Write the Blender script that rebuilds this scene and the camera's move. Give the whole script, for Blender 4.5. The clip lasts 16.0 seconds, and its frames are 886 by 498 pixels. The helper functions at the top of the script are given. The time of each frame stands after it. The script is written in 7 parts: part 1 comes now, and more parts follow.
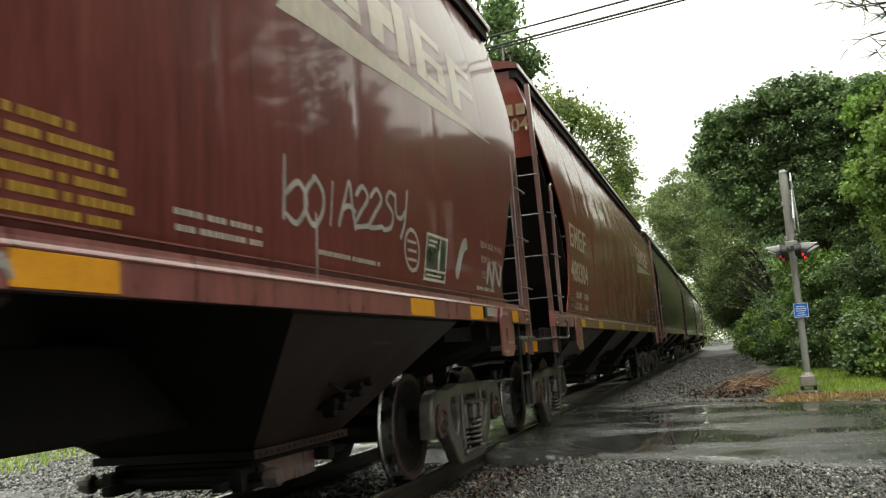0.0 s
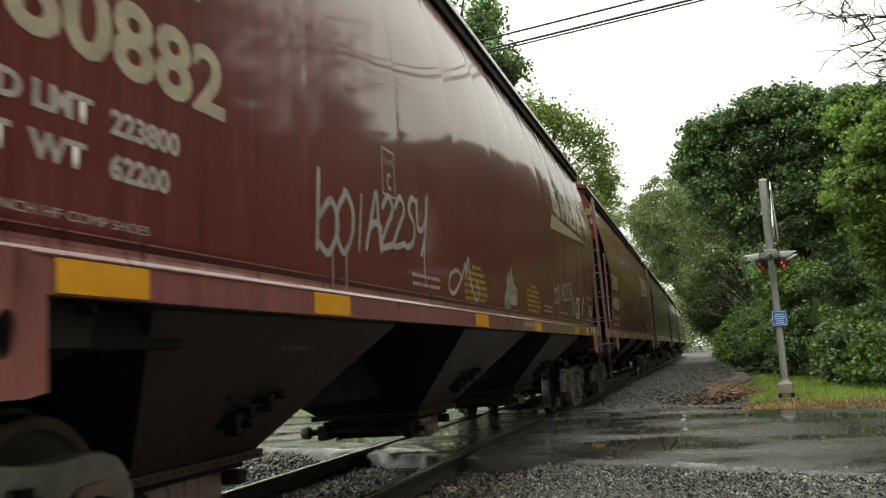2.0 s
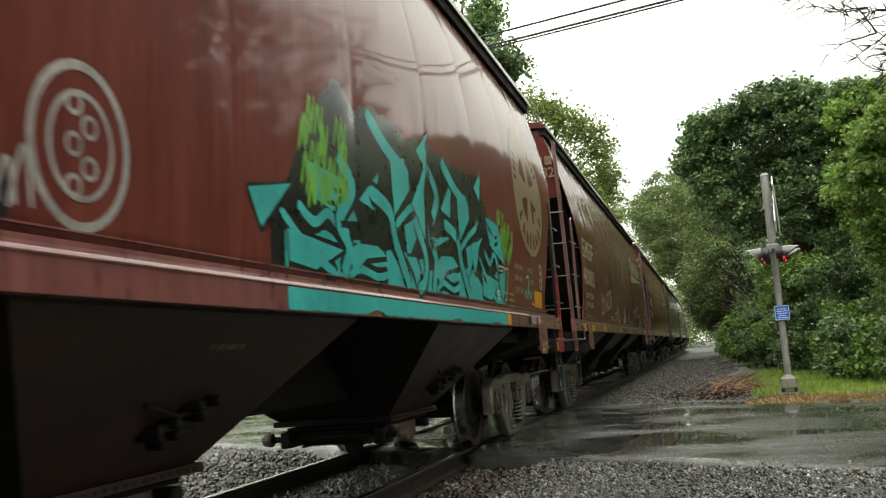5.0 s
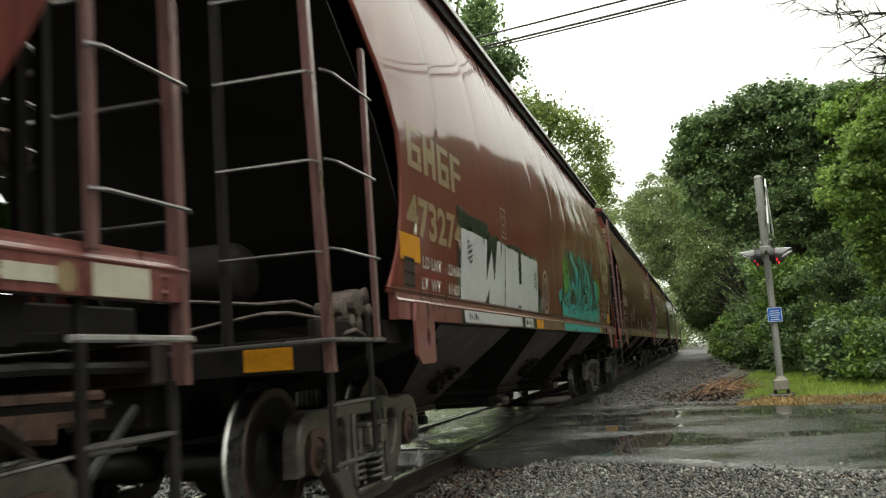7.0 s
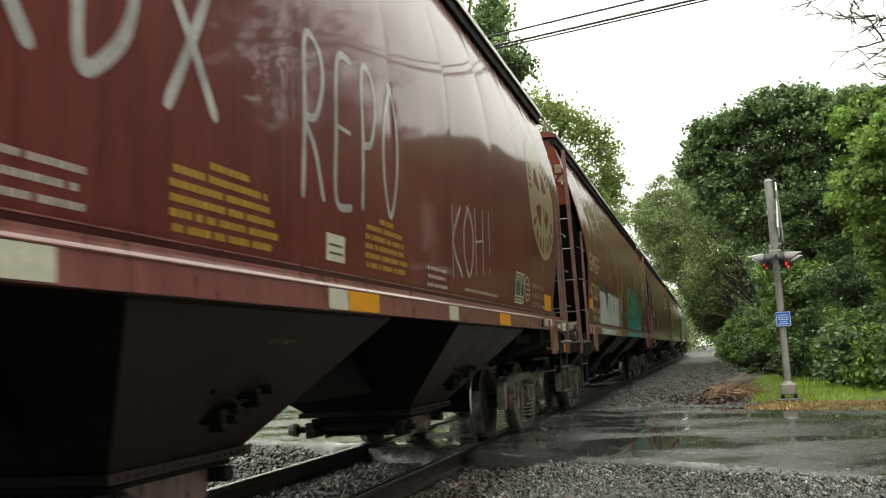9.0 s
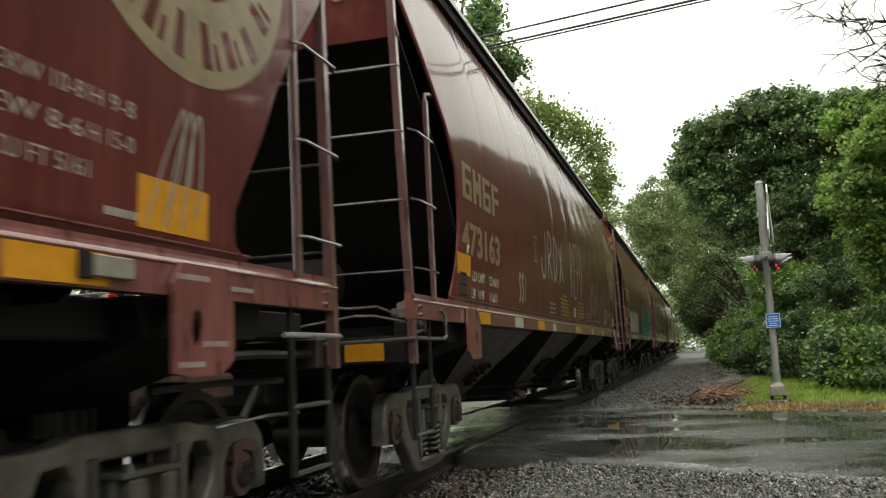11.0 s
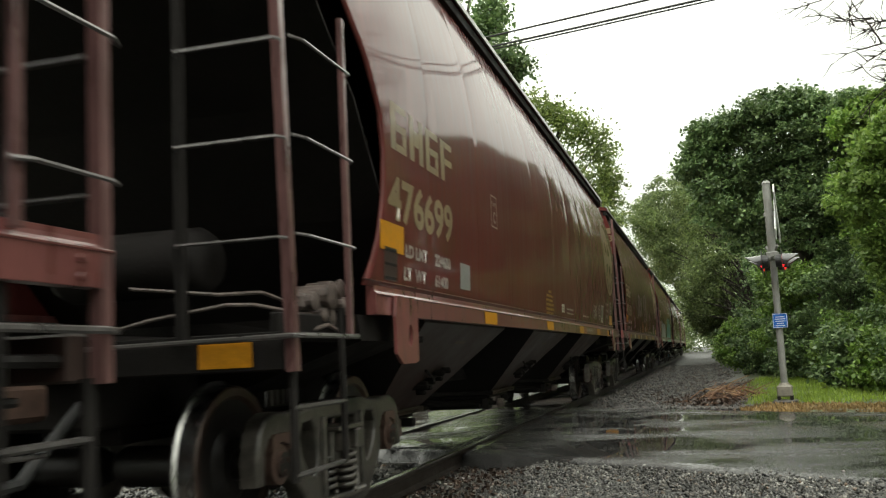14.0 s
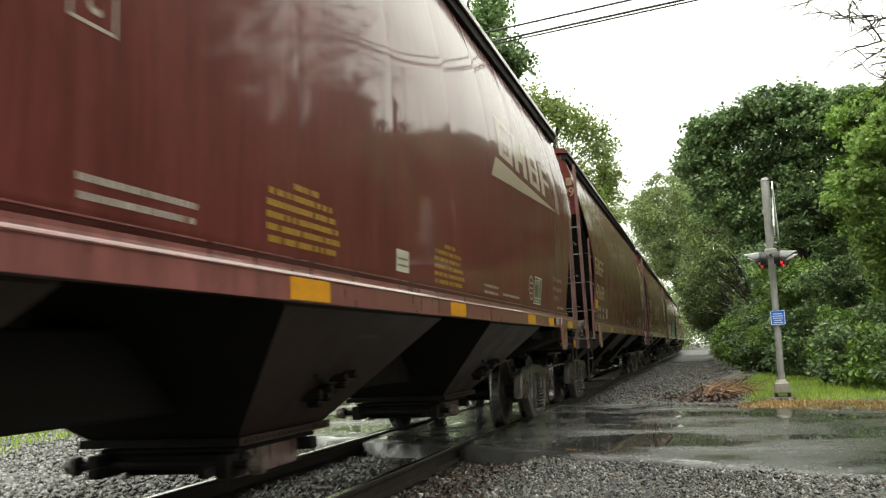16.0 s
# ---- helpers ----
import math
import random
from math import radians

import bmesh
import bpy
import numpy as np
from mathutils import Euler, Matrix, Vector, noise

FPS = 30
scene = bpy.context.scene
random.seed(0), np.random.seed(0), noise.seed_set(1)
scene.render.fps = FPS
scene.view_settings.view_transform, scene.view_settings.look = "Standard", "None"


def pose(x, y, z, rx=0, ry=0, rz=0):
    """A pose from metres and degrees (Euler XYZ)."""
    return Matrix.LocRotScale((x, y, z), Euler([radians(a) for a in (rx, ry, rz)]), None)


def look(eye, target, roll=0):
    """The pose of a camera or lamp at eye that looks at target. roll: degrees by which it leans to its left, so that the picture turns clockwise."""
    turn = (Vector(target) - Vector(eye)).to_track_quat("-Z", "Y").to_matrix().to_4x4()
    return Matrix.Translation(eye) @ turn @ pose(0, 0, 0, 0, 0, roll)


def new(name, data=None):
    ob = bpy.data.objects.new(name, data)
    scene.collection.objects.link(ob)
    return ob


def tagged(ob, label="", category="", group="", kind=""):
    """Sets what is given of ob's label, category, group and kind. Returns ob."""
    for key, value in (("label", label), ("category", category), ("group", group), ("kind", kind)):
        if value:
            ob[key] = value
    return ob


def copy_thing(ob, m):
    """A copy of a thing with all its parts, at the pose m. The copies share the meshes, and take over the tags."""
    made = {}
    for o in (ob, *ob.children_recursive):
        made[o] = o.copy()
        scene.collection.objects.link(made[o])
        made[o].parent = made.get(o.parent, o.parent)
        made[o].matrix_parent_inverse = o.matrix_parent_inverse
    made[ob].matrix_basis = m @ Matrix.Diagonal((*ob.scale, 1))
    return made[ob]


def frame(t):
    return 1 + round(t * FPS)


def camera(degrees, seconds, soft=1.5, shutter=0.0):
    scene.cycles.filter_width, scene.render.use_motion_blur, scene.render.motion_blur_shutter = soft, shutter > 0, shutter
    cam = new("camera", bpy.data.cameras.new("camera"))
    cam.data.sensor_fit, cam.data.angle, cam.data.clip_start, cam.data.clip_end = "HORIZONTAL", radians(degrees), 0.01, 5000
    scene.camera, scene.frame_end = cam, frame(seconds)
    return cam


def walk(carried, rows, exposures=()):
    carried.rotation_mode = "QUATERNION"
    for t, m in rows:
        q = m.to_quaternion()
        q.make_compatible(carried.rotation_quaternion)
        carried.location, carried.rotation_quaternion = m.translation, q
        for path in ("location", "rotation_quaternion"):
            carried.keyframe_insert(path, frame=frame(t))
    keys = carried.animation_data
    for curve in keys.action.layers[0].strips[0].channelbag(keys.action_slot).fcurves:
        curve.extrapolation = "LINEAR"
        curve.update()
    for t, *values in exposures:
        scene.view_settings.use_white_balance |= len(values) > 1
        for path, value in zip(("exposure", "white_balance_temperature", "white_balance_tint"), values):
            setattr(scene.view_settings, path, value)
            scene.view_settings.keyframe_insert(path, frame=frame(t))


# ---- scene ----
# ---------------------------------------------------------------- camera
# x to the right of the track, y along it (the way the train runs), z = 0 on the rail heads
XC, EYE = -3.4516, 1.010          # track centre line, eye height above the rail head
cam = camera(51.79, 16.0, soft=1.2, shutter=0.25)
TURNS = [(0.0, 17.19, 6.84, 4.31), (0.5, 17.25, 7.25, 3.97), (1.0, 17.33, 7.33, 3.75), (1.5, 16.45, 7.09, 3.59),
         (2.0, 15.97, 7.06, 3.88), (2.5, 16.12, 7.07, 4.04), (3.0, 16.58, 6.99, 3.98), (3.5, 15.59, 6.82, 4.20),
         (4.0, 16.05, 6.89, 4.15), (4.2, 16.45, 6.93, 4.27), (6.5, 15.35, 6.76, 4.28), (7.0, 15.72, 6.87, 4.02),
         (7.5, 15.67, 6.82, 4.05), (8.0, 15.65, 6.81, 3.99), (8.5, 15.52, 6.79, 3.73), (9.0, 16.14, 6.82, 3.07),
         (9.5, 15.65, 6.79, 2.89), (9.7, 15.85, 6.85, 3.01), (11.8, 15.43, 6.76, 2.73), (12.0, 15.70, 6.79, 2.66),
         (12.5, 15.49, 6.79, 2.66), (13.0, 16.45, 6.81, 2.65), (13.5, 15.38, 6.77, 2.75), (14.0, 15.95, 6.81, 2.78),
         (14.5, 16.12, 6.73, 2.53), (15.0, 15.38, 6.56, 2.61), (15.5, 15.58, 6.50, 2.55), (16.0, 15.82, 6.50, 2.47)]
walk(cam, [(t, pose(0, 0, EYE, 90 + p, r, yw)) for t, yw, p, r in TURNS],
     exposures=[(0.0, -0.12), (0.5, -0.54), (1.0, -0.62), (1.5, -0.42), (2.5, -0.32), (3.5, -0.12), (4.0, 0.02), (4.2, 0.00), (6.5, -0.28), (7.0, -0.18), (7.5, 0.02), (8.0, 0.12), (9.0, 0.00), (9.7, -0.12), (12.0, -0.26), (13.5, -0.26), (14.0, -0.24), (14.5, -0.12), (15.0, 0.12), (16.0, 0.18)])

# ---------------------------------------------------------------- light
SUN_EL, SUN_AZ = radians(58), radians(150)
world = bpy.data.worlds.new("overcast_sky")
scene.world = world
world.use_nodes = True
wt = world.node_tree
wt.nodes.clear()
w_out = wt.nodes.new("ShaderNodeOutputWorld")
w_bg = wt.nodes.new("ShaderNodeBackground")
w_sky = wt.nodes.new("ShaderNodeTexSky")
w_sky.sky_type, w_sky.sun_disc = "NISHITA", False
w_sky.sun_elevation, w_sky.sun_rotation = SUN_EL, SUN_AZ
w_sky.air_density, w_sky.dust_density, w_sky.ozone_density = 1.0, 4.0, 1.0
w_hsv = wt.nodes.new("ShaderNodeHueSaturation")
w_hsv.inputs["Saturation"].default_value = 0.10
w_mix = wt.nodes.new("ShaderNodeMix")
w_mix.data_type = "RGBA"
w_mix.inputs[0].default_value = 0.80
w_cloud = wt.nodes.new("ShaderNodeTexNoise")
w_cloud.inputs["Scale"].default_value, w_cloud.inputs["Detail"].default_value = 2.2, 5
w_ramp = wt.nodes.new("ShaderNodeValToRGB")
w_ramp.color_ramp.elements[0].position, w_ramp.color_ramp.elements[0].color = 0.32, (6.7, 7.0, 6.3, 1)
w_ramp.color_ramp.elements[1].position, w_ramp.color_ramp.elements[1].color = 0.66, (12.85, 13.1, 11.35, 1)
w_tc = wt.nodes.new("ShaderNodeTexCoord")
wt.links.new(w_tc.outputs["Generated"], w_cloud.inputs["Vector"])
wt.links.new(w_cloud.outputs["Fac"], w_ramp.inputs[0])
wt.links.new(w_sky.outputs[0], w_hsv.inputs["Color"])
wt.links.new(w_hsv.outputs[0], w_mix.inputs[6])
wt.links.new(w_ramp.outputs[0], w_mix.inputs[7])
# an overcast sky is brightest overhead
w_up = wt.nodes.new("ShaderNodeSeparateXYZ")
wt.links.new(w_tc.outputs["Generated"], w_up.inputs[0])
w_rise = wt.nodes.new("ShaderNodeMath")
w_rise.operation, w_rise.use_clamp = "MULTIPLY_ADD", False
w_rise.inputs[1].default_value, w_rise.inputs[2].default_value = 0.80, 0.70
wt.links.new(w_up.outputs["Z"], w_rise.inputs[0])
w_dome = wt.nodes.new("ShaderNodeVectorMath")
w_dome.operation = "SCALE"
wt.links.new(w_mix.outputs[2], w_dome.inputs[0])
wt.links.new(w_rise.outputs[0], w_dome.inputs["Scale"])
wt.links.new(w_dome.outputs[0], w_bg.inputs["Color"])
w_bg.inputs["Strength"].default_value = 0.24
wt.links.new(w_bg.outputs[0], w_out.inputs["Surface"])
sun = new("sun", bpy.data.lights.new("sun", "SUN"))
sun.data.energy, sun.data.angle, sun.data.color = 0.6, radians(25), (1.0, 0.98, 0.94)
sun.matrix_world = look((8, -14, 26), (0, 0, 0))


# ---------------------------------------------------------------- materials
def nodes_of(name):
    m = bpy.data.materials.new(name)
    m.use_nodes = True
    nt = m.node_tree
    return m, nt, nt.nodes["Principled BSDF"]


def coords(nt, scale=(1, 1, 1), kind="Object"):
    tc, mp = nt.nodes.new("ShaderNodeTexCoord"), nt.nodes.new("ShaderNodeMapping")
    mp.inputs["Scale"].default_value = scale
    nt.links.new(tc.outputs[kind], mp.inputs["Vector"])
    return mp.outputs[0]


def noise_of(nt, vec, scale, detail=4, rough=0.6):
    n = nt.nodes.new("ShaderNodeTexNoise")
    n.inputs["Scale"].default_value, n.inputs["Detail"].default_value, n.inputs["Roughness"].default_value = scale, detail, rough
    nt.links.new(vec, n.inputs["Vector"])
    return n.outputs["Fac"]


def ramp(nt, fac, stops):
    r = nt.nodes.new("ShaderNodeValToRGB")
    while len(r.color_ramp.elements) < len(stops):
        r.color_ramp.elements.new(0.5)
    for e, (p, c) in zip(r.color_ramp.elements, stops):
        e.position, e.color = p, (*c, 1) if len(c) == 3 else c
    nt.links.new(fac, r.inputs[0])
    return r.outputs[0]


def grey(v):
    return (v, v, v)


def mixc(nt, fac, a, b, mode="MIX"):
    x = nt.nodes.new("ShaderNodeMix")
    x.data_type, x.blend_type = "RGBA", mode
    for sock, val in ((x.inputs[0], fac), (x.inputs[6], a), (x.inputs[7], b)):
        if isinstance(val, (int, float)):
            sock.default_value = val
        elif isinstance(val, tuple):
            sock.default_value = (*val, 1)
        else:
            nt.links.new(val, sock)
    return x.outputs[2]


def bump(nt, bsdf, height, strength, dist):
    b = nt.nodes.new("ShaderNodeBump")
    b.inputs["Strength"].default_value, b.inputs["Distance"].default_value = strength, dist
    nt.links.new(height, b.inputs["Height"])
    nt.links.new(b.outputs[0], bsdf.inputs["Normal"])


def surface(name, col, rough=0.6, metal=0.0, var=0.25, scale=6.0, bumpy=0.0, dist=0.01, stretch=(1, 1, 1), coat=0.0, spec=0.5, each=0.0):
    """Plain paint, metal, wood or the like: two scales of colour variation, uneven gloss, fine relief."""
    m, nt, b = nodes_of(name)
    v = coords(nt, stretch)
    big, fine = noise_of(nt, v, scale, 5), noise_of(nt, v, scale * 9, 3)
    dark = tuple(c * (1 - var) for c in col)
    lite = tuple(min(1, c * (1 + var)) for c in col)
    c1 = ramp(nt, big, [(0.3, dark), (0.7, lite)])
    c2 = mixc(nt, 0.35, c1, ramp(nt, fine, [(0.3, grey(0.55)), (0.7, grey(1.25))]), "MULTIPLY")
    if each:
        oi = nt.nodes.new("ShaderNodeObjectInfo")
        c2 = mixc(nt, 1.0, c2, ramp(nt, oi.outputs["Random"], [(0.0, grey(1 - each)), (1.0, grey(1 + each))]), "MULTIPLY")
    nt.links.new(c2, b.inputs["Base Color"])
    nt.links.new(ramp(nt, big, [(0.3, grey(rough * 0.8)), (0.7, grey(min(1, rough * 1.2)))]), b.inputs["Roughness"])
    b.inputs["Metallic"].default_value = metal
    b.inputs["Specular IOR Level"].default_value = spec
    b.inputs["Coat Weight"].default_value, b.inputs["Coat Roughness"].default_value = coat, 0.08
    if bumpy:
        bump(nt, b, fine, bumpy, dist)
    return m


def car_paint(name, col, streak):
    """Wet, weathered car-body paint with rain and dirt streaks that run down it."""
    m, nt, b = nodes_of(name)
    run = noise_of(nt, coords(nt, (1, 5.0, 0.35)), 2.2, 6, 0.7)
    blotch = noise_of(nt, coords(nt, (1, 1, 1)), 0.7, 4)
    fine = noise_of(nt, coords(nt, (1, 14, 1.2)), 5.0, 4)
    c1 = ramp(nt, run, [(0.30, tuple(c * 0.62 for c in col)), (0.55, col), (0.80, streak)])
    c2 = mixc(nt, 0.55, c1, ramp(nt, blotch, [(0.3, grey(0.7)), (0.7, grey(1.2))]), "MULTIPLY")
    c3 = mixc(nt, 0.35, c2, ramp(nt, fine, [(0.35, grey(0.6)), (0.65, grey(1.2))]), "MULTIPLY")
    nt.links.new(c3, b.inputs["Base Color"])
    nt.links.new(ramp(nt, run, [(0.3, grey(0.36)), (0.75, grey(0.5))]), b.inputs["Roughness"])
    b.inputs["Specular IOR Level"].default_value = 0.05
    nt.links.new(ramp(nt, run, [(0.30, grey(0.47)), (0.62, grey(0.73))]), b.inputs["Coat Weight"])
    b.inputs["Coat IOR"].default_value = 1.37
    nt.links.new(ramp(nt, blotch, [(0.3, grey(0.04)), (0.7, grey(0.09))]), b.inputs["Coat Roughness"])
    return m


M = {}
M["paint"] = car_paint("wet_mineral_brown_paint", (0.122, 0.0305, 0.0265), (0.160, 0.051, 0.044))
M["paint_red"] = car_paint("wet_red_brown_paint", (0.150, 0.038, 0.028), (0.186, 0.058, 0.043))
M["paint_grey"] = car_paint("wet_olive_grey_paint", (0.070, 0.064, 0.040), (0.10, 0.092, 0.062))
M["sill"] = surface("faded_sill_paint", (0.186, 0.065, 0.059), 0.32, var=0.4, scale=3, stretch=(1, 4, 0.7), coat=0.7)
M["post"] = surface("pink_brown_ladder_paint", (0.140, 0.073, 0.069), 0.30, var=0.4, scale=5, stretch=(3, 3, 0.5), coat=0.9)
M["post_red"] = surface("fresh_red_post_paint", (0.25, 0.036, 0.030), 0.35, var=0.3, scale=5, coat=0.5)
# grimy, and near-black because shade below and inside the ends is painted in
M["under"] = surface("grimy_shaded_underframe", (0.0135, 0.0115, 0.0105), 0.75, var=0.35, scale=3, bumpy=0.3, spec=0.2)
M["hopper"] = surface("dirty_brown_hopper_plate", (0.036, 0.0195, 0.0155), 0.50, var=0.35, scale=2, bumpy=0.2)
M["iron"] = surface("dusty_cast_iron", (0.074, 0.066, 0.055), 0.38, var=0.75, scale=5, bumpy=0.6, dist=0.008, coat=0.25, each=0.4)
M["rust"] = surface("rusty_bearing_iron", (0.085, 0.050, 0.038), 0.5, var=0.45, scale=12, bumpy=0.5, dist=0.005)
M["wheel"] = surface("dark_wheel_steel", (0.014, 0.012, 0.011), 0.40, 0.2, var=0.35, scale=5, bumpy=0.2)
M["tread"] = surface("polished_wheel_tread", (0.58, 0.57, 0.56), 0.27, 1.0, var=0.15, scale=8)
M["rod"] = surface("worn_steel_rod", (0.135, 0.125, 0.122), 0.30, 0.5, var=0.25, scale=6, coat=0.6)
M["rod_bright"] = surface("bright_worn_rod", (0.42, 0.40, 0.39), 0.28, 0.5, var=0.2, scale=5, coat=0.6)
M["rim"] = surface("brown_wheel_rim", (0.060, 0.038, 0.030), 0.36, 0.35, var=0.4, scale=6, bumpy=0.2)
M["rail"] = surface("rusty_rail_steel", (0.022, 0.016, 0.0125), 0.45, 0.1, var=0.4, scale=6, bumpy=0.3)
M["railtop"] = surface("polished_rail_head", (0.50, 0.50, 0.50), 0.20, 1.0, var=0.1, scale=9)
M["tie"] = surface("wet_tie_wood", (0.050, 0.036, 0.027), 0.45, var=0.4, scale=5, stretch=(1, 8, 8), bumpy=0.6, dist=0.01)
M["yellow"] = surface("yellow_reflective_tape", (0.56, 0.24, 0.010), 0.4, var=0.16, scale=14, coat=0.4)
M["sill_red"] = surface("red_touch_up_paint", (0.27, 0.045, 0.045), 0.35, var=0.25, scale=6, coat=0.5)
M["cream"] = surface("cream_white_tape", (0.44, 0.41, 0.33), 0.4, var=0.15, scale=14, coat=0.3)
M["letter"] = surface("aged_cream_lettering", (0.31, 0.25, 0.175), 0.4, var=0.25, scale=9, coat=0.3)
M["tan"] = surface("tan_emblem_paint", (0.225, 0.165, 0.09), 0.4, var=0.28, scale=7, coat=0.25)
M["white"] = surface("stencil_white", (0.33, 0.28, 0.25), 0.45, var=0.25, scale=14, coat=0.5)
M["warn"] = surface("faded_yellow_stencil", (0.31, 0.175, 0.014), 0.45, var=0.25, scale=20, coat=0.5)
M["spray"] = surface("white_spray_paint", (0.285, 0.265, 0.25), 0.4, var=0.4, scale=6, coat=0.4)
M["thin_spray"] = surface("thin_grey_spray_paint", (0.175, 0.150, 0.130), 0.4, var=0.45, scale=9, coat=0.5)
M["roller"] = surface("white_roller_paint", (0.50, 0.50, 0.50), 0.4, var=0.14, scale=4, coat=0.5)
M["black"] = surface("black_spray_paint", (0.012, 0.012, 0.013), 0.3, var=0.3, scale=6, coat=0.6)
M["teal"] = surface("teal_spray_paint", (0.040, 0.365, 0.345), 0.4, var=0.22, scale=5, coat=0.5)
M["green"] = surface("green_spray_paint", (0.14, 0.37, 0.042), 0.4, var=0.3, scale=6, coat=0.5)
M["blue"] = surface("sky_blue_cap_paint", (0.10, 0.36, 0.50), 0.45, var=0.3, scale=12)
M["galv"] = surface("galvanised_pole", (0.27, 0.27, 0.25), 0.5, 0.25, var=0.18, scale=8, stretch=(1, 1, 0.4))
# pale grey in place of brown: the sky's reflection is painted on
M["roof_edge"] = surface("sky_pale_roof_edge", (0.36, 0.35, 0.335), 0.4, 0.1, var=0.3, scale=3, stretch=(1, 2, 1), coat=0.5)
M["board"] = surface("white_sign_board", (0.72, 0.73, 0.72), 0.45, var=0.1, scale=8)
M["hood"] = surface("black_lamp_hood", (0.02, 0.02, 0.02), 0.4, var=0.3, scale=9)
M["visor"] = surface("wet_lamp_visor", (0.06, 0.06, 0.06), 0.22, var=0.3, scale=9, coat=1.0)
M["signblue"] = surface("blue_sign_enamel", (0.010, 0.130, 0.52), 0.35, var=0.12, scale=9)
M["bark"] = surface("wet_bark", (0.060, 0.050, 0.040), 0.8, var=0.4, scale=5, stretch=(3, 3, 0.6), bumpy=0.8, dist=0.03)
M["twig"] = surface("dark_twig", (0.035, 0.028, 0.022), 0.8, var=0.3, scale=6)
M["dead"] = surface("dark_dead_leaves", (0.055, 0.032, 0.020), 0.6, var=0.5, scale=4)
M["faded"] = surface("faded_underframe_stencil", (0.15, 0.11, 0.06), 0.6, var=0.3, scale=12)
M["stick"] = surface("rust_brown_stick", (0.20, 0.100, 0.048), 0.6, var=0.45, scale=3, bumpy=0.3)
M["stick_pale"] = surface("pale_dry_stick", (0.36, 0.23, 0.12), 0.6, var=0.3, scale=3, bumpy=0.3)
M["cable"] = surface("black_cable", (0.02, 0.02, 0.02), 0.5, var=0.2, scale=4)
M["valve"] = surface("grimy_valve_iron", (0.125, 0.098, 0.086), 0.42, var=0.5, scale=14, bumpy=0.4)
M["plate"] = surface("makers_plate", (0.24, 0.22, 0.18), 0.45, 0.1, var=0.2, scale=20)

m, nt, b = nodes_of("red_signal_lens")
b.inputs["Base Color"].default_value = (0.6, 0.01, 0.012, 1)
b.inputs["Emission Color"].default_value = (1.0, 0.02, 0.03, 1)
b.inputs["Emission Strength"].default_value = 2.2
M["lens"] = m


def leaf_material(name, dark, lite, trans=0.35):
    m, nt, b = nodes_of(name)
    g = nt.nodes.new("ShaderNodeNewGeometry")
    c = ramp(nt, g.outputs["Random Per Island"], [(0.0, dark), (0.6, tuple((a + c) / 2 for a, c in zip(dark, lite))), (1.0, lite)])
    big = noise_of(nt, coords(nt, (1, 1, 1)), 0.5, 3)
    c2 = mixc(nt, 0.8, c, ramp(nt, big, [(0.3, grey(0.45)), (0.7, grey(1.6))]), "MULTIPLY")
    nt.links.new(c2, b.inputs["Base Color"])
    b.inputs["Roughness"].default_value = 0.42
    t = nt.nodes.new("ShaderNodeBsdfTranslucent")
    nt.links.new(c2, t.inputs["Color"])
    mx = nt.nodes.new("ShaderNodeMixShader")
    mx.inputs[0].default_value = trans
    nt.links.new(b.outputs[0], mx.inputs[1])
    nt.links.new(t.outputs[0], mx.inputs[2])
    nt.links.new(mx.outputs[0], nt.nodes["Material Output"].inputs["Surface"])
    return m


M["leaf_dark"] = leaf_material("dark_maple_leaves", (0.060, 0.112, 0.044), (0.240, 0.340, 0.130))
M["leaf_mid"] = leaf_material("green_leaves", (0.085, 0.165, 0.030), (0.240, 0.360, 0.068))
M["leaf_lite"] = leaf_material("light_green_leaves", (0.105, 0.180, 0.040), (0.26, 0.37, 0.085), 0.42)
# muted leaf colours: the haze of distance is painted into them
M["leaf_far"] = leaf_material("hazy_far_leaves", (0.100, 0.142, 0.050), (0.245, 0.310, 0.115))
M["leaf_sun"] = leaf_material("sunny_green_leaves", (0.100, 0.142, 0.040), (0.275, 0.345, 0.095), 0.45)
# leaves darkened for shade inside the woods, which keeps the cars' reflections dim
M["leaf_wood"] = leaf_material("shade_dark_woods", (0.024, 0.036, 0.019), (0.078, 0.104, 0.048))
M["grass"] = leaf_material("wet_grass", (0.150, 0.235, 0.032), (0.360, 0.480, 0.070), 0.35)
M["straw"] = leaf_material("dry_straw", (0.20, 0.125, 0.050), (0.42, 0.29, 0.125), 0.2)

m, nt, b = nodes_of("wet_asphalt")
v = coords(nt, (1, 1, 1))
agg, grit = noise_of(nt, v, 110, 3), noise_of(nt, v, 26, 5, 0.7)
patch, film = noise_of(nt, coords(nt, (0.7, 1.0, 1)), 0.8, 6, 0.62), noise_of(nt, coords(nt, (0.6, 1.1, 1)), 0.75, 9, 0.62)
nt.links.new(mixc(nt, 0.7, ramp(nt, agg, [(0.3, (0.014, 0.014, 0.014)), (0.7, (0.074, 0.072, 0.068))]),
                  ramp(nt, patch, [(0.35, grey(0.45)), (0.65, grey(1.35))]), "MULTIPLY"), b.inputs["Base Color"])
wetness = mixc(nt, 0.22, ramp(nt, film, [(0.0, grey(0)), (1.0, grey(1))]), ramp(nt, grit, [(0.2, grey(0)), (0.8, grey(1))]))
nt.links.new(ramp(nt, wetness, [(0.44, grey(0.012)), (0.49, grey(0.05)), (0.53, grey(0.11)), (0.57, grey(0.20)), (0.65, grey(0.44))]), b.inputs["Roughness"])
wet = nt.nodes.new("ShaderNodeMath")
wet.operation = "MULTIPLY"
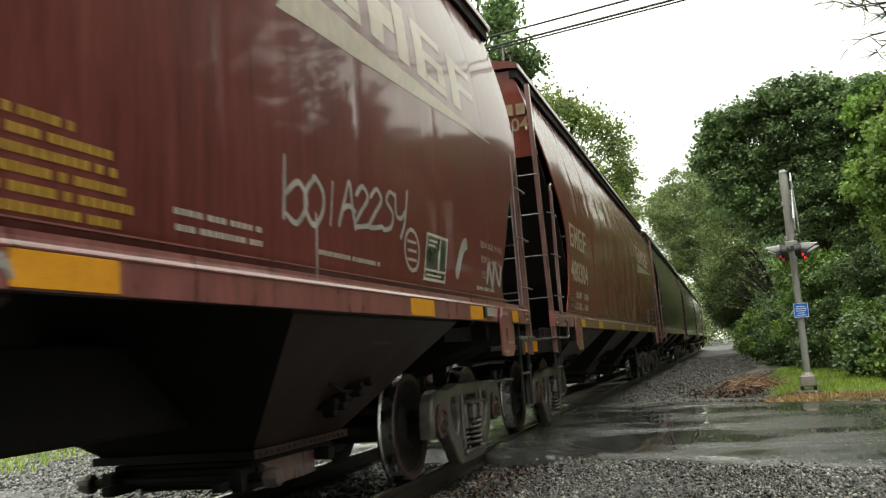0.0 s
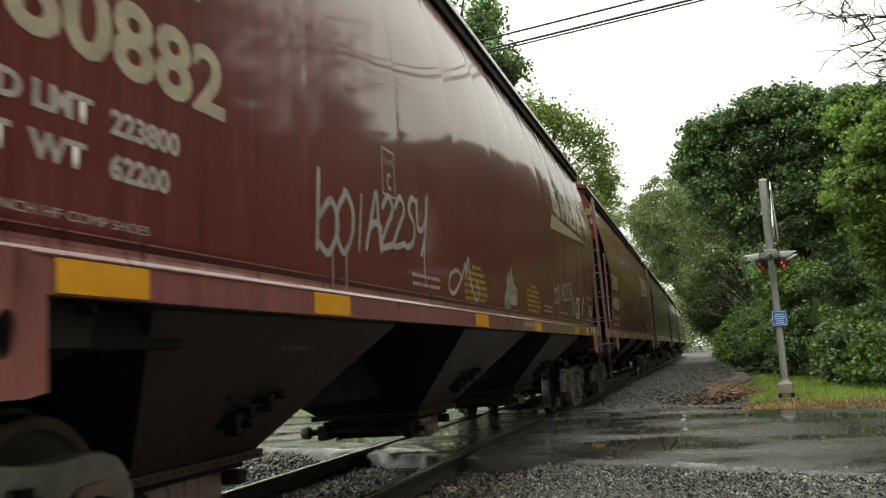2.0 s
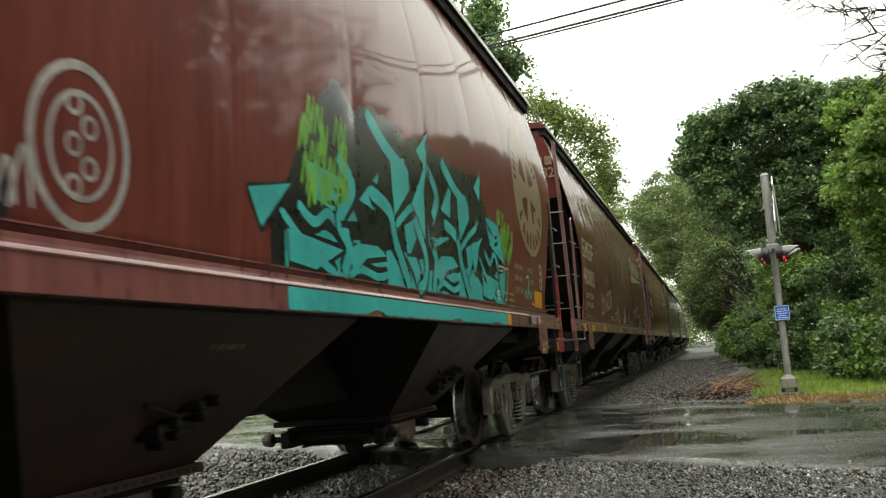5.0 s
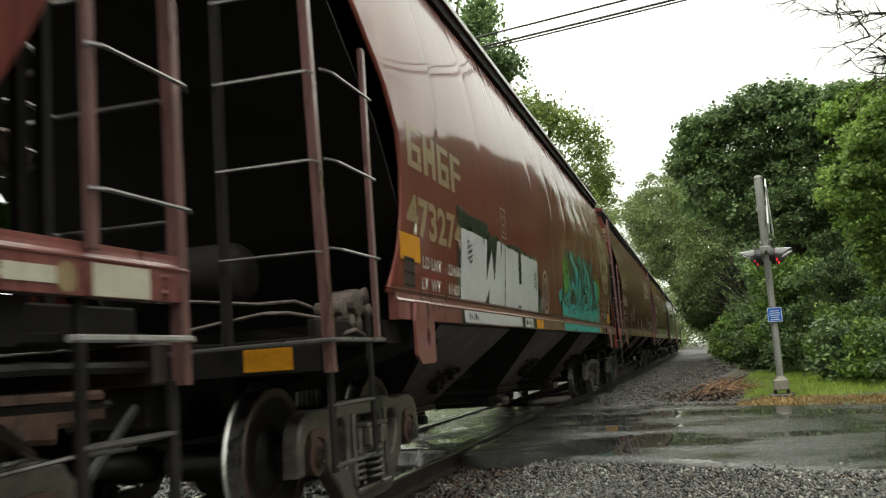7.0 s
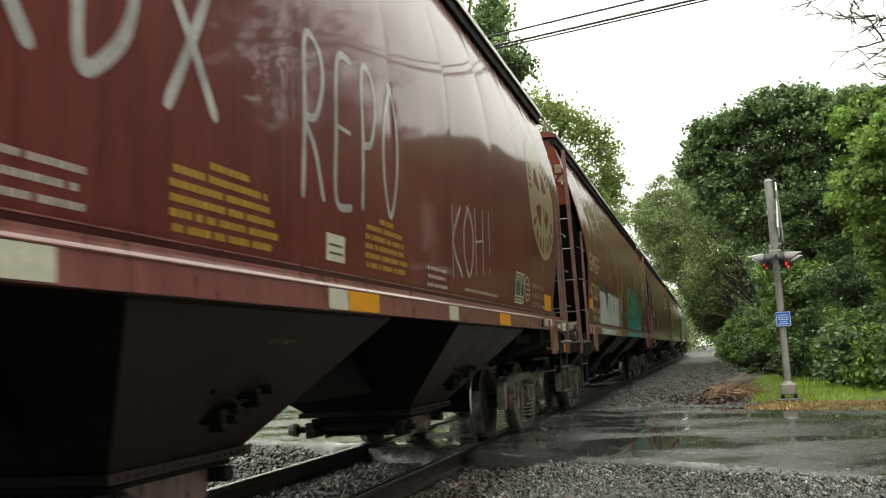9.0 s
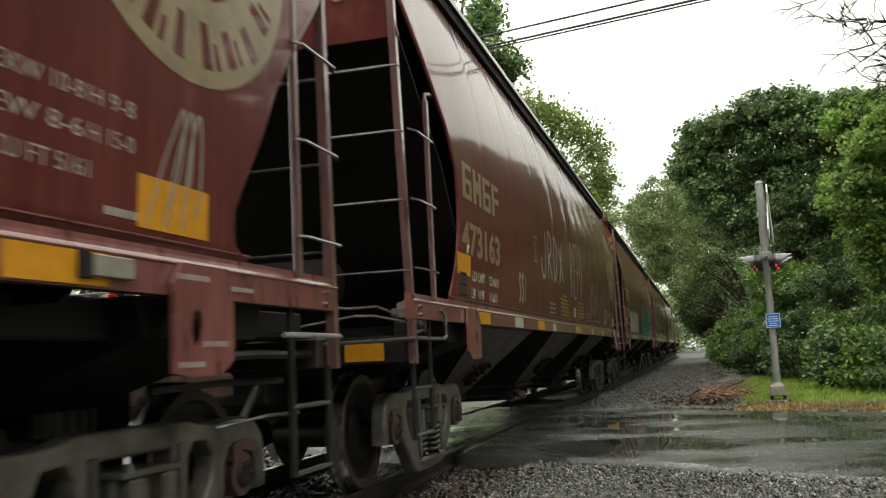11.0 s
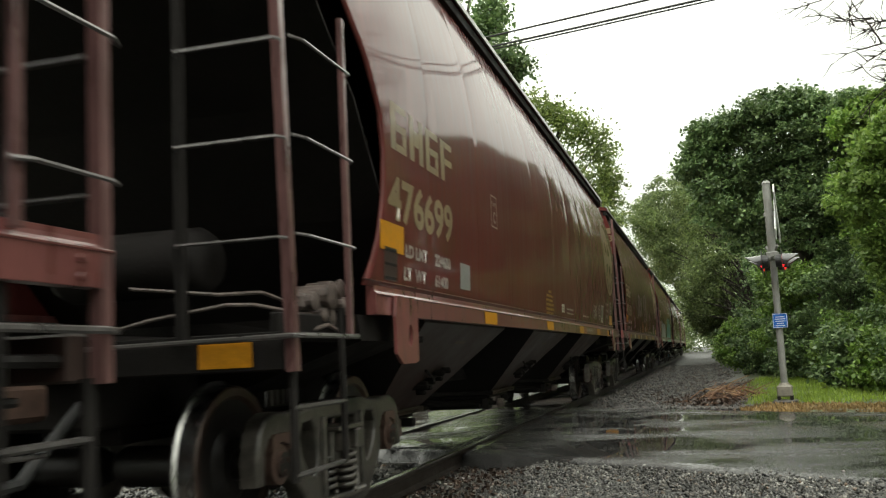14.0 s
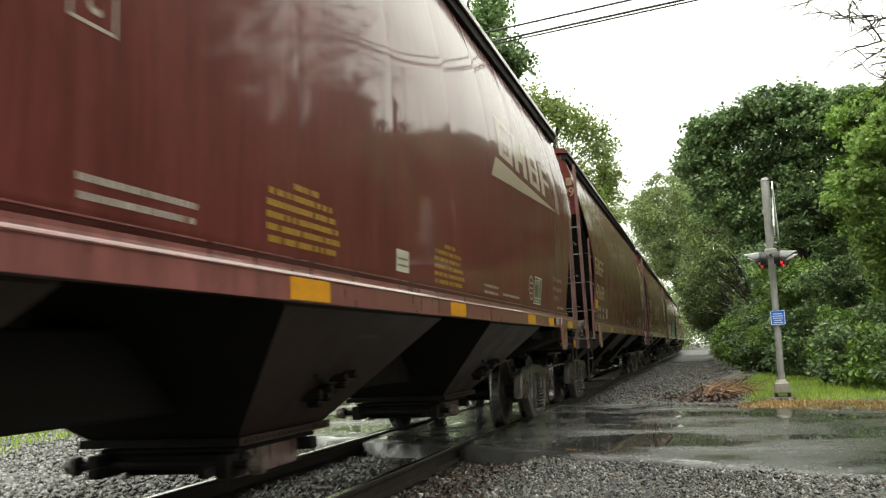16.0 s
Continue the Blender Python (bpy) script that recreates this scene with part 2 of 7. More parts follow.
nt.links.new(mixc(nt, 0.5, ramp(nt, agg, [(0.0, grey(0)), (1.0, grey(1))]), ramp(nt, grit, [(0.0, grey(0)), (1.0, grey(1))])), wet.inputs[0])
nt.links.new(ramp(nt, wetness, [(0.495, grey(0.0)), (0.575, grey(1.0))]), wet.inputs[1])
bump(nt, b, wet.outputs[0], 0.45, 0.014)
M["asphalt"] = m

m, nt, b = nodes_of("gravel_stones")
g = nt.nodes.new("ShaderNodeNewGeometry")
c = ramp(nt, g.outputs["Random Per Island"], [(0.0, (0.007, 0.007, 0.006)), (0.45, (0.040, 0.040, 0.036)), (0.75, (0.105, 0.103, 0.094)), (0.93, (0.35, 0.345, 0.32)), (1.0, (0.13, 0.075, 0.040))])
c = mixc(nt, 0.8, c, ramp(nt, noise_of(nt, coords(nt), 1.5, 6, 0.7), [(0.3, (0.20, 0.165, 0.125)), (0.48, (0.70, 0.68, 0.64)), (0.66, (1.35, 1.35, 1.32))]), "MULTIPLY")
nt.links.new(mixc(nt, 0.5, c, ramp(nt, noise_of(nt, coords(nt), 40, 3), [(0.3, grey(0.6)), (0.7, grey(1.2))]), "MULTIPLY"), b.inputs["Base Color"])
b.inputs["Roughness"].default_value = 0.30
M["stone"] = m

m, nt, b = nodes_of("pale_gravel_stones")
g = nt.nodes.new("ShaderNodeNewGeometry")
c = ramp(nt, g.outputs["Random Per Island"], [(0.0, (0.035, 0.034, 0.032)), (0.5, (0.13, 0.127, 0.12)), (1.0, (0.32, 0.315, 0.30))])
nt.links.new(mixc(nt, 0.5, c, ramp(nt, noise_of(nt, coords(nt), 40, 3), [(0.3, grey(0.6)), (0.7, grey(1.2))]), "MULTIPLY"), b.inputs["Base Color"])
b.inputs["Roughness"].default_value = 0.35
M["stone_pale"] = m

# dirty brownish stones, darkened further for the shadow beside the train
m, nt, b = nodes_of("dirty_shaded_ballast")
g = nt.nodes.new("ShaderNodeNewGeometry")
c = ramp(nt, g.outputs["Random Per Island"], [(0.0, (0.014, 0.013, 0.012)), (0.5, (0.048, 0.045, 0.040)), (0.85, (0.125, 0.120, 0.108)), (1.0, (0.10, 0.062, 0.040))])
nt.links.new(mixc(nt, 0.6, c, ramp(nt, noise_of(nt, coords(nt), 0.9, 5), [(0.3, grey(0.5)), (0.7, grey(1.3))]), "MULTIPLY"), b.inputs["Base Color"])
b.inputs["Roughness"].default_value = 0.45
M["stone_shaded"] = m

m, nt, b = nodes_of("wet_gravel_ground")
v = coords(nt)
vor = nt.nodes.new("ShaderNodeTexVoronoi")
vor.inputs["Scale"].default_value = 16
nt.links.new(v, vor.inputs["Vector"])
gravel = ramp(nt, vor.outputs["Distance"], [(0.0, (0.060, 0.057, 0.052)), (0.6, (0.014, 0.013, 0.012))])
gravel = mixc(nt, 0.6, gravel, ramp(nt, noise_of(nt, v, 1.1, 5), [(0.3, (0.55, 0.5, 0.45)), (0.7, (1.25, 1.25, 1.25))]), "MULTIPLY")
earth = ramp(nt, noise_of(nt, v, 2.5, 6), [(0.3, (0.030, 0.036, 0.014)), (0.6, (0.060, 0.085, 0.024)), (0.8, (0.085, 0.070, 0.035))])
sx = nt.nodes.new("ShaderNodeSeparateXYZ")
nt.links.new(v, sx.inputs[0])
off = nt.nodes.new("ShaderNodeMath")
off.operation, off.inputs[1].default_value = "ADD", 4.0
nt.links.new(sx.outputs[0], off.inputs[0])
ab = nt.nodes.new("ShaderNodeMath")
ab.operation = "ABSOLUTE"
nt.links.new(off.outputs[0], ab.inputs[0])
wob = nt.nodes.new("ShaderNodeMath")
wob.operation = "MULTIPLY_ADD"
nt.links.new(noise_of(nt, v, 0.8, 4), wob.inputs[0])
wob.inputs[1].default_value = -2.2
nt.links.new(ab.outputs[0], wob.inputs[2])
edge = nt.nodes.new("ShaderNodeMapRange")
edge.inputs[1].default_value, edge.inputs[2].default_value = 3.6, 4.6
nt.links.new(wob.outputs[0], edge.inputs[0])
nt.links.new(mixc(nt, edge.outputs[0], gravel, earth), b.inputs["Base Color"])
b.inputs["Roughness"].default_value = 0.5
bump(nt, b, vor.outputs["Distance"], 0.6, 0.03)
M["ground"] = m


# ---------------------------------------------------------------- mesh helpers
def mesh_of(name, bm, mats, smooth=False):
    me = bpy.data.meshes.new(name)
    bm.normal_update()
    bm.to_mesh(me)
    bm.free()
    for mm in (mats if isinstance(mats, (list, tuple)) else [mats]):
        me.materials.append(mm)
    if smooth:
        me.shade_smooth()
    return me


def part(name, bm, mats, parent=None, label="", smooth=False):
    ob = new(name, bm if isinstance(bm, bpy.types.Mesh) else mesh_of(name, bm, mats, smooth))
    ob.parent = parent
    if label:
        ob["label"] = label
    return ob


def thing(name, label, category, m=None, group="", kind=""):
    ob = new(name)
    ob.empty_display_size = 0.2
    if m is not None:
        ob.matrix_basis = m
    return tagged(ob, label, category, group, kind)


def box(bm, x0, x1, y0, y1, z0, z1, bev=0.0, mat=0):
    vs = [bm.verts.new((x, y, z)) for x in (x0, x1) for y in (y0, y1) for z in (z0, z1)]
    fs = [bm.faces.new([vs[i] for i in q]) for q in ((0, 1, 3, 2), (4, 6, 7, 5), (0, 4, 5, 1), (2, 3, 7, 6), (0, 2, 6, 4), (1, 5, 7, 3))]
    for f in fs:
        f.material_index = mat
    if bev:
        es = list({e for f in fs for e in f.edges})
        bmesh.ops.bevel(bm, geom=es, offset=bev, segments=1, affect="EDGES", profile=0.5)
    return bm


def prism(bm, poly, x0, x1, bev=0.0, mat=0):
    """A plate: an outline in (y, z), from x0 to x1."""
    a = [bm.verts.new((x0, y, z)) for y, z in poly]
    c = [bm.verts.new((x1, y, z)) for y, z in poly]
    fs = [bm.faces.new(a[::-1]), bm.faces.new(c)]
    n = len(poly)
    for i in range(n):
        fs.append(bm.faces.new((a[i], a[(i + 1) % n], c[(i + 1) % n], c[i])))
    for f in fs:
        f.material_index = mat
    if bev:
        bmesh.ops.bevel(bm, geom=list({e for f in fs[:2] for e in f.edges}), offset=bev, segments=1, affect="EDGES", profile=0.5)
    return bm


def tube(bm, pts, rad, sides=8, mat=0, cap=True):
    """A rod or limb along points; rad is one radius or one for each point."""
    pts = [Vector(p) for p in pts]
    rads = rad if isinstance(rad, (list, tuple)) else [rad] * len(pts)
    rings, side = [], None
    for i, p in enumerate(pts):
        d = (pts[min(i + 1, len(pts) - 1)] - pts[max(i - 1, 0)]).normalized()
        if side is None:
            side = d.orthogonal().normalized()
        side = (side - d * side.dot(d)).normalized()
        up = d.cross(side)
        rings.append([bm.verts.new(p + (side * math.cos(a) + up * math.sin(a)) * rads[i]) for a in [2 * math.pi * k / sides for k in range(sides)]])
    for r0, r1 in zip(rings, rings[1:]):
        for k in range(sides):
            bm.faces.new((r0[k], r0[(k + 1) % sides], r1[(k + 1) % sides], r1[k])).material_index = mat
    if cap:
        bm.faces.new(rings[0][::-1]).material_index = mat
        bm.faces.new(rings[-1]).material_index = mat
    return bm


def lathe(bm, prof, n=32, mats=None, cx=0, cy=0, cz=0):
    """Turns (x, radius) pairs about the x axis."""
    rings = [[bm.verts.new((cx + x, cy + r * math.cos(2 * math.pi * k / n), cz + r * math.sin(2 * math.pi * k / n))) for k in range(n)] for x, r in prof]
    for i, (a, c) in enumerate(zip(rings, rings[1:])):
        for k in range(n):
            f = bm.faces.new((a[k], c[k], c[(k + 1) % n], a[(k + 1) % n]))
            f.material_index = mats[i] if mats else 0
    bm.faces.new(rings[0])
    bm.faces.new(rings[-1][::-1])
    return bm


def arrays(name, verts, faces, mats):
    me = bpy.data.meshes.new(name)
    me.from_pydata(verts, [], faces)
    for mm in mats:
        me.materials.append(mm)
    me.update()
    return me


# ---------------------------------------------------------------- ground, road, track
def near_edge(x):
    return 9.86 - 0.60 * (x + 2.70)


def far_edge(x):
    return 17.35 - 0.62 * (x + 2.00)


def lay(x, y):
    """Height of the ground sheet."""
    d = abs(x - XC - curve_x(y))
    side = -0.26
    e = near_edge(x) - y
    if abs(x) < 40 and -1 < e < 3:
        side = -0.075 - 0.06 * max(0, e)
    f = y - far_edge(x)
    if abs(x) < 40 and -1 < f < 3:
        side = max(side, -0.09 - 0.05 * max(0, f))
    z = -0.20 + (side + 0.20) * min(1.0, max(0.0, (d - 1.35) / 0.5))
    if x > XC and y < 6.5:
        z -= 0.25 * min(1.0, max(0.0, (6.5 - y) / 5)) * min(1, max(0, (d - 1.5) / 1.2))
    if x > 0.2 and y > far_edge(x) + 0.3:
        z = max(z, -0.24 + 0.16 * min(1.0, (x - 0.2) / 0.8))
    return z


CURVE_Y, CURVE_R = 95.0, 700.0


def curve_x(y):
    return -((y - CURVE_Y) ** 2) / (2 * CURVE_R) if y > CURVE_Y else 0.0


def axis_steps(breaks):
    out = []
    for a, c, s in breaks:
        n = max(1, round((c - a) / s))
        out += [a + (c - a) * i / n for i in range(n)]
    return out + [breaks[-1][1]]


def build_ground():
    xs = axis_steps([(-500, -60, 55), (-60, -16, 5.5), (-16, -8, 0.5), (-8, 8, 0.25), (8, 16, 0.8), (16, 60, 5.5), (60, 500, 55)])
    ys = axis_steps([(-300, -20, 35), (-20, 0, 2.5), (0, 26, 0.3), (26, 60, 1.2), (60, 260, 8), (260, 900, 80)])
    vs, fs = [], []
    for y in ys:
        for x in xs:
            z = lay(x, y) + 0.05 * (noise.noise((x * 0.5, y * 0.5, 0)) if abs(x) < 40 and -10 < y < 80 else 0)
            if -40 < x < 40 and near_edge(x) - 0.05 < y < far_edge(x) + 0.05:
                z = min(z, -0.20)
            vs.append((x, y, z))
    n = len(xs)
    for j in range(len(ys) - 1):
        for i in range(n - 1):
            fs.append((j * n + i, j * n + i + 1, (j + 1) * n + i + 1, (j + 1) * n + i))
    me = arrays("ground", vs, fs, [M["ground"]])
    me.shade_smooth()
    tagged(new("ground", me), "wet grey gravel and earth ground beside the track", "ground", kind="structure")


def build_road():
    """The skewed crossing road: a slab with crumbled edges that butts on the rails."""
    for k, (x0, x1) in enumerate(((-45.0, XC - 0.83), (XC - 0.66, XC + 0.66), (XC + 0.83, 45.0))):
        bm = bmesh.new()
        xs = axis_steps([(x0, x1, 0.12 if x1 - x0 < 3 else 0.13)])
        rows = []
        for x in xs:
            ya = near_edge(x) + 0.20 * noise.noise((x * 1.3, 0, 3)) + 0.12 * noise.noise((x * 4, 0, 9)) + 0.07 * noise.noise((x * 11, 0, 5))
            yb = far_edge(x) + 0.10 * noise.noise((x * 1.7, 5, 3)) + 0.06 * noise.noise((x * 7, 5, 8))
            d = abs(x - XC)
            top = -0.015 - 0.05 * min(1, max(0, (d - 1.5) / 5))
            row = [bm.verts.new((x, ya - 0.10, -0.26))]
            for j in range(25):
                f = j / 24
                lip = 0.03 * (max(0, 1 - f * 24 / 1.5) + max(0, 1 - (1 - f) * 24 / 1.5))
                row.append(bm.verts.new((x, ya + (yb - ya) * f, top - lip + 0.012 * noise.noise((x * 0.9, f * 6, 1)))))
            row.append(bm.verts.new((x, yb + 0.10, -0.26)))
            rows.append(row)
        for a, c in zip(rows, rows[1:]):
            for j in range(len(a) - 1):
                bm.faces.new((a[j], c[j], c[j + 1], a[j + 1]))
        bm.faces.new(rows[0])
        bm.faces.new(rows[-1][::-1])
        me = mesh_of("road", bm, M["asphalt"], True)
        tagged(new("road_%d" % (k + 1), me), "wet black asphalt road with puddles across the track", "road", kind="structure")
    bm = bmesh.new()
    for s in (-0.12, 0.12):
        pts = []
        for i in range(40):
            x = 2.0 + i * 0.5
            y = (near_edge(x) + far_edge(x)) / 2 + s
            pts.append([bm.verts.new((x, y + e, -0.015 - 0.05 * min(1, max(0, (x - XC - 1.5) / 5)) + 0.014)) for e in (-0.05, 0.05)])
        for a, c in zip(pts, pts[1:]):
            bm.faces.new((a[0], c[0], c[1], a[1]))
    tagged(new("road_marking", mesh_of("road_marking", bm, M["yellow"])), "worn double yellow centre line on the wet road", "road marking", kind="structure")


RAIL = [(-0.070, -0.172), (0.070, -0.172), (0.070, -0.162), (0.012, -0.142), (0.009, -0.050), (0.036, -0.036), (0.037, -0.008), (0.028, 0.0), (-0.028, 0.0), (-0.037, -0.008), (-0.036, -0.036), (-0.009, -0.050), (-0.012, -0.142), (-0.070, -0.162)]


def build_track():
    ys = axis_steps([(-40, 95, 15), (95, 260, 8)])
    for s in (-0.755, 0.755):
        bm = bmesh.new()
        rings = [[bm.verts.new((XC + s + curve_x(y) + x, y, z)) for x, z in RAIL] for y in ys]
        n = len(RAIL)
        for a, c in zip(rings, rings[1:]):
            for k in range(n):
                bm.faces.new((a[k], a[(k + 1) % n], c[(k + 1) % n], c[k])).material_index = 1 if k == 7 else 0
        tagged(new("rail", mesh_of("rail", bm, [M["rail"], M["railtop"]])), "rusty steel rail with a polished wet head", "rail", "rails of the track", "structure")
    bed = tagged(new("track_bed"), "row of wet wooden ties in the ballast", "railway ties", kind="structure")
    shapes = []
    for k in range(4):
        bm = bmesh.new()
        box(bm, -1.30, 1.30, -0.115, 0.115, -0.36, -0.176, 0.012)
        for vtx in bm.verts:
            vtx.co += Vector((noise.noise(vtx.co * 3 + Vector((k * 9, 0, 0))) * 0.03, noise.noise(vtx.co * 4 + Vector((0, k * 7, 0))) * 0.012, 0))
        shapes.append(mesh_of("tie", bm, M["tie"]))
    rnd = random.Random(3)
    for i in range(130):
        y = -8 + i * 0.52
        if near_edge(XC) - 0.1 < y < far_edge(XC) + 0.1:
            continue
        t = part("tie", shapes[i % 4], None, bed)
        t.matrix_basis = pose(XC + rnd.uniform(-0.05, 0.05), y, rnd.uniform(-0.012, 0.004), 0, 0, rnd.uniform(-1.2, 1.2))
# ---------------------------------------------------------------- the hopper cars
LB, PITCH, FRONT = 17.61, 19.10, 9.40      # corner post to corner post, coupled length, front post of the first passing car at 0 s
Z_LOW, Z_EAVE, WR = 1.47, 4.50, 0.457
AXLE = 0.93                                 # axle to truck centre
# the builds of car differ: truck centres, jacking plates (inner edge from each end), bays, ladder widths, a sill that stops short of the rear post, a curled hand rod
PLAIN_BAYS, MOUTH = (-4.13, -8.84, -13.53), 0.22     # bay centres at the sill; how far each mouth lies ahead of it
BUILDS = {"early": dict(trucks=(-0.98, -15.84), jacks=(0.96, 1.40), bays=(-3.75, -8.60, -13.47), gaps=(0.42, 0.42), short=False, curl=True),
          "open_rear": dict(trucks=(-1.44, -15.97), jacks=(1.40, 1.43), bays=PLAIN_BAYS, gaps=(0.38, 0.69), short=True, curl=False),
          "closed_rear": dict(trucks=(-1.26, -15.90), jacks=(1.20, 1.43), bays=PLAIN_BAYS, gaps=(0.58, 0.48), short=False, curl=True),
          "middle": dict(trucks=(-1.22, -16.00), jacks=(1.23, 1.43), bays=PLAIN_BAYS, gaps=(0.50, 0.69), short=True, curl=False),
          "late": dict(trucks=(-1.52, -15.97), jacks=(1.50, 1.43), bays=(-4.31, -9.08, -13.75), gaps=(0.45, 0.48), short=False, curl=False)}


def run(t):
    """Metres that the train has gone at t."""
    def f(x):
        return 10 * (5.036634 * x + 0.603283 * x * x + 0.125677 * x ** 3 + 0.030024 * x ** 4)
    return f(t / 10 - 0.8) - f(-0.8)


def half(z):
    """Half width of the body at a height: nearly upright below, curved in towards the eaves."""
    return 1.625 - 0.05 * ((2.90 - z) / 1.7) ** 2 if z < 2.90 else 1.625 - 0.33 * ((z - 2.90) / 1.67) ** 1.7


def ripple(y, z):
    """Panels that bulge between the upright weld seams and are drawn in sharply along them."""
    ph = (y / 1.52) % 1.0
    k = min(1.0, max(0.0, (z - 1.5) / 0.7))
    d = 1.52 * min(ph, 1.0 - ph)
    pull = 0.7 + 0.6 * noise.noise((round(y / 1.52) * 3.7, 0.5, 1.5))
    return k * (0.0034 * pull * (1 - math.exp(-d / 0.075)) + 0.0022 * math.sin(math.pi * ph) - 0.003 + 0.004 * noise.noise((y * 0.8, z * 0.6, 4.0)) + 0.0012 * noise.noise((y * 2.6, z * 1.1, 9.0)))


def stations():
    """Where the side's grid has its uprights: close together by each seam."""
    steps = (0.0, 0.013, 0.03, 0.06, 0.105, 0.17, 0.26, 0.38, 0.5, 0.62, 0.74, 0.83, 0.895, 0.94, 0.97, 0.987)
    out = [-1.52 * (k + f) for k in range(11) for f in steps]
    return out + [-16.72 - (LB - 16.72) * f for f in (0.0, 0.15, 0.35, 0.6, 0.8, 1.0)]


def film(off):
    """Paint layers lie a hair above one another."""
    return 0.0024 + 0.3 * (off - 0.005)


def skin(y, z, off=0.005):
    return Vector((half(z) + ripple(y, z) + film(off), y, z))


EDGE_F = [(1.47, 0.97), (1.50, 1.05), (1.55, 1.12), (1.62, 1.15), (1.72, 1.12), (2.04, 0.90), (2.40, 0.68), (2.72, 0.42), (3.04, 0.12), (3.2, 0.03), (3.6, 0.0), (4.6, 0.0)]
EDGE_R = [(1.47, 0.98), (1.6, 1.10), (1.8, 1.24), (2.05, 1.32), (2.35, 1.34), (2.62, 1.28), (2.9, 1.06), (3.1, 0.82), (3.5, 0.42), (3.9, 0.10), (4.1, 0.02), (4.6, 0.0)]


def edge(table, z):
    return float(np.interp(z, [a for a, _ in table], [c for _, c in table]))


def side_panel(s):
    bm = bmesh.new()
    zs = [Z_LOW + (Z_EAVE - Z_LOW) * i / 40 for i in range(41)]
    ys = stations()
    n = len(ys) - 1
    grid = []
    for z in zs:
        f, r = (1.52 - edge(EDGE_F, z)) / 1.52, (LB - 15.2 - edge(EDGE_R, z)) / (LB - 15.2)
        row = [-1.52 + (y + 1.52) * f if y > -1.52 else -15.2 + (y + 15.2) * r if y < -15.2 else y for y in ys]
        grid.append([bm.verts.new(((half(z) + ripple(y, z)) * s, y, z)) for y in row])
    for a, c in zip(grid, grid[1:]):
        for j in range(n):
            q = (a[j], c[j], c[j + 1], a[j + 1])
            bm.faces.new(q if s > 0 else q[::-1])
    ret = bmesh.ops.extrude_face_region(bm, geom=list(bm.faces))
    for g in ret["geom"]:
        if isinstance(g, bmesh.types.BMVert):
            g.co.x -= 0.014 * s
    bmesh.ops.recalc_face_normals(bm, faces=list(bm.faces))
    return bm


def roof():
    bm = bmesh.new()
    sec = [(1.408, 4.515), (1.412, 4.578), (1.31, 4.618), (0.9, 4.675), (0.45, 4.712), (0.0, 4.725)]
    sec = sec + [(-x, z) for x, z in sec[-2::-1]] + [(-1.25, 4.535), (1.25, 4.535)]
    prev = None
    for y in (0.06, -0.3, -6, -12, -LB + 0.3, -LB - 0.06):
        ring = [bm.verts.new((x, y, z)) for x, z in sec]
        if prev:
            for k in range(len(sec)):
                bm.faces.new((prev[k], prev[(k + 1) % len(sec)], ring[(k + 1) % len(sec)], ring[k]))
        else:
            bm.faces.new(ring)
        prev = ring
    bm.faces.new(prev[::-1])
    bmesh.ops.recalc_face_normals(bm, faces=list(bm.faces))
    return bm


def end_panel(y, t):
    poly = [(z, half(z) - 0.01) for z in (3.40, 3.7, 4.0, 4.3, 4.51)]
    bm = bmesh.new()
    a = [bm.verts.new((w, y, z)) for z, w in poly] + [bm.verts.new((-w, y, z)) for z, w in poly[::-1]]
    c = [bm.verts.new((v.co.x, y + t, v.co.z)) for v in a]
    bm.faces.new(a)
    bm.faces.new(c[::-1])
    for i in range(len(a)):
        bm.faces.new((a[i], a[(i + 1) % len(a)], c[(i + 1) % len(a)], c[i]))
    bmesh.ops.recalc_face_normals(bm, faces=list(bm.faces))
    return bm


def slope_sheet(y, dr, deep):
    """The slanted end of the hold below the end panel."""
    bm = bmesh.new()
    pts = [(3.41, 0.03), (2.6, deep * 0.62), (1.95, deep), (1.25, deep + 0.75)]
    rows = [[bm.verts.new((x, y + dr * d, z)) for x in (-(half(z) - 0.02), half(z) - 0.02)] for z, d in pts]
    for a, c in zip(rows, rows[1:]):
        bm.faces.new((a[0], a[1], c[1], c[0]))
    ret = bmesh.ops.extrude_face_region(bm, geom=list(bm.faces))
    for g in ret["geom"]:
        if isinstance(g, bmesh.types.BMVert):
            g.co.y += dr * 0.02
    bmesh.ops.recalc_face_normals(bm, faces=list(bm.faces))
    return bm


def side_sill(s, rear=-LB - 0.03):
    """A fascia with a slanted ledge on top and a thin bead above it."""
    sec = [(1.603, 1.297), (1.605, 1.300), (1.606, 1.418), (1.611, 1.421), (1.612, 1.427), (1.607, 1.431), (1.600, 1.436), (1.595, 1.445), (1.592, 1.460), (1.591, 1.480), (1.580, 1.484), (1.540, 1.484), (1.540, 1.297)]
    bm = bmesh.new()
    a = [bm.verts.new((x * s, 0.03, z)) for x, z in sec]
    c = [bm.verts.new((x * s, rear, z)) for x, z in sec]
    n = len(sec)
    for i in range(n):
        bm.faces.new((a[i], a[(i + 1) % n], c[(i + 1) % n], c[i]))
    bm.faces.new(a[::-1])
    bm.faces.new(c)
    bmesh.ops.recalc_face_normals(bm, faces=list(bm.faces))
    return bm


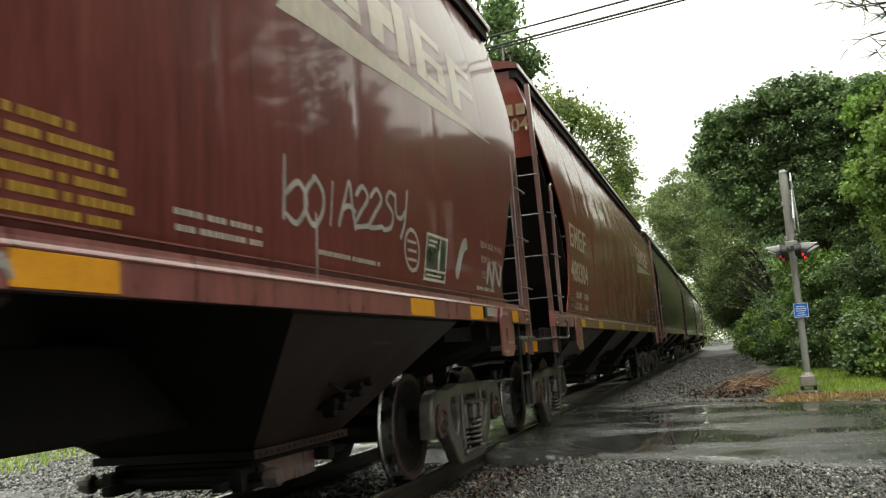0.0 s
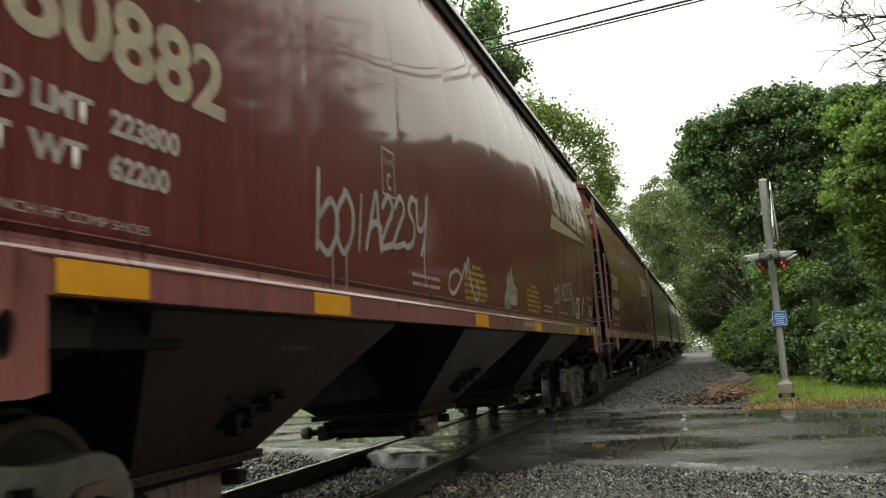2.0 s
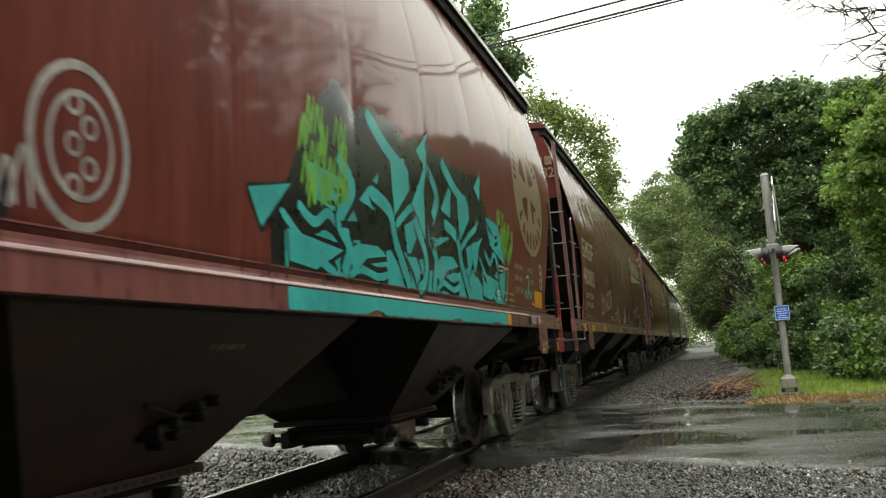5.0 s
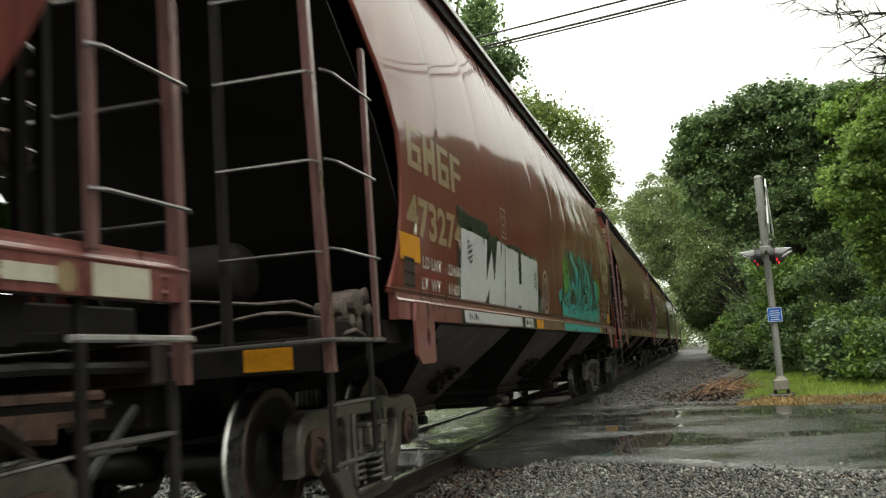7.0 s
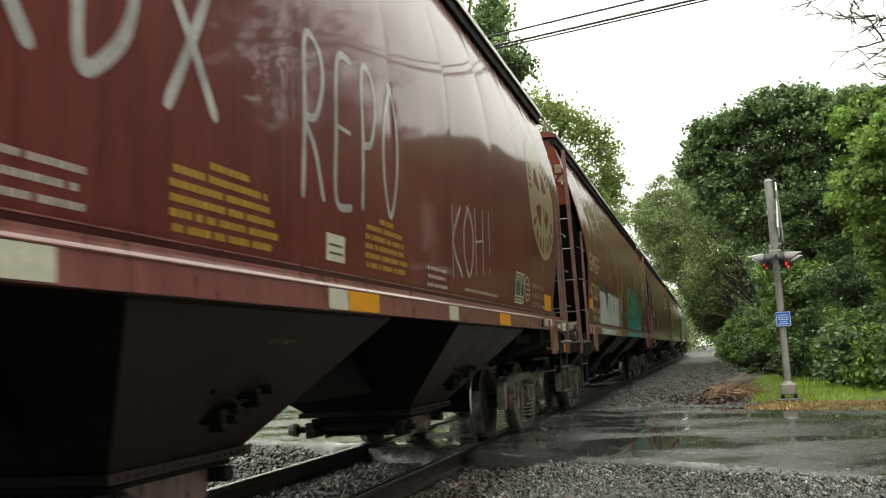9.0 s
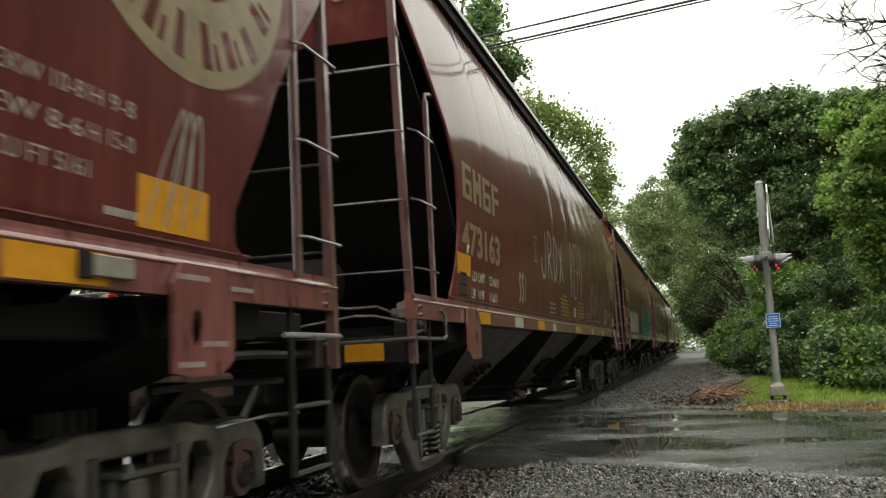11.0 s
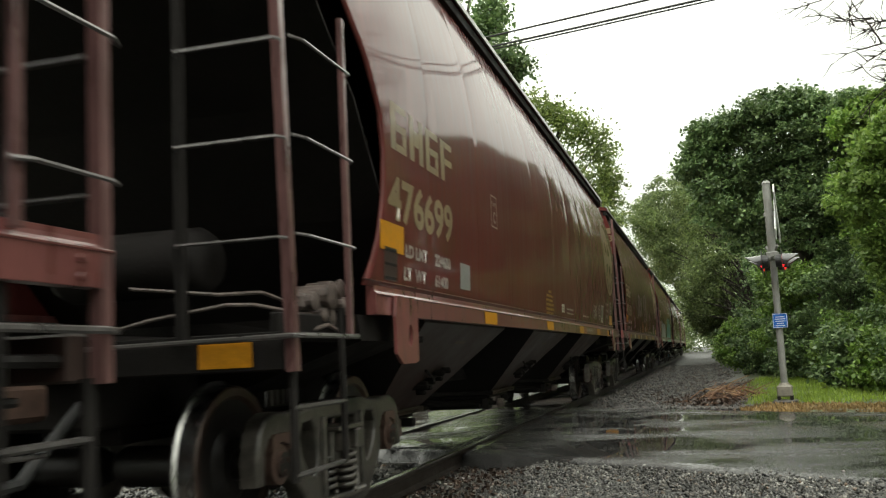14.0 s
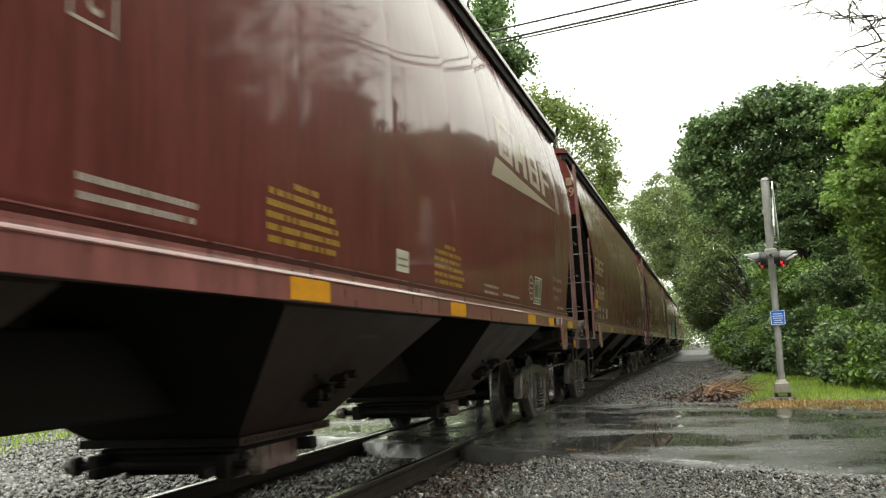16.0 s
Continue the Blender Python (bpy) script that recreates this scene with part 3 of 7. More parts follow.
def hopper_bay(yc):
    """One tapered bay below the sill, with a flange round its mouth."""
    bm = bmesh.new()
    rings = []
    for z, hx, hy in ((2.05, 1.48, 2.24), (1.29, 1.47, 1.47), (0.53, 0.615, 0.68), (0.53, 0.655, 0.725), (0.478, 0.655, 0.725)):
        rings.append([bm.verts.new((x * hx, yc + y * hy + (1.29 - max(z, 0.53)) / 0.76 * MOUTH, z)) for x, y in ((1, 1), (-1, 1), (-1, -1), (1, -1))])
    for a, c in zip(rings, rings[1:]):
        for k in range(4):
            # end faces get the darker material: their shade is put into the colour
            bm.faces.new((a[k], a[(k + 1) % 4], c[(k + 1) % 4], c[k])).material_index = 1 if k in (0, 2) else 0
    bm.faces.new(rings[-1])
    bm.faces.new(rings[0][::-1])
    bmesh.ops.recalc_face_normals(bm, faces=list(bm.faces))
    return bm


def gate(car, yc):
    """The sliding gate under a bay: frame, flange, cross rails, a rack and a capstan shaft in its bearings."""
    g = new("discharge_gate")
    g.parent = car
    bm = bmesh.new()
    box(bm, -0.46, 0.46, yc - 0.46, yc + 0.46, 0.27, 0.473, 0.012)
    part("gate_frame", bm, M["under"], g)
    for s in (-1, 1):
        bm = bmesh.new()
        # lighter side plates; the near-black frame ends have shade in their colour
        box(bm, min(s * 0.462, s * 0.485), max(s * 0.462, s * 0.485), yc - 0.45, yc + 0.45, 0.25, 0.47, 0.004)
        part("gate_side", bm, M["post"], g, "dull brown gate side plate")
        bm = bmesh.new()
        box(bm, min(s * 0.40, s * 0.47), max(s * 0.40, s * 0.47), yc - 0.86, yc - 0.47, 0.30, 0.36, 0.006)
        part("rack_rail", bm, M["under"], g)
    bm = bmesh.new()
    box(bm, -0.56, 0.56, yc - 0.62, yc + 0.62, 0.43, 0.46, 0.006)
    part("flange", bm, M["under"], g)
    for k in (-1, 1):
        bm = bmesh.new()
        box(bm, -0.60, 0.60, yc + k * 0.54 - 0.05, yc + k * 0.54 + 0.05, 0.33, 0.42, 0.012)
        part("cross_rail", bm, M["under"], g)
    part("shaft", tube(bmesh.new(), [(-0.74, yc - 0.66, 0.36), (0.74, yc - 0.66, 0.36)], 0.030, 8), M["under"], g)
    for s in (-1, 1):
        bm = bmesh.new()
        lathe(bm, [(s * 0.70, 0.03), (s * 0.70, 0.062), (s * 0.735, 0.068), (s * 0.80, 0.055), (s * 0.80, 0.03)], 12, None, 0, yc - 0.66, 0.36)
        part("capstan", bm, M["valve"], g)
        bm = bmesh.new()
        box(bm, s * 0.52 - 0.05, s * 0.52 + 0.05, yc - 0.75, yc - 0.48, 0.28, 0.43, 0.01)
        part("shaft_bearing", bm, M["under"], g)


def wheelset_mesh():
    bm = bmesh.new()
    prof = [(0.04, 0.09), (0.09, 0.12), (0.655, 0.12), (0.675, 0.20), (0.700, 0.37), (0.672, 0.425), (0.672, 0.482), (0.690, 0.486), (0.703, 0.463), (0.80, 0.452), (0.808, 0.440), (0.806, 0.395), (0.782, 0.375), (0.765, 0.22), (0.812, 0.16), (0.815, 0.09), (0.93, 0.085), (0.93, 0.115), (1.085, 0.115), (1.09, 0.075), (1.115, 0.07)]
    for s in (1, -1):
        tr = [0] * (len(prof) - 1)
        for i in (7, 8):
            tr[i] = 1
        for i in (9, 10, 11):
            tr[i] = 3
        for i in (16, 17, 18, 19):
            tr[i] = 2
        lathe(bm, [(s * x, r) for x, r in prof], 40, tr)
        for k in range(3):
            a = 2 * math.pi * k / 3
            lathe(bm, [(s * 1.088, 0.018), (s * 1.128, 0.018)], 6, [2], 0, 0.045 * math.cos(a), 0.045 * math.sin(a))
    bmesh.ops.recalc_face_normals(bm, faces=list(bm.faces))
    me = mesh_of("wheelset", bm, [M["wheel"], M["tread"], M["rust"], M["rim"]])
    me.shade_smooth()
    me.set_sharp_from_angle(angle=radians(35))
    return me


def sideframe_mesh(s):
    """A cast side frame: one plate with arched jaws over the bearings, two windows and a spring opening, edges rounded."""
    right = [(0.0, 0.775), (0.38, 0.775), (0.52, 0.745), (0.68, 0.735), (0.84, 0.750), (0.97, 0.750), (1.07, 0.715), (1.135, 0.64), (1.16, 0.54), (1.165, 0.36), (1.075, 0.355), (1.065, 0.53),
             (1.02, 0.595), (0.90, 0.620), (0.78, 0.595), (0.735, 0.53), (0.725, 0.385), (0.665, 0.30), (0.56, 0.20), (0.46, 0.09), (0.36, 0.05), (0.0, 0.045)]
    k = AXLE / 0.90
    right = [(y * k, z) for y, z in right]
    outer = right + [(-y, z) for y, z in right[-2:0:-1]]
    tri = [(0.585, 0.655), (0.455, 0.665), (0.395, 0.60), (0.385, 0.40), (0.43, 0.325), (0.50, 0.345), (0.595, 0.47), (0.625, 0.58)]
    tri = [(y * k, z) for y, z in tri]
    holes = [tri, [(-y, z) for y, z in tri], [(0.25, 0.655), (0.27, 0.635), (0.27, 0.185), (0.25, 0.165), (-0.25, 0.165), (-0.27, 0.185), (-0.27, 0.635), (-0.25, 0.655)]]
    x0, x1 = (0.975, 1.085) if s > 0 else (-0.975, -1.085)
    bm = bmesh.new()
    es = []
    for loop in [outer] + holes:
        vs = [bm.verts.new((x1, y, z)) for y, z in loop]
        es += [bm.edges.new((vs[i], vs[(i + 1) % len(vs)])) for i in range(len(vs))]
    bmesh.ops.triangle_fill(bm, use_beauty=True, use_dissolve=False, edges=es)
    rim = [e for e in bm.edges if len(e.link_faces) == 1]
    ret = bmesh.ops.extrude_face_region(bm, geom=list(bm.faces))
    for g in ret["geom"]:
        if isinstance(g, bmesh.types.BMVert):
            g.co.x = x0
    bmesh.ops.recalc_face_normals(bm, faces=list(bm.faces))
    bm.normal_update()
    bmesh.ops.bevel(bm, geom=[e for e in bm.edges if len(e.link_faces) == 2 and abs(e.verts[0].co.x - x1) < 1e-5 and abs(e.verts[1].co.x - x1) < 1e-5 and e.calc_face_angle(0) > 1.0], offset=0.026, segments=3, affect="EDGES", profile=0.5)
    me = mesh_of("sideframe", bm, M["iron"], True)
    me.set_sharp_from_angle(angle=radians(38))
    return me


def seat_mesh(s):
    """The spring seat that stands out below the opening."""
    bm = bmesh.new()
    box(bm, 0.975 if s > 0 else -1.125, 1.125 if s > 0 else -0.975, -0.33, 0.33, 0.125, 0.170, 0.012)
    return mesh_of("spring_seat", bm, M["iron"])


def column_mesh(s):
    """A wear column beside the springs."""
    bm = bmesh.new()
    box(bm, 1.07 if s > 0 else -1.108, 1.108 if s > 0 else -1.07, -0.028, 0.028, 0.18, 0.68, 0.010)
    return mesh_of("wear_column", bm, M["iron"])


def adapter_mesh(s):
    """The rusty saddle between jaw and bearing."""
    bm = bmesh.new()
    arch = [(0.115, 0.53), (0.125, 0.61), (0.09, 0.63), (-0.09, 0.63), (-0.125, 0.61), (-0.115, 0.53), (-0.095, 0.53), (-0.085, 0.56), (0.0, 0.585), (0.085, 0.56), (0.095, 0.53)]
    lo, hi = (0.93, 1.10) if s > 0 else (-1.10, -0.93)
    prism(bm, arch, lo, hi)
    bmesh.ops.recalc_face_normals(bm, faces=list(bm.faces))
    return mesh_of("bearing_adapter", bm, M["rust"])


def spring_mesh():
    bm = bmesh.new()
    pts = [(0.068 * math.cos(a), 0.068 * math.sin(a), 0.18 + 0.255 * i / 66) for i, a in enumerate([2 * math.pi * k / 12 for k in range(67)])]
    tube(bm, pts, 0.0165, 6)
    return mesh_of("spring", bm, M["iron"], True)


def bolster_mesh():
    bm = bmesh.new()
    box(bm, -1.10, 1.10, -0.20, 0.20, 0.34, 0.60, 0.02)
    for s in (-1, 1):
        for k in (-1, 1):
            box(bm, s * 1.13 - 0.035, s * 1.13 + 0.035, k * 0.12 - 0.055, k * 0.12 + 0.055, 0.44, 0.57, 0.012)
        box(bm, s * 1.03, s * 1.16, -0.215, 0.215, 0.575, 0.605, 0.006)
    box(bm, -0.36, 0.36, -0.26, 0.26, 0.58, 0.80, 0.02)
    return mesh_of("bolster", bm, M["iron"])


def build_car(kind):
    """One covered hopper car in its own space: front corner post at y = 0, rail heads at z = 0."""
    car = thing("hopper_car", "weathered brown covered hopper car of a freight train, wet with rain", "train car", group="cars of the freight train")
    build = BUILDS[kind]
    front_gap, rear_gap = build["gaps"]
    part("side_panel", side_panel(1), M["paint"], car, smooth=True)
    part("side_panel", side_panel(-1), M["paint"], car, smooth=True)
    part("roof", roof(), M["paint"], car)
    part("end_panel", end_panel(-0.005, -0.012), M["paint"], car)
    part("end_panel", end_panel(-LB + 0.005, 0.012), M["paint"], car)
    # slope sheets carry the shade of the end recess in their colour
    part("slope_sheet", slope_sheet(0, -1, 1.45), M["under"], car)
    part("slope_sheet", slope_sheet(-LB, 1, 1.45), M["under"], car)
    for s in (1, -1):
        part("side_sill", side_sill(s, -LB + 1.16 if build["short"] else -LB - 0.03), M["sill"], car, smooth=False)
        bead = bmesh.new()
        a = [bead.verts.new((s * x, -0.98, z)) for x, z in ((1.585, 1.506), (1.599, 1.507), (1.599, 1.514), (1.585, 1.516))]
        c = [bead.verts.new((s * x, -LB + 0.98, z)) for x, z in ((1.585, 1.506), (1.599, 1.507), (1.599, 1.514), (1.585, 1.516))]
        for i in range(4):
            bead.faces.new((a[i], a[(i + 1) % 4], c[(i + 1) % 4], c[i]))
        bead.faces.new(a[::-1])
        bead.faces.new(c)
        bmesh.ops.recalc_face_normals(bead, faces=list(bead.faces))
        part("lap_bead", bead, M["sill"], car)
    # weld seams that stand upright on the near and far side
    for k in range(1, 11):
        y = -k * 1.52
        for s in (1, -1):
            bm = bmesh.new()
            zs = [1.52 + (4.48 - 1.52) * i / 16 for i in range(17)]
            rows = [[bm.verts.new((s * (half(z) + ripple(y, z) + o), y + d, z)) for d, o in ((-0.010, 0.0005), (0, 0.0022), (0.010, 0.0005))] for z in zs]
            for a, c in zip(rows, rows[1:]):
                for j in (0, 1):
                    bm.faces.new((a[j], a[j + 1], c[j + 1], c[j]))
            part("weld_seam", bm, M["paint"], car, smooth=True)
    for s in (1, -1):
        # near-black strip that stands for the roof overhang's shadow
        bm = bmesh.new()
        lo, hi = min(s * 1.30, s * 1.396), max(s * 1.30, s * 1.396)
        box(bm, lo, hi, -LB - 0.02, 0.02, 4.405, 4.512, 0.006)
        part("eave_angle", bm, M["under"], car, "dark strip for the shadow under the roof edge")
        # bead in the painted sky-reflection grey along the roof edge
        bm = bmesh.new()
        box(bm, min(s * 1.414, s * 1.430), max(s * 1.414, s * 1.430), -LB - 0.05, 0.05, 4.516, 4.574, 0.004)
        part("roof_bead", bm, M["roof_edge"], car, "pale worn roof edge")
    # roof walk and its end rails
    bm = bmesh.new()
    for s in (-0.34, 0.34):
        box(bm, s - 0.14, s + 0.14, -LB - 0.15, 0.15, 4.80, 4.83, 0.004)
    for k in range(12):
        box(bm, -0.5, 0.5, -0.4 - k * 1.52, -0.34 - k * 1.52, 4.70, 4.80)
    part("roof_walk", bm, M["galv"], car)
    for yy in (-0.35, -LB + 0.35):
        bm = bmesh.new()
        for dy in (-0.22, 0.22):
            tube(bm, [(1.22, yy + dy, 4.60), (1.22, yy + dy, 4.86)], 0.013, 6)
        tube(bm, [(1.22, yy - 0.22, 4.86), (1.22, yy + 0.22, 4.86)], 0.013, 6)
        part("roof_handhold", bm, M["rod"], car)
    # hatches on the roof
    for k in range(8):
        bm = bmesh.new()
        box(bm, -0.30, 0.30, -2.0 - k * 2.0, -0.6 - k * 2.0, 4.70, 4.79, 0.02)
        part("hatch", bm, M["paint"], car)
    # underframe
    bm = bmesh.new()
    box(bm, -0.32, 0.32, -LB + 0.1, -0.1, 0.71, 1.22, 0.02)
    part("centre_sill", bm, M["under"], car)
    for yc in build["trucks"]:
        # bolster made wide to block the bright far side from view
        bm = bmesh.new()
        rows = [[bm.verts.new((x, yc + e * w, z)) for e, w, z in ((-1, 0.46, zb), (1, 0.46, zb), (1, 0.52, 1.30), (-1, 0.52, 1.30))] for x, zb in ((-1.50, 1.14), (-0.55, 0.84), (0.55, 0.84), (1.50, 1.14))]
        for p_, q_ in zip(rows, rows[1:]):
            for i in range(4):
                bm.faces.new((p_[i], p_[(i + 1) % 4], q_[(i + 1) % 4], q_[i]))
        bm.faces.new(rows[0][::-1])
        bm.faces.new(rows[-1])
        bmesh.ops.recalc_face_normals(bm, faces=list(bm.faces))
        part("body_bolster", bm, M["under"], car)
        # dark box added below the centre sill to close a bright gap
        bm = bmesh.new()
        box(bm, -0.28, 0.28, yc - 1.25, yc + 1.25, 0.61, 0.708, 0.01)
        part("brake_rigging", bm, M["under"], car)
        bm = bmesh.new()
        box(bm, 0.38, 0.56, yc + 0.05, yc + 0.50, 0.72, 1.0, 0.015)
        for k in range(5):
            box(bm, 0.56, 0.572, yc + 0.08 + k * 0.09, yc + 0.12 + k * 0.09, 0.74, 0.98)
        part("brake_cylinder", bm, M["iron"], car, "grey ribbed brake box above the bolster")
        for s in (1, -1):
            bm = bmesh.new()
            box(bm, s * 1.30, s * 1.36, yc - 1.3, yc + 1.3, 1.14, 1.30, 0.01)
            part("shear_plate", bm, M["under"], car)
    for yb in build["bays"]:
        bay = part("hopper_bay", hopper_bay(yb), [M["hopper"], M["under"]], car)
        gate(car, yb + MOUTH)
        for sx in (-1, 1):
            for k in range(17):
                bm = bmesh.new()
                box(bm, min(sx * 0.64, sx * 0.668), max(sx * 0.64, sx * 0.668), yb + MOUTH - 0.65 + k * 0.08 - 0.012, yb + MOUTH - 0.65 + k * 0.08 + 0.012, 0.492, 0.515)
                part("bolt", bm, M["hopper"], bay)
        bm = bmesh.new()
        for dz, dy in ((0, 0), (0.07, 0.10), (-0.06, 0.09), (0.02, 0.20), (-0.05, -0.08), (0.09, 0.24), (-0.10, 0.02)):
            lathe(bm, [(0.86, 0.0), (0.86, 0.030), (1.05 + dz, 0.030), (1.06 + dz, 0.014), (1.06 + dz, 0.0)], 7, None, 0, yb + 0.12 + dy, 0.80 + dz)
        box(bm, 0.84, 1.00, yb + 0.02, yb + 0.34, 0.76, 0.80, 0.006)
        tube(bm, [(1.06, yb - 0.17, 0.90), (1.04, yb + 0.12, 0.83), (1.03, yb + 0.40, 0.86)], 0.014, 6)
        part("vibrator_bracket", bm, M["under"], bay)
        first = (yb - 0.90, 1.045, (0.63, 0.37, 0.18)) if yb > -6 else (yb + 0.58, 1.05, (0.56, 0.42, 0.16))
        for y0, z0, widths in (first, (yb - 0.20, 1.055, (0.65, 0.52)), (yb - 0.02, 1.135, (0.29,))):
            for i, w in enumerate(widths):
                bm = bmesh.new()
                z, p = z0 - i * 0.040, y0 + 0.06 * i
                rnd = random.Random(int(100 * w) + i)
                while p < y0 + 0.06 * i + w:
                    q_ = p + rnd.choice((0.05, 0.07, 0.09))
                    x = 1.47 - (1.29 - z) * 1.125 + 0.007
                    bm.faces.new([bm.verts.new((x + dx, yy, z + dz)) for yy, dz, dx in ((p, 0, 0), (q_, 0, 0), (q_, 0.022, 0.0248), (p, 0.022, 0.0248))])
                    p = q_ + rnd.choice((0.012, 0.012, 0.03))
                part("stencil_line", bm, M["faded"], bay, "faint stencilled line too worn to read")["kind"] = "stuff"
    # end platforms: low cross beam, floor plate, coupler, hose
    for y, dr in ((0.0, -1), (-LB, 1)):
        bm = bmesh.new()
        box(bm, -1.53, 1.53, min(y, y + dr * 0.10), max(y, y + dr * 0.10), 0.985, 1.15, 0.01)
        # dim brown in front, near-black behind: platform shade put into the colour
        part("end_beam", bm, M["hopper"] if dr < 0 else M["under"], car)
        bm = bmesh.new()
        box(bm, -1.50, 1.50, min(y + dr * 0.1, y + dr * 1.3), max(y + dr * 0.1, y + dr * 1.3), 1.15, 1.185, 0.004)
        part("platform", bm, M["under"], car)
        bm = bmesh.new()
        d = -dr
        box(bm, -0.10, 0.10, min(y, y + d * 0.50), max(y, y + d * 0.50), 0.78, 0.98, 0.03)
        prism(bm, [(y + d * 0.45, 0.70), (y + d * 0.742, 0.72), (y + d * 0.742, 1.02), (y + d * 0.45, 1.05)], -0.19, 0.13, 0.03)
        part("coupler", bm, M["rust"], car)
        bm = bmesh.new()
        tube(bm, [(0.30, y, 0.85), (0.34, y + d * 0.25, 0.70), (0.36, y + d * 0.5, 0.52), (0.30, y + d * 0.72, 0.50)], 0.032, 8)
        part("air_hose", bm, M["cable"], car)
        # uncoupling rod across the end, bent round the corner
        bm = bmesh.new()
        reach = [(-0.2, y + d * 0.05, 1.02), (0.25, y + d * 0.05, 1.14), (1.61, y + d * 0.05, 1.155), (1.635, y - d * 0.02, 1.155)]
        if build["curl"] and dr > 0:
            reach += [(1.64, y - d * 0.62, 1.155), (1.64, y - d * 0.68, 1.18), (1.64, y - d * 0.68, 1.34), (1.62, y - d * 0.60, 1.38)]
        else:
            reach += [(1.64, y - d * 0.74, 1.155)]
        tube(bm, reach, 0.014, 7)
        part("hand_rod", bm, M["rod_bright"] if kind in ("closed_rear", "middle") and dr < 0 else M["rod"], car, "bent steel rod, worn bright")
    # ladders at both ends of both sides
    for s in (1, -1):
        for y, d, gap in ((0.0, -1, front_gap), (-LB, 1, rear_gap)):
            ladder = new("ladder")
            ladder.parent = car
            bm = bmesh.new()
            top = 4.30 if d > 0 else 3.42
            prism(bm, [(y - 0.027, 0.98), (y + 0.027, 0.98), (y + 0.027, top), (y - 0.027, top)], 1.555 if s > 0 else -1.61, 1.61 if s > 0 else -1.555)
            for vtx in bm.verts:
                if vtx.co.z > 3:
                    vtx.co.x -= s * (0.075 if d > 0 else 0.02)
            post = part("post", bm, M["post"], ladder)
            if kind == "open_rear" and d < 0 and s > 0:
                bm = bmesh.new()
                box(bm, 1.553, 1.6125, -0.0295, 0.0295, 0.985, 2.06)
                part("paint_coat", bm, M["post_red"], post, "fresh red paint on the lower half of the post")
            y2 = y + d * gap
            bm = bmesh.new()
            box(bm, min(s * 1.595, s * 1.635), max(s * 1.595, s * 1.635), y2 - (0.021 if kind == "closed_rear" and d < 0 else 0.018), y2 + (0.021 if kind == "closed_rear" and d < 0 else 0.018), 1.14 if build["short"] and d > 0 else 1.45, 3.02, 0.006)
            if d > 0 and not build["short"]:
                tube(bm, [(s * 1.61, y2, 3.0), (s * 1.60, y2 + d * 0.05, 3.08), (s * 1.59, y2 + d * 0.20, 3.13), (s * 1.57, y2 + d * 0.46, 3.14)], 0.016, 6)
            part("stile", bm, M["under"] if kind == "open_rear" and d < 0 else M["post"], ladder)
            for z in (1.654, 2.155, 2.67):
                bm = bmesh.new()
                tube(bm, [(s * 1.625, y - d * 0.03, z + 0.005), (s * 1.665, y + d * 0.05, z), (s * 1.665, y2 - d * 0.02, z), (s * 1.63, y2 + d * 0.03, z)], 0.0092, 6)
                part("rung", bm, M["rod"], ladder)
            # inner post and rungs across the end
            bm = bmesh.new()
            box(bm, min(s * 0.94, s * 0.99), max(s * 0.94, s * 0.99), y - 0.03, y + 0.03, 1.15, 3.42, 0.006)
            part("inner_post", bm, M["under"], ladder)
            for z in (1.64, 2.15, 2.66, 3.15):
                bm = bmesh.new()
                tube(bm, [(s * 0.96, y - d * 0.03, z), (s * 0.98, y - d * 0.075, z), (s * 1.56, y - d * 0.075, z), (s * 1.58, y - d * 0.03, z)], 0.0092, 6)
                part("rung", bm, M["rod"], ladder)
            # stirrup below
            stir = new("stirrup")
            stir.parent = car
            bm = bmesh.new()
            box(bm, min(s * 1.55, s * 1.57), max(s * 1.55, s * 1.57), y - 0.03 + d * 0.04, y + 0.03 + d * 0.04, 0.44, 1.0)
            part("strap", bm, M["under"], stir)
            bm = bmesh.new()
            box(bm, min(s * 1.55, s * 1.57), max(s * 1.55, s * 1.57), y2 - 0.025, y2 + 0.025, 0.46, 1.32)
            part("strap", bm, M["under"], stir)
            for z in (0.47, 0.80):
                bm = bmesh.new()
                tube(bm, [(s * 1.56, y + d * 0.04, z), (s * 1.56, y2, z)], 0.014, 6)
                part("step", bm, M["rod"], stir)
            # bolts on the sill end
            for dy, z in (() if build["short"] and d > 0 else ((0.14, 1.33), (0.14, 1.39))):
                bm = bmesh.new()
                lathe(bm, [(s * 1.60, 0.014), (s * 1.622, 0.014), (s * 1.624, 0.006)], 6, None, 0, y + d * dy, z)
                part("bolt", bm, M["sill"], car)
            # jacking plate with an oval hole
            ya = y + d * build["jacks"][0 if d < 0 else 1]
            yb = ya + d * 0.46
            bm = bmesh.new()
            lo, hi = min(ya, yb), max(ya, yb)
            cy, cz, n = (lo + hi) / 2 + 0.06 * (1 if d > 0 else -1), 1.17, 16
            ring = [(cy + 0.045 * math.cos(2 * math.pi * k / n), cz + 0.075 * math.sin(2 * math.pi * k / n)) for k in range(n)]
            outer = []
            for k in range(n):
                a = 2 * math.pi * k / n
                c, q = math.cos(a), math.sin(a)
                t = min(((hi - cy) if c > 0 else (lo - cy)) / c if abs(c) > 1e-6 else 9, ((1.425 - cz) if q > 0 else (0.985 - cz)) / q if abs(q) > 1e-6 else 9)
                outer.append((cy + c * t, cz + q * t))
            for x in (1.618, 1.640):
                o_ = [bm.verts.new((s * x, yy, zz)) for yy, zz in outer]
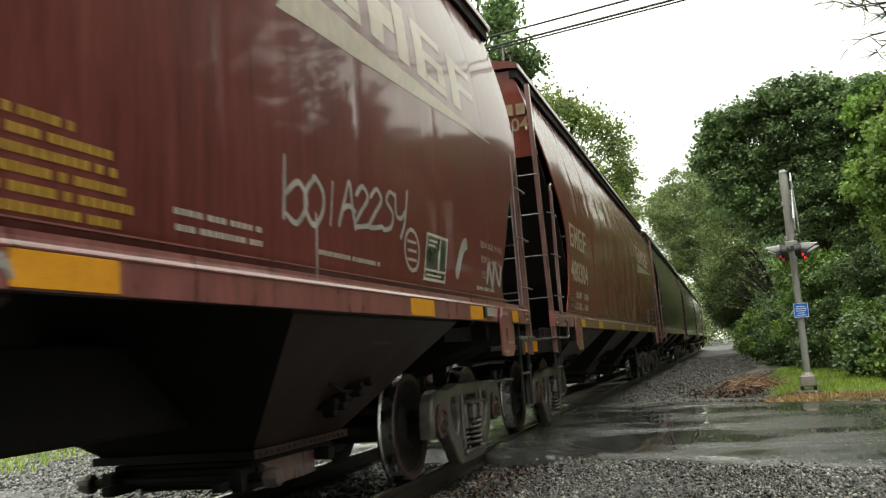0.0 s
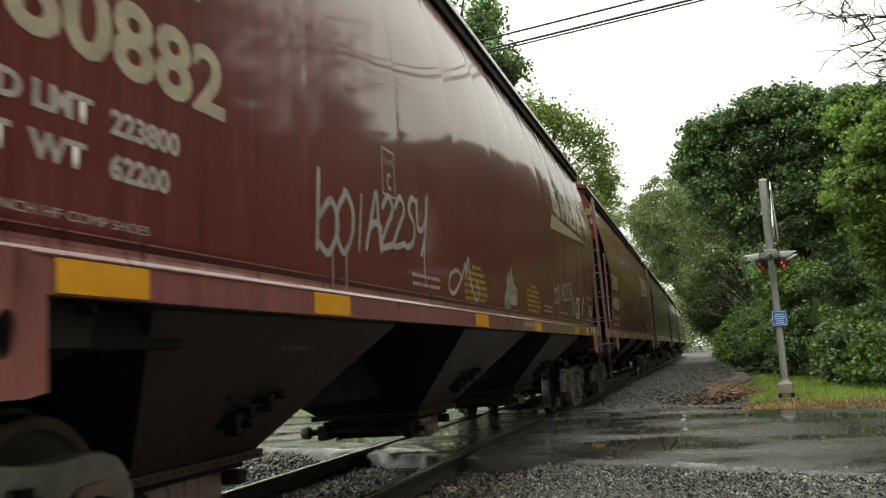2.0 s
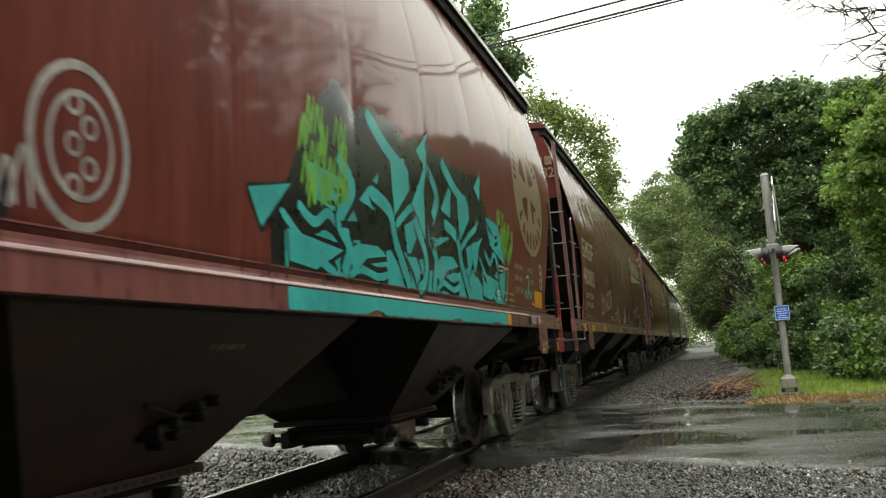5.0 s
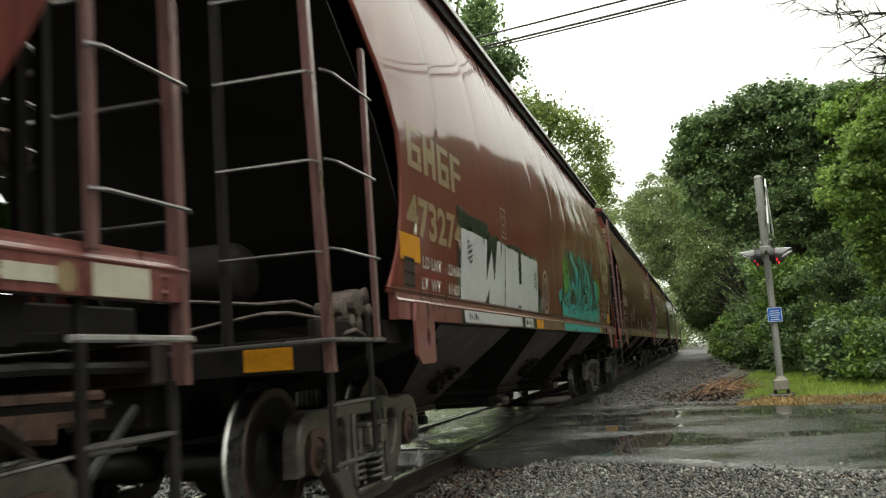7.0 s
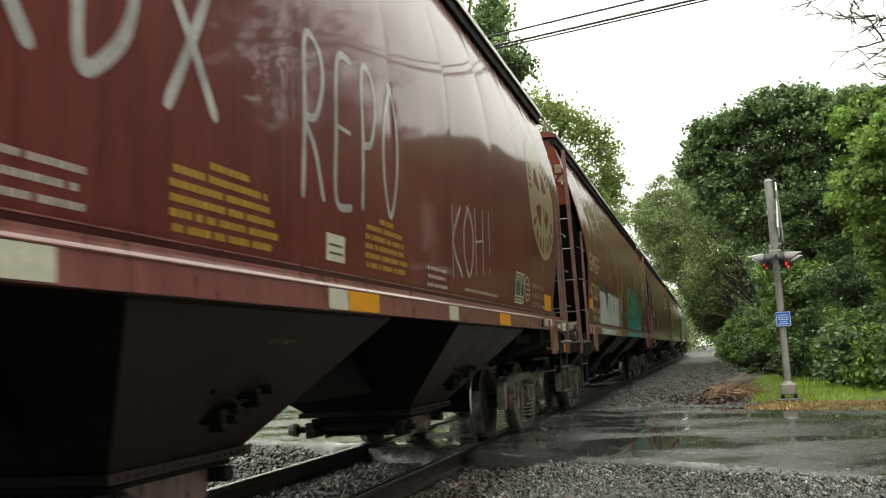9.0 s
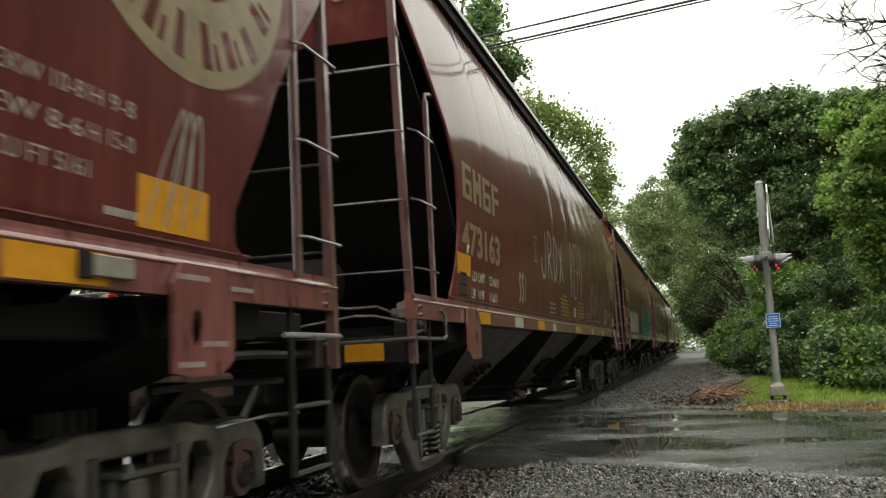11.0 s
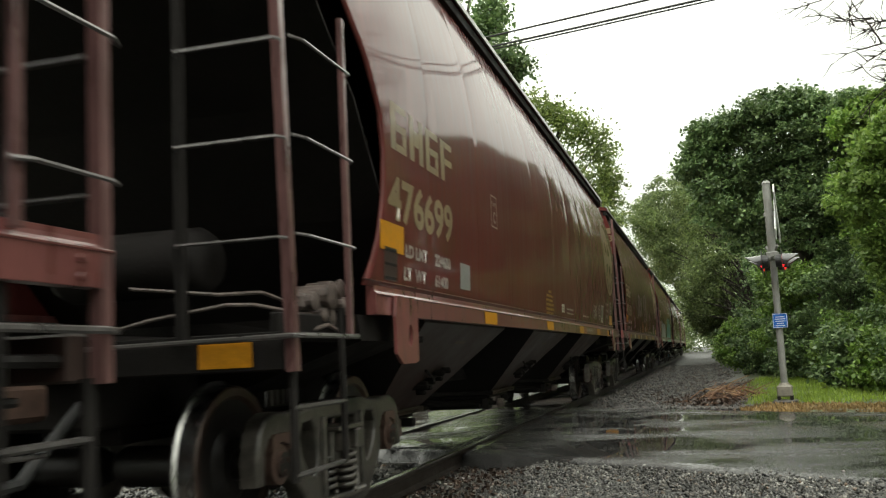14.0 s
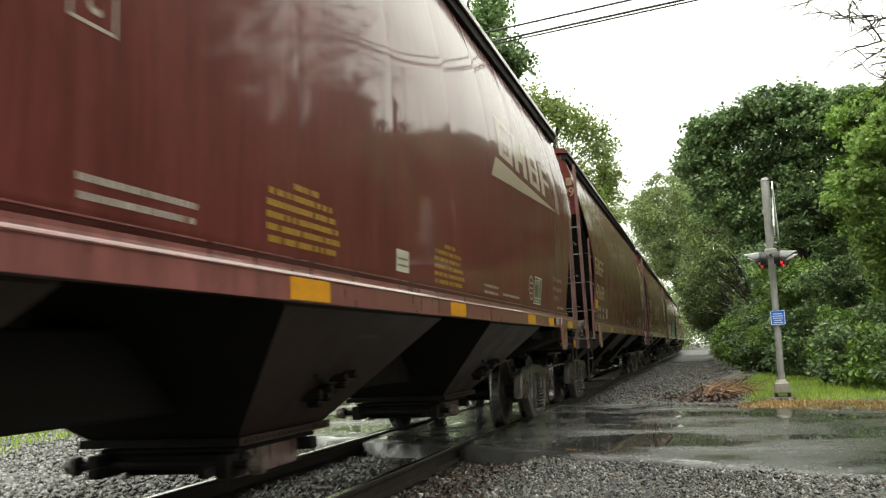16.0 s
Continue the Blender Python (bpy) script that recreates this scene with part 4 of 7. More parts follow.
                i_ = [bm.verts.new((s * x, yy, zz)) for yy, zz in ring]
                for k in range(n):
                    bm.faces.new((o_[k], o_[(k + 1) % n], i_[(k + 1) % n], i_[k]))
                if x < 1.62:
                    keep = (o_, i_)
                else:
                    for p_, q_ in ((o_, keep[0]), (i_, keep[1])):
                        for k in range(n):
                            bm.faces.new((p_[k], p_[(k + 1) % n], q_[(k + 1) % n], q_[k]))
            bmesh.ops.recalc_face_normals(bm, faces=list(bm.faces))
            jack = part("jacking_plate", bm, M["sill"], car)
            bm = bmesh.new()
            box(bm, min(s * 1.575, s * 1.617), max(s * 1.575, s * 1.617), lo + 0.14, hi - 0.16, 1.26, 1.31)
            bm.faces.ensure_lookup_table()
            part("gusset", bm, M["under"], jack)
    bm = bmesh.new()
    box(bm, 0.55, 0.75, -0.30, -0.12, 0.70, 0.95, 0.02)
    tube(bm, [(1.0, -0.15, 0.72), (0.6, 0.10, 0.80), (0.35, 0.25, 0.74)], 0.02, 6)
    part("cut_lever", bm, M["rod"], car)
    # pipes and levers below the leading platform
    for z, x, r in ((1.06, 1.48, 0.024), (0.93, 1.30, 0.018)):
        bm = bmesh.new()
        tube(bm, [(x, -1.35, z), (x, -0.7, z + 0.01), (x, -0.08, z)], r, 7)
        part("brake_pipe", bm, M["wheel"], car)
    bm = bmesh.new()
    tube(bm, [(1.20, -0.62, 0.72), (1.34, -0.35, 0.755), (1.38, -0.03, 0.75)], 0.010, 6)
    part("brake_rod", bm, M["rod"], car)
    bm = bmesh.new()
    prism(bm, [(-2.15, 0.66), (-1.55, 0.62), (-1.50, 0.98), (-2.10, 1.0)], 0.60, 0.625, 0.005)
    part("lever_plate", bm, M["wheel"], car)
    # trucks
    frames = {1: sideframe_mesh(1), -1: sideframe_mesh(-1)}
    seats, columns = {1: seat_mesh(1), -1: seat_mesh(-1)}, {1: column_mesh(1), -1: column_mesh(-1)}
    saddles = {1: adapter_mesh(1), -1: adapter_mesh(-1)}
    spring, bol, wset = spring_mesh(), bolster_mesh(), wheelset_mesh()
    for yc in build["trucks"]:
        truck = new("truck")
        truck.parent = car
        for s in (1, -1):
            part("sideframe", frames[s], None, truck).matrix_basis = pose(0, yc, 0)
            for dx, dy in ((0.0, -0.15), (0.0, 0.15), (0.075, 0.0)):
                part("spring", spring, None, truck).matrix_basis = pose(s * (1.02 + dx), yc + dy, 0)
            part("spring_seat", seats[s], None, truck).matrix_basis = pose(0, yc, 0)
            for k in (-0.325, 0.325):
                part("wear_column", columns[s], None, truck).matrix_basis = pose(0, yc + k, 0)
            for k in (-AXLE, AXLE):
                part("bearing_adapter", saddles[s], None, truck, "rusty bearing saddle").matrix_basis = pose(0, yc + k, 0)
        for k in (-0.46, 0.46):
            bm = bmesh.new()
            prism(bm, [(yc + k - 0.05, 0.34), (yc + k + 0.05, 0.34), (yc + k + 0.03, 0.46), (yc + k - 0.03, 0.46)], -0.82, 0.82, 0.01)
            part("brake_beam", bm, M["under"], truck)
        part("bolster", bol, None, truck).matrix_basis = pose(0, yc, 0)
    for ya in [yc + k for yc in build["trucks"] for k in (AXLE, -AXLE)]:
        part("wheelset", wset, None, car).matrix_basis = pose(0, ya, WR)
    return car


def brake_stand(car):
    """Upright channel with grab irons on the leading platform, a green-painted box on it."""
    stand = new("brake_stand")
    stand.parent = car
    bm = bmesh.new()
    for x in (0.70, 0.86):
        box(bm, x - 0.03, x + 0.03, -0.06, 0.0, 1.18, 3.40, 0.006)
    part("channel", bm, M["under"], stand)
    for z, r in ((2.42, 0.10), (2.18, 0.07), (1.98, 0.06), (2.75, 0.09)):
        bm = bmesh.new()
        tube(bm, [(0.72, 0.03, z + r), (0.80, 0.06, z + r), (0.86, 0.07, z + r * 0.5), (0.89, 0.07, z), (0.86, 0.07, z - r * 0.5), (0.80, 0.05, z - r * 0.8)], 0.010, 6)
        part("grab_iron", bm, M["rod"], stand)
    bm = bmesh.new()
    box(bm, 0.69, 0.78, 0.002, 0.05, 1.68, 1.80, 0.008)
    part("marker", bm, M["green"], stand, "small bright green painted box")
    bm = bmesh.new()
    lathe(bm, [(0.62, 0.0), (0.62, 0.09), (0.72, 0.11), (0.80, 0.09), (0.80, 0.0)], 14, None, 0, 0.02, 2.02)
    part("brake_housing", bm, M["post"], stand)


def brake_gear(car):
    """Reservoir and valve on the rear platform."""
    yr = -LB
    bm = bmesh.new()
    lathe(bm, [(-0.45, 0.0), (-0.45, 0.17), (-0.36, 0.21), (0.62, 0.21), (0.70, 0.16), (0.70, 0.0)], 20, None, 0, yr + 0.75, 1.66)
    part("air_reservoir", bm, M["under"], car, smooth=True)
    yv = yr + 1.02
    bm = bmesh.new()
    box(bm, 1.16, 1.33, yv - 0.10, yv + 0.06, 1.30, 1.47, 0.03)
    box(bm, 1.22, 1.35, yv + 0.06, yv + 0.17, 1.36, 1.52, 0.025)
    box(bm, 1.20, 1.30, yv - 0.26, yv - 0.11, 1.33, 1.43, 0.02)
    for y, z, r, x1 in ((-0.03, 1.42, 0.068, 1.40), (0.115, 1.47, 0.046, 1.40), (0.12, 1.37, 0.036, 1.42), (-0.20, 1.38, 0.045, 1.36), (-0.10, 1.30, 0.034, 1.38), (0.04, 1.29, 0.040, 1.37)):
        lathe(bm, [(1.16, r), (x1 - 0.03, r), (x1 - 0.03, r * 1.25), (x1 - 0.01, r * 1.25), (x1, r * 0.6), (x1, 0.0)], 12, None, 0, yv + y, z)
    box(bm, 1.22, 1.30, yv - 0.07, yv + 0.05, 1.17, 1.29, 0.01)
    for pts, r in (([(1.2, yv - 0.1, 1.36), (1.08, yv - 0.35, 1.44), (0.95, yv - 0.62, 1.42), (0.4, yv - 0.7, 1.48)], 0.012), ([(1.3, yv - 0.15, 1.30), (1.1, yv - 0.5, 1.36), (1.0, yv - 0.62, 1.36), (0.5, yv - 0.65, 1.30), (0.0, yv - 0.7, 1.2)], 0.012),
                   ([(1.34, yv - 0.3, 1.20), (1.38, yv - 0.1, 1.24), (1.38, yv + 0.1, 1.20), (1.34, yv + 0.2, 1.04)], 0.013), ([(1.30, yv + 0.15, 1.40), (1.33, yv + 0.30, 1.36), (1.30, yv + 0.36, 1.20)], 0.011)):
        tube(bm, pts, r, 6)
    part("brake_valve", bm, M["valve"], car, "grimy brake valve with pipes")


# ---------------------------------------------------------------- lettering, tape and paint on the cars
def flat(bm, y0, y1, z0, z1, off=0.005, sill=False, lean=0.0, nz=None):
    """A patch that follows the side of the car."""
    ny = max(1, int(abs(y1 - y0) / 0.12))
    nz = nz or max(1, int((z1 - z0) / 0.12))
    x_of = (lambda y, z: 1.606 + off) if sill else (lambda y, z: half(z) + ripple(y, z) + film(off))
    rows = []
    for j in range(nz + 1):
        z = z0 + (z1 - z0) * j / nz
        rows.append([bm.verts.new((x_of(y, z), y, z)) for y in [y0 + lean * (z - z0) + (y1 - y0) * i / ny for i in range(ny + 1)]])
    for a, c in zip(rows, rows[1:]):
        for i in range(ny):
            bm.faces.new((a[i], a[i + 1], c[i + 1], c[i]))
    return bm


def tape(car, y, w, mat="yellow", z0=1.305, z1=1.418):
    part("reflector", flat(bmesh.new(), y - w / 2, y + w / 2, z0, z1, 0.004, True, nz=1), M[mat], car)


def words(car, text, y, z, h, mat="letter", width=None, name="lettering", off=0.005, end=None, bold=0.0):
    """Lettering laid on the side (or on the rear end panel), its lower front corner at y, z."""
    cu = bpy.data.curves.new("lettering", "FONT")
    cu.body, cu.size, cu.resolution_u, cu.offset = text, h / 0.70, 3, bold
    tmp = bpy.data.objects.new("tmp", cu)
    scene.collection.objects.link(tmp)
    me = bpy.data.meshes.new_from_object(tmp.evaluated_get(bpy.context.evaluated_depsgraph_get()))
    bpy.data.objects.remove(tmp)
    bm = bmesh.new()
    bm.from_mesh(me)
    bpy.data.meshes.remove(me)
    xs = [v.co.x for v in bm.verts]
    k = width / (max(xs) - min(xs)) if width else 1.0
    x0 = min(xs)
    bmesh.ops.subdivide_edges(bm, edges=[e for e in bm.edges if e.calc_length() > 0.18], cuts=1)
    for v in bm.verts:
        a, c = (v.co.x - x0) * k, v.co.y
        if end is None:
            v.co = skin(y + a, z + c, off)
        else:
            v.co = Vector((y + a, end, z + c))
    return part(name, bm, M[mat], car, "lettering in aged cream paint" if mat == "letter" else "")


def bars(car, y, z, rows, mat="white", h=0.028, step=0.06, lean=0.0, sill=False, name="stencil"):
    """Lines of writing too small to read."""
    bm = bmesh.new()
    rnd = random.Random(int(abs(y) * 100))
    for i, (dy, w) in enumerate(rows):
        zz, p = z - i * step, y + dy
        stop = p + w
        while p < stop - 0.02:
            q = min(stop, p + rnd.choice((0.030, 0.036, 0.042, 0.036, 0.05)))
            flat(bm, p, q, zz, zz + h, 0.005, sill, nz=1)
            p = q + rnd.choice((0.009, 0.009, 0.010, 0.011, 0.034))
    part(name, bm, M[mat], car, "stencilled lines too small to read")["kind"] = "stuff"


def spline(pts, n=6):
    out = []
    P = [pts[0], *pts, pts[-1]]
    for i in range(1, len(P) - 2):
        for k in range(n):
            t = k / n
            out.append(tuple(0.5 * (2 * P[i][j] + (P[i + 1][j] - P[i - 1][j]) * t + (2 * P[i - 1][j] - 5 * P[i][j] + 4 * P[i + 1][j] - P[i + 2][j]) * t * t + (3 * P[i][j] - P[i - 1][j] - 3 * P[i + 1][j] + P[i + 2][j]) * t ** 3) for j in (0, 1)))
    return out + [pts[-1]]


def stroke(bm, pts, width, off, curved=True, drip=0):
    q = spline(pts) if curved and len(pts) > 2 else pts
    rows = []
    for i, (y, z) in enumerate(q):
        a, c = q[max(i - 1, 0)], q[min(i + 1, len(q) - 1)]
        dy, dz = c[0] - a[0], c[1] - a[1]
        L = math.hypot(dy, dz) or 1
        w = width / 2 * (0.55 if i in (0, len(q) - 1) else 1) * (1 + 0.15 * noise.noise((y * 6, z * 6, off * 900)))
        rows.append([bm.verts.new(skin(y + e * dz / L * w, z - e * dy / L * w, off)) for e in (-1, 1)])
    for a, c in zip(rows, rows[1:]):
        bm.faces.new((a[0], a[1], c[1], c[0]))


GLYPHS = {
    "J": [[(0.75, 1), (0.78, 0.5), (0.7, 0.08), (0.35, 0.0), (0.1, 0.2), (0.08, 0.4)]],
    "R": [[(0.1, 0), (0.12, 0.5), (0.12, 1), (0.6, 0.95), (0.75, 0.75), (0.5, 0.52), (0.14, 0.48), (0.5, 0.3), (0.85, 0)]],
    "O": [[(0.5, 1), (0.15, 0.7), (0.15, 0.3), (0.5, 0), (0.85, 0.3), (0.85, 0.7), (0.5, 1), (0.4, 0.95)]],
    "D": [[(0.2, 1), (0.15, 0.4), (0.25, 0.02), (0.7, 0.3), (0.8, 0.7), (0.5, 0.95), (0.2, 1)]],
    "X": [[(0.15, 0), (0.5, 0.5), (0.8, 1)], [(0.1, 0.85), (0.5, 0.5), (0.95, 0.05)]],
    "E": [[(0.8, 1), (0.2, 0.97), (0.15, 0.5), (0.2, 0.03), (0.85, 0.0)], [(0.15, 0.52), (0.75, 0.5)]],
    "P": [[(0.2, 0), (0.2, 0.5), (0.15, 1), (0.6, 0.98), (0.8, 0.75), (0.6, 0.5), (0.2, 0.46)]],
    "K": [[(0.2, 1), (0.18, 0)], [(0.85, 1), (0.22, 0.5), (0.9, 0)]],
    "H": [[(0.15, 1), (0.18, 0)], [(0.85, 1), (0.82, 0)], [(0.15, 0.5), (0.85, 0.52)]],
    "!": [[(0.5, 1), (0.5, 0.3)], [(0.5, 0.08), (0.5, 0.0)]],
    "l": [[(0.5, 1), (0.45, 0)]],
    "s": [[(0.9, 0.9), (0.5, 1), (0.3, 0.75), (0.7, 0.45), (0.6, 0.1), (0.1, 0.0)]],
    "z": [[(0.1, 0.75), (0.45, 1), (0.75, 0.75), (0.4, 0.4), (0.1, 0.05), (0.9, 0.1)]],
    "d": [[(0.05, 1.35), (0.08, 0.6), (0.1, 0.05)], [(0.1, 0.55), (0.6, 0.85), (0.95, 0.45), (0.6, 0.02), (0.15, 0.2)]],
    "y": [[(0.1, 1), (0.15, 0.45), (0.5, 0.35), (0.8, 0.6)], [(0.9, 1.15), (0.75, 0.3), (0.45, -0.2)]],
    "A": [[(0.05, 0), (0.3, 0.6), (0.52, 1.05), (0.7, 0.5), (0.92, -0.05)], [(0.15, 0.35), (0.5, 0.5), (0.9, 0.38)]],
}


def scrawl(car, text, y, z, w, h, thick, mat="spray", lean=0.0, label="spray-painted scrawl", drips=0, wide=0.88, rise=0.0):
    """Spray-can writing, letter by letter in strokes."""
    tag = new("graffiti")
    tag.parent = car
    tag["label"] = label
    step, off = w / len(text), 0.005
    for i, ch in enumerate(text):
        bm = bmesh.new()
        for st in GLYPHS[ch]:
            stroke(bm, [(y + (i + 0.06 + a * wide) * step + lean * c * h, z + c * h + rise * (i + a) * step) for a, c in st], thick, off)
            off += 0.0006
        part("letter", bm, M[mat], tag)
    rnd = random.Random(len(text))
    for k in range(drips):
        bm = bmesh.new()
        yy = y + rnd.random() * w
        stroke(bm, [(yy, z + 0.1), (yy + 0.005, z - 0.05), (yy + 0.004, z - rnd.uniform(0.1, 0.35))], 0.018, off + 0.001 * k / 5)
        part("paint_run", bm, M[mat], tag)


def disc(bm, y, z, ry, rz, off, n=40, a0=0.0, a1=2 * math.pi, inner=0.0):
    rows = []
    for k in range(n + 1):
        a = a0 + (a1 - a0) * k / n
        rows.append([bm.verts.new(skin(y + ry * r * math.cos(a), z + rz * r * math.sin(a), off)) for r in [inner + (1 - inner) * j / 5 for j in range(6)]])
    for p, q in zip(rows, rows[1:]):
        for j in range(5):
            if inner or j:
                bm.faces.new((p[j], p[j + 1], q[j + 1], q[j]))
            else:
                bm.faces.new((p[0], p[1], q[1]))


def emblem(car, y, z, ry, rz):
    """The round herald of the older cars, as plain shapes: a disc with dark wedges and marks round its foot."""
    bm = bmesh.new()
    disc(bm, y, z, ry, rz, 0.005)
    round_ = part("emblem", bm, M["tan"], car, "round tan emblem, worn")
    bm = bmesh.new()
    for qa in range(4):
        a = math.pi / 4 + qa * math.pi / 2
        disc(bm, y + 0.10 * ry * math.cos(a), z + 0.10 * rz * math.sin(a), ry * 0.44, rz * 0.44, 0.007, 10, a - 0.50, a + 0.50, 0.20)
    part("emblem_wedge", bm, M["paint"], round_)
    bm = bmesh.new()
    for k in range(8):
        a = math.radians(212 + k * 16.5)
        disc(bm, y, z, ry * (0.90 if k != 6 else 0.94), rz * (0.90 if k != 6 else 0.94), 0.007, 3, a, a + 0.10, 0.72 if k in (0, 3, 4) else 0.77)
        if k % 3:
            disc(bm, y, z, ry * 0.90, rz * 0.90, 0.007, 3, a + 0.14, a + 0.19, 0.84)
    for side in (25, 145):
        for k in range(4):
            a = math.radians(side + k * 9)
            disc(bm, y, z, ry * 0.90, rz * 0.90, 0.007, 3, a, a + 0.08, 0.82)
    part("emblem_mark", bm, M["paint"], round_)["kind"] = "stuff"


def name_blocks(car, y, z, w, h, mat="letter", lean=0.0):
    """The owner's four initials as plain blocks with slots."""
    mark = None
    for k in range(4):
        bm = bmesh.new()
        a, s = y + k * w / 4, w / 4 * 0.82
        flat(bm, a, a + s * 0.32, z, z + h, 0.005, lean=lean)
        if k in (0, 2):
            for f in (0.0, 0.42, 0.84):
                flat(bm, a + s * 0.34, a + s, z + h * f, z + h * (f + 0.16), 0.005, lean=lean)
            flat(bm, a + s * 0.74, a + s, z + h * 0.17, z + h * 0.41, 0.0052, lean=lean)
        elif k == 1:
            flat(bm, a + s * 0.68, a + s, z, z + h, 0.005, lean=lean)
            flat(bm, a + s * 0.34, a + s * 0.66, z + h * 0.35, z + h * 0.7, 0.005, lean=lean)
        else:
            for f in (0.42, 0.84):
                flat(bm, a + s * 0.34, a + s, z + h * f, z + h * (f + 0.16), 0.005, lean=lean)
        mark = part("owner_mark", bm, M[mat], car, "cream block of the owner's mark")


def swoosh(car, y0=-5.55):
    """The newer emblem on the leading end: four blocks over a long wedge that runs out to a point."""
    name_blocks(car, y0 + 0.42, 3.05, 3.6, 0.46, "letter", 0.1)
    bm = bmesh.new()
    rows = []
    for k in range(37):
        f = k / 36
        rows.append([bm.verts.new(skin(y0 + 4.3 * f + (0.22 * (1 - f) if k_ else 0.0), zz, 0.005)) for k_, zz in enumerate((2.76 + 0.20 * f, 2.99 - 0.025 * f))])
    for a, c in zip(rows, rows[1:]):
        bm.faces.new((a[0], c[0], c[1], a[1]))
    part("emblem_wedge", bm, M["letter"], car, "long cream wedge below the owner's mark")


def frame_lines(bm, y0, y1, z0, z1, w, off=0.005):
    for a in ((y0, y1, z0, z0 + w), (y0, y1, z1 - w, z1), (y0, y0 + w, z0 + w, z1 - w), (y1 - w, y1, z0 + w, z1 - w)):
        flat(bm, *a, off, nz=1)


def plate_mark(car, y, z):
    bm = bmesh.new()
    frame_lines(bm, y - 0.13, y + 0.13, z - 0.16, z + 0.16, 0.014)
    part("plate_mark", bm, M["white"], car, "thin white stencilled frame")
    words(car, "PLATE", y - 0.09, z + 0.05, 0.045, "white", 0.18)
    words(car, "C", y - 0.04, z - 0.11, 0.11, "white", 0.08, bold=0.004)


def stencil_box(car, y, w=0.50, z=1.555, h=0.345):
    """The black test-record panel with its cream frame."""
    pan = part("stencil_panel", flat(bmesh.new(), y, y + w, z, z + h, 0.004, lean=0.35), M["black"], car, "black record panel in a cream frame")
    bm = bmesh.new()
    rule = 0.020
    for y0, y1, z0, z1 in ((0, w, 0, rule), (0, w, h - rule, h), (0, rule, rule, h - rule), (w - rule, w, rule, h - rule), (w * 0.60, w * 0.68, 0.09, h - rule), (rule, w - rule, 0.070, 0.086)):
        flat(bm, y + y0 + 0.35 * z0, y + y1 + 0.35 * z0, z + z0, z + z1, 0.006, lean=0.35)
    part("panel_frame", bm, M["cream"], pan)
    for z0, w0 in ((h - 0.060, 0.40), (h - 0.095, 0.30), (0.035, 0.70)):
        part("panel_line", flat(bmesh.new(), y + w * 0.10 + 0.35 * z0, y + w * (0.10 + w0) + 0.35 * z0, z + z0, z + z0 + 0.014, 0.006, lean=0.35, nz=1), M["cream"], pan)


def weld_tag(car, y, z):
    bm = bmesh.new()
    flat(bm, y - 0.13, y + 0.13, z - 0.11, z + 0.11, 0.006)
    tag = part("card_holder", bm, M["hopper"], car, "dark slotted routing-card board")
    bm = bmesh.new()
    for k in (-0.10, -0.01, 0.08):
        flat(bm, y - 0.12, y + 0.12, z + k, z + k + 0.018, 0.012)
    part("slot", bm, M["under"], tag)


def warning(car, y, z, w, mat="warn"):
    bars(car, y, z, [(w * 0.32, w * 0.36), (0.02, w * 0.85), (0, w * 0.9), (0, w * 0.95), (0, w), (0.02, w * 0.9)], mat, 0.032, 0.058, name="warning_text")


def dims(car, y, column, top=1.93, step=0.13):
    for k, (a, c) in enumerate((("EXW 10-8", "H 9-8"), ("EW 8-6", "H 15-0"), ("CU FT 5161", ""))):
        words(car, a, y, top - k * step, 0.062, "white", 0.42 if k < 2 else 0.46)
        if c:
            words(car, c, y + column, top - k * step, 0.062, "white", 0.26)


def numbers(car, num, heavy, limit=None, y=-16.02, zb=2.42, zn=1.95, columns=(0.28, 1.00)):
    name_blocks(car, y, zb, 1.62, 0.33, "letter" if not heavy else "tan")
    words(car, num, y - 0.08, zn, 0.28, "letter" if not heavy else "tan", 1.60, bold=0.012)
    words(car, num, 0.83, 3.73, 0.16, "tan", 0.66, "end_number", end=-LB - 0.013, bold=0.004)
    bm = bmesh.new()
    for k in range(4):
        box(bm, 0.90 + k * 0.15, 1.01 + k * 0.15, -LB - 0.014, -LB - 0.010, 3.93, 4.07)
    part("end_mark", bm, M["tan"], car, "four tan blocks of the owner's mark")
    a, c = limit or ("224600", "61400")
    left, right = columns
    for k, (word, number) in enumerate((("LD LMT", a), ("LT  WT", c))):
        z = zn - 0.235 - 0.16 * k
        words(car, word, y + left - 0.03 * k, z, 0.085, "white", 0.52, bold=0.005)
        words(car, number, y + right, z, 0.085, "white", 0.44 - 0.07 * k, bold=0.005)


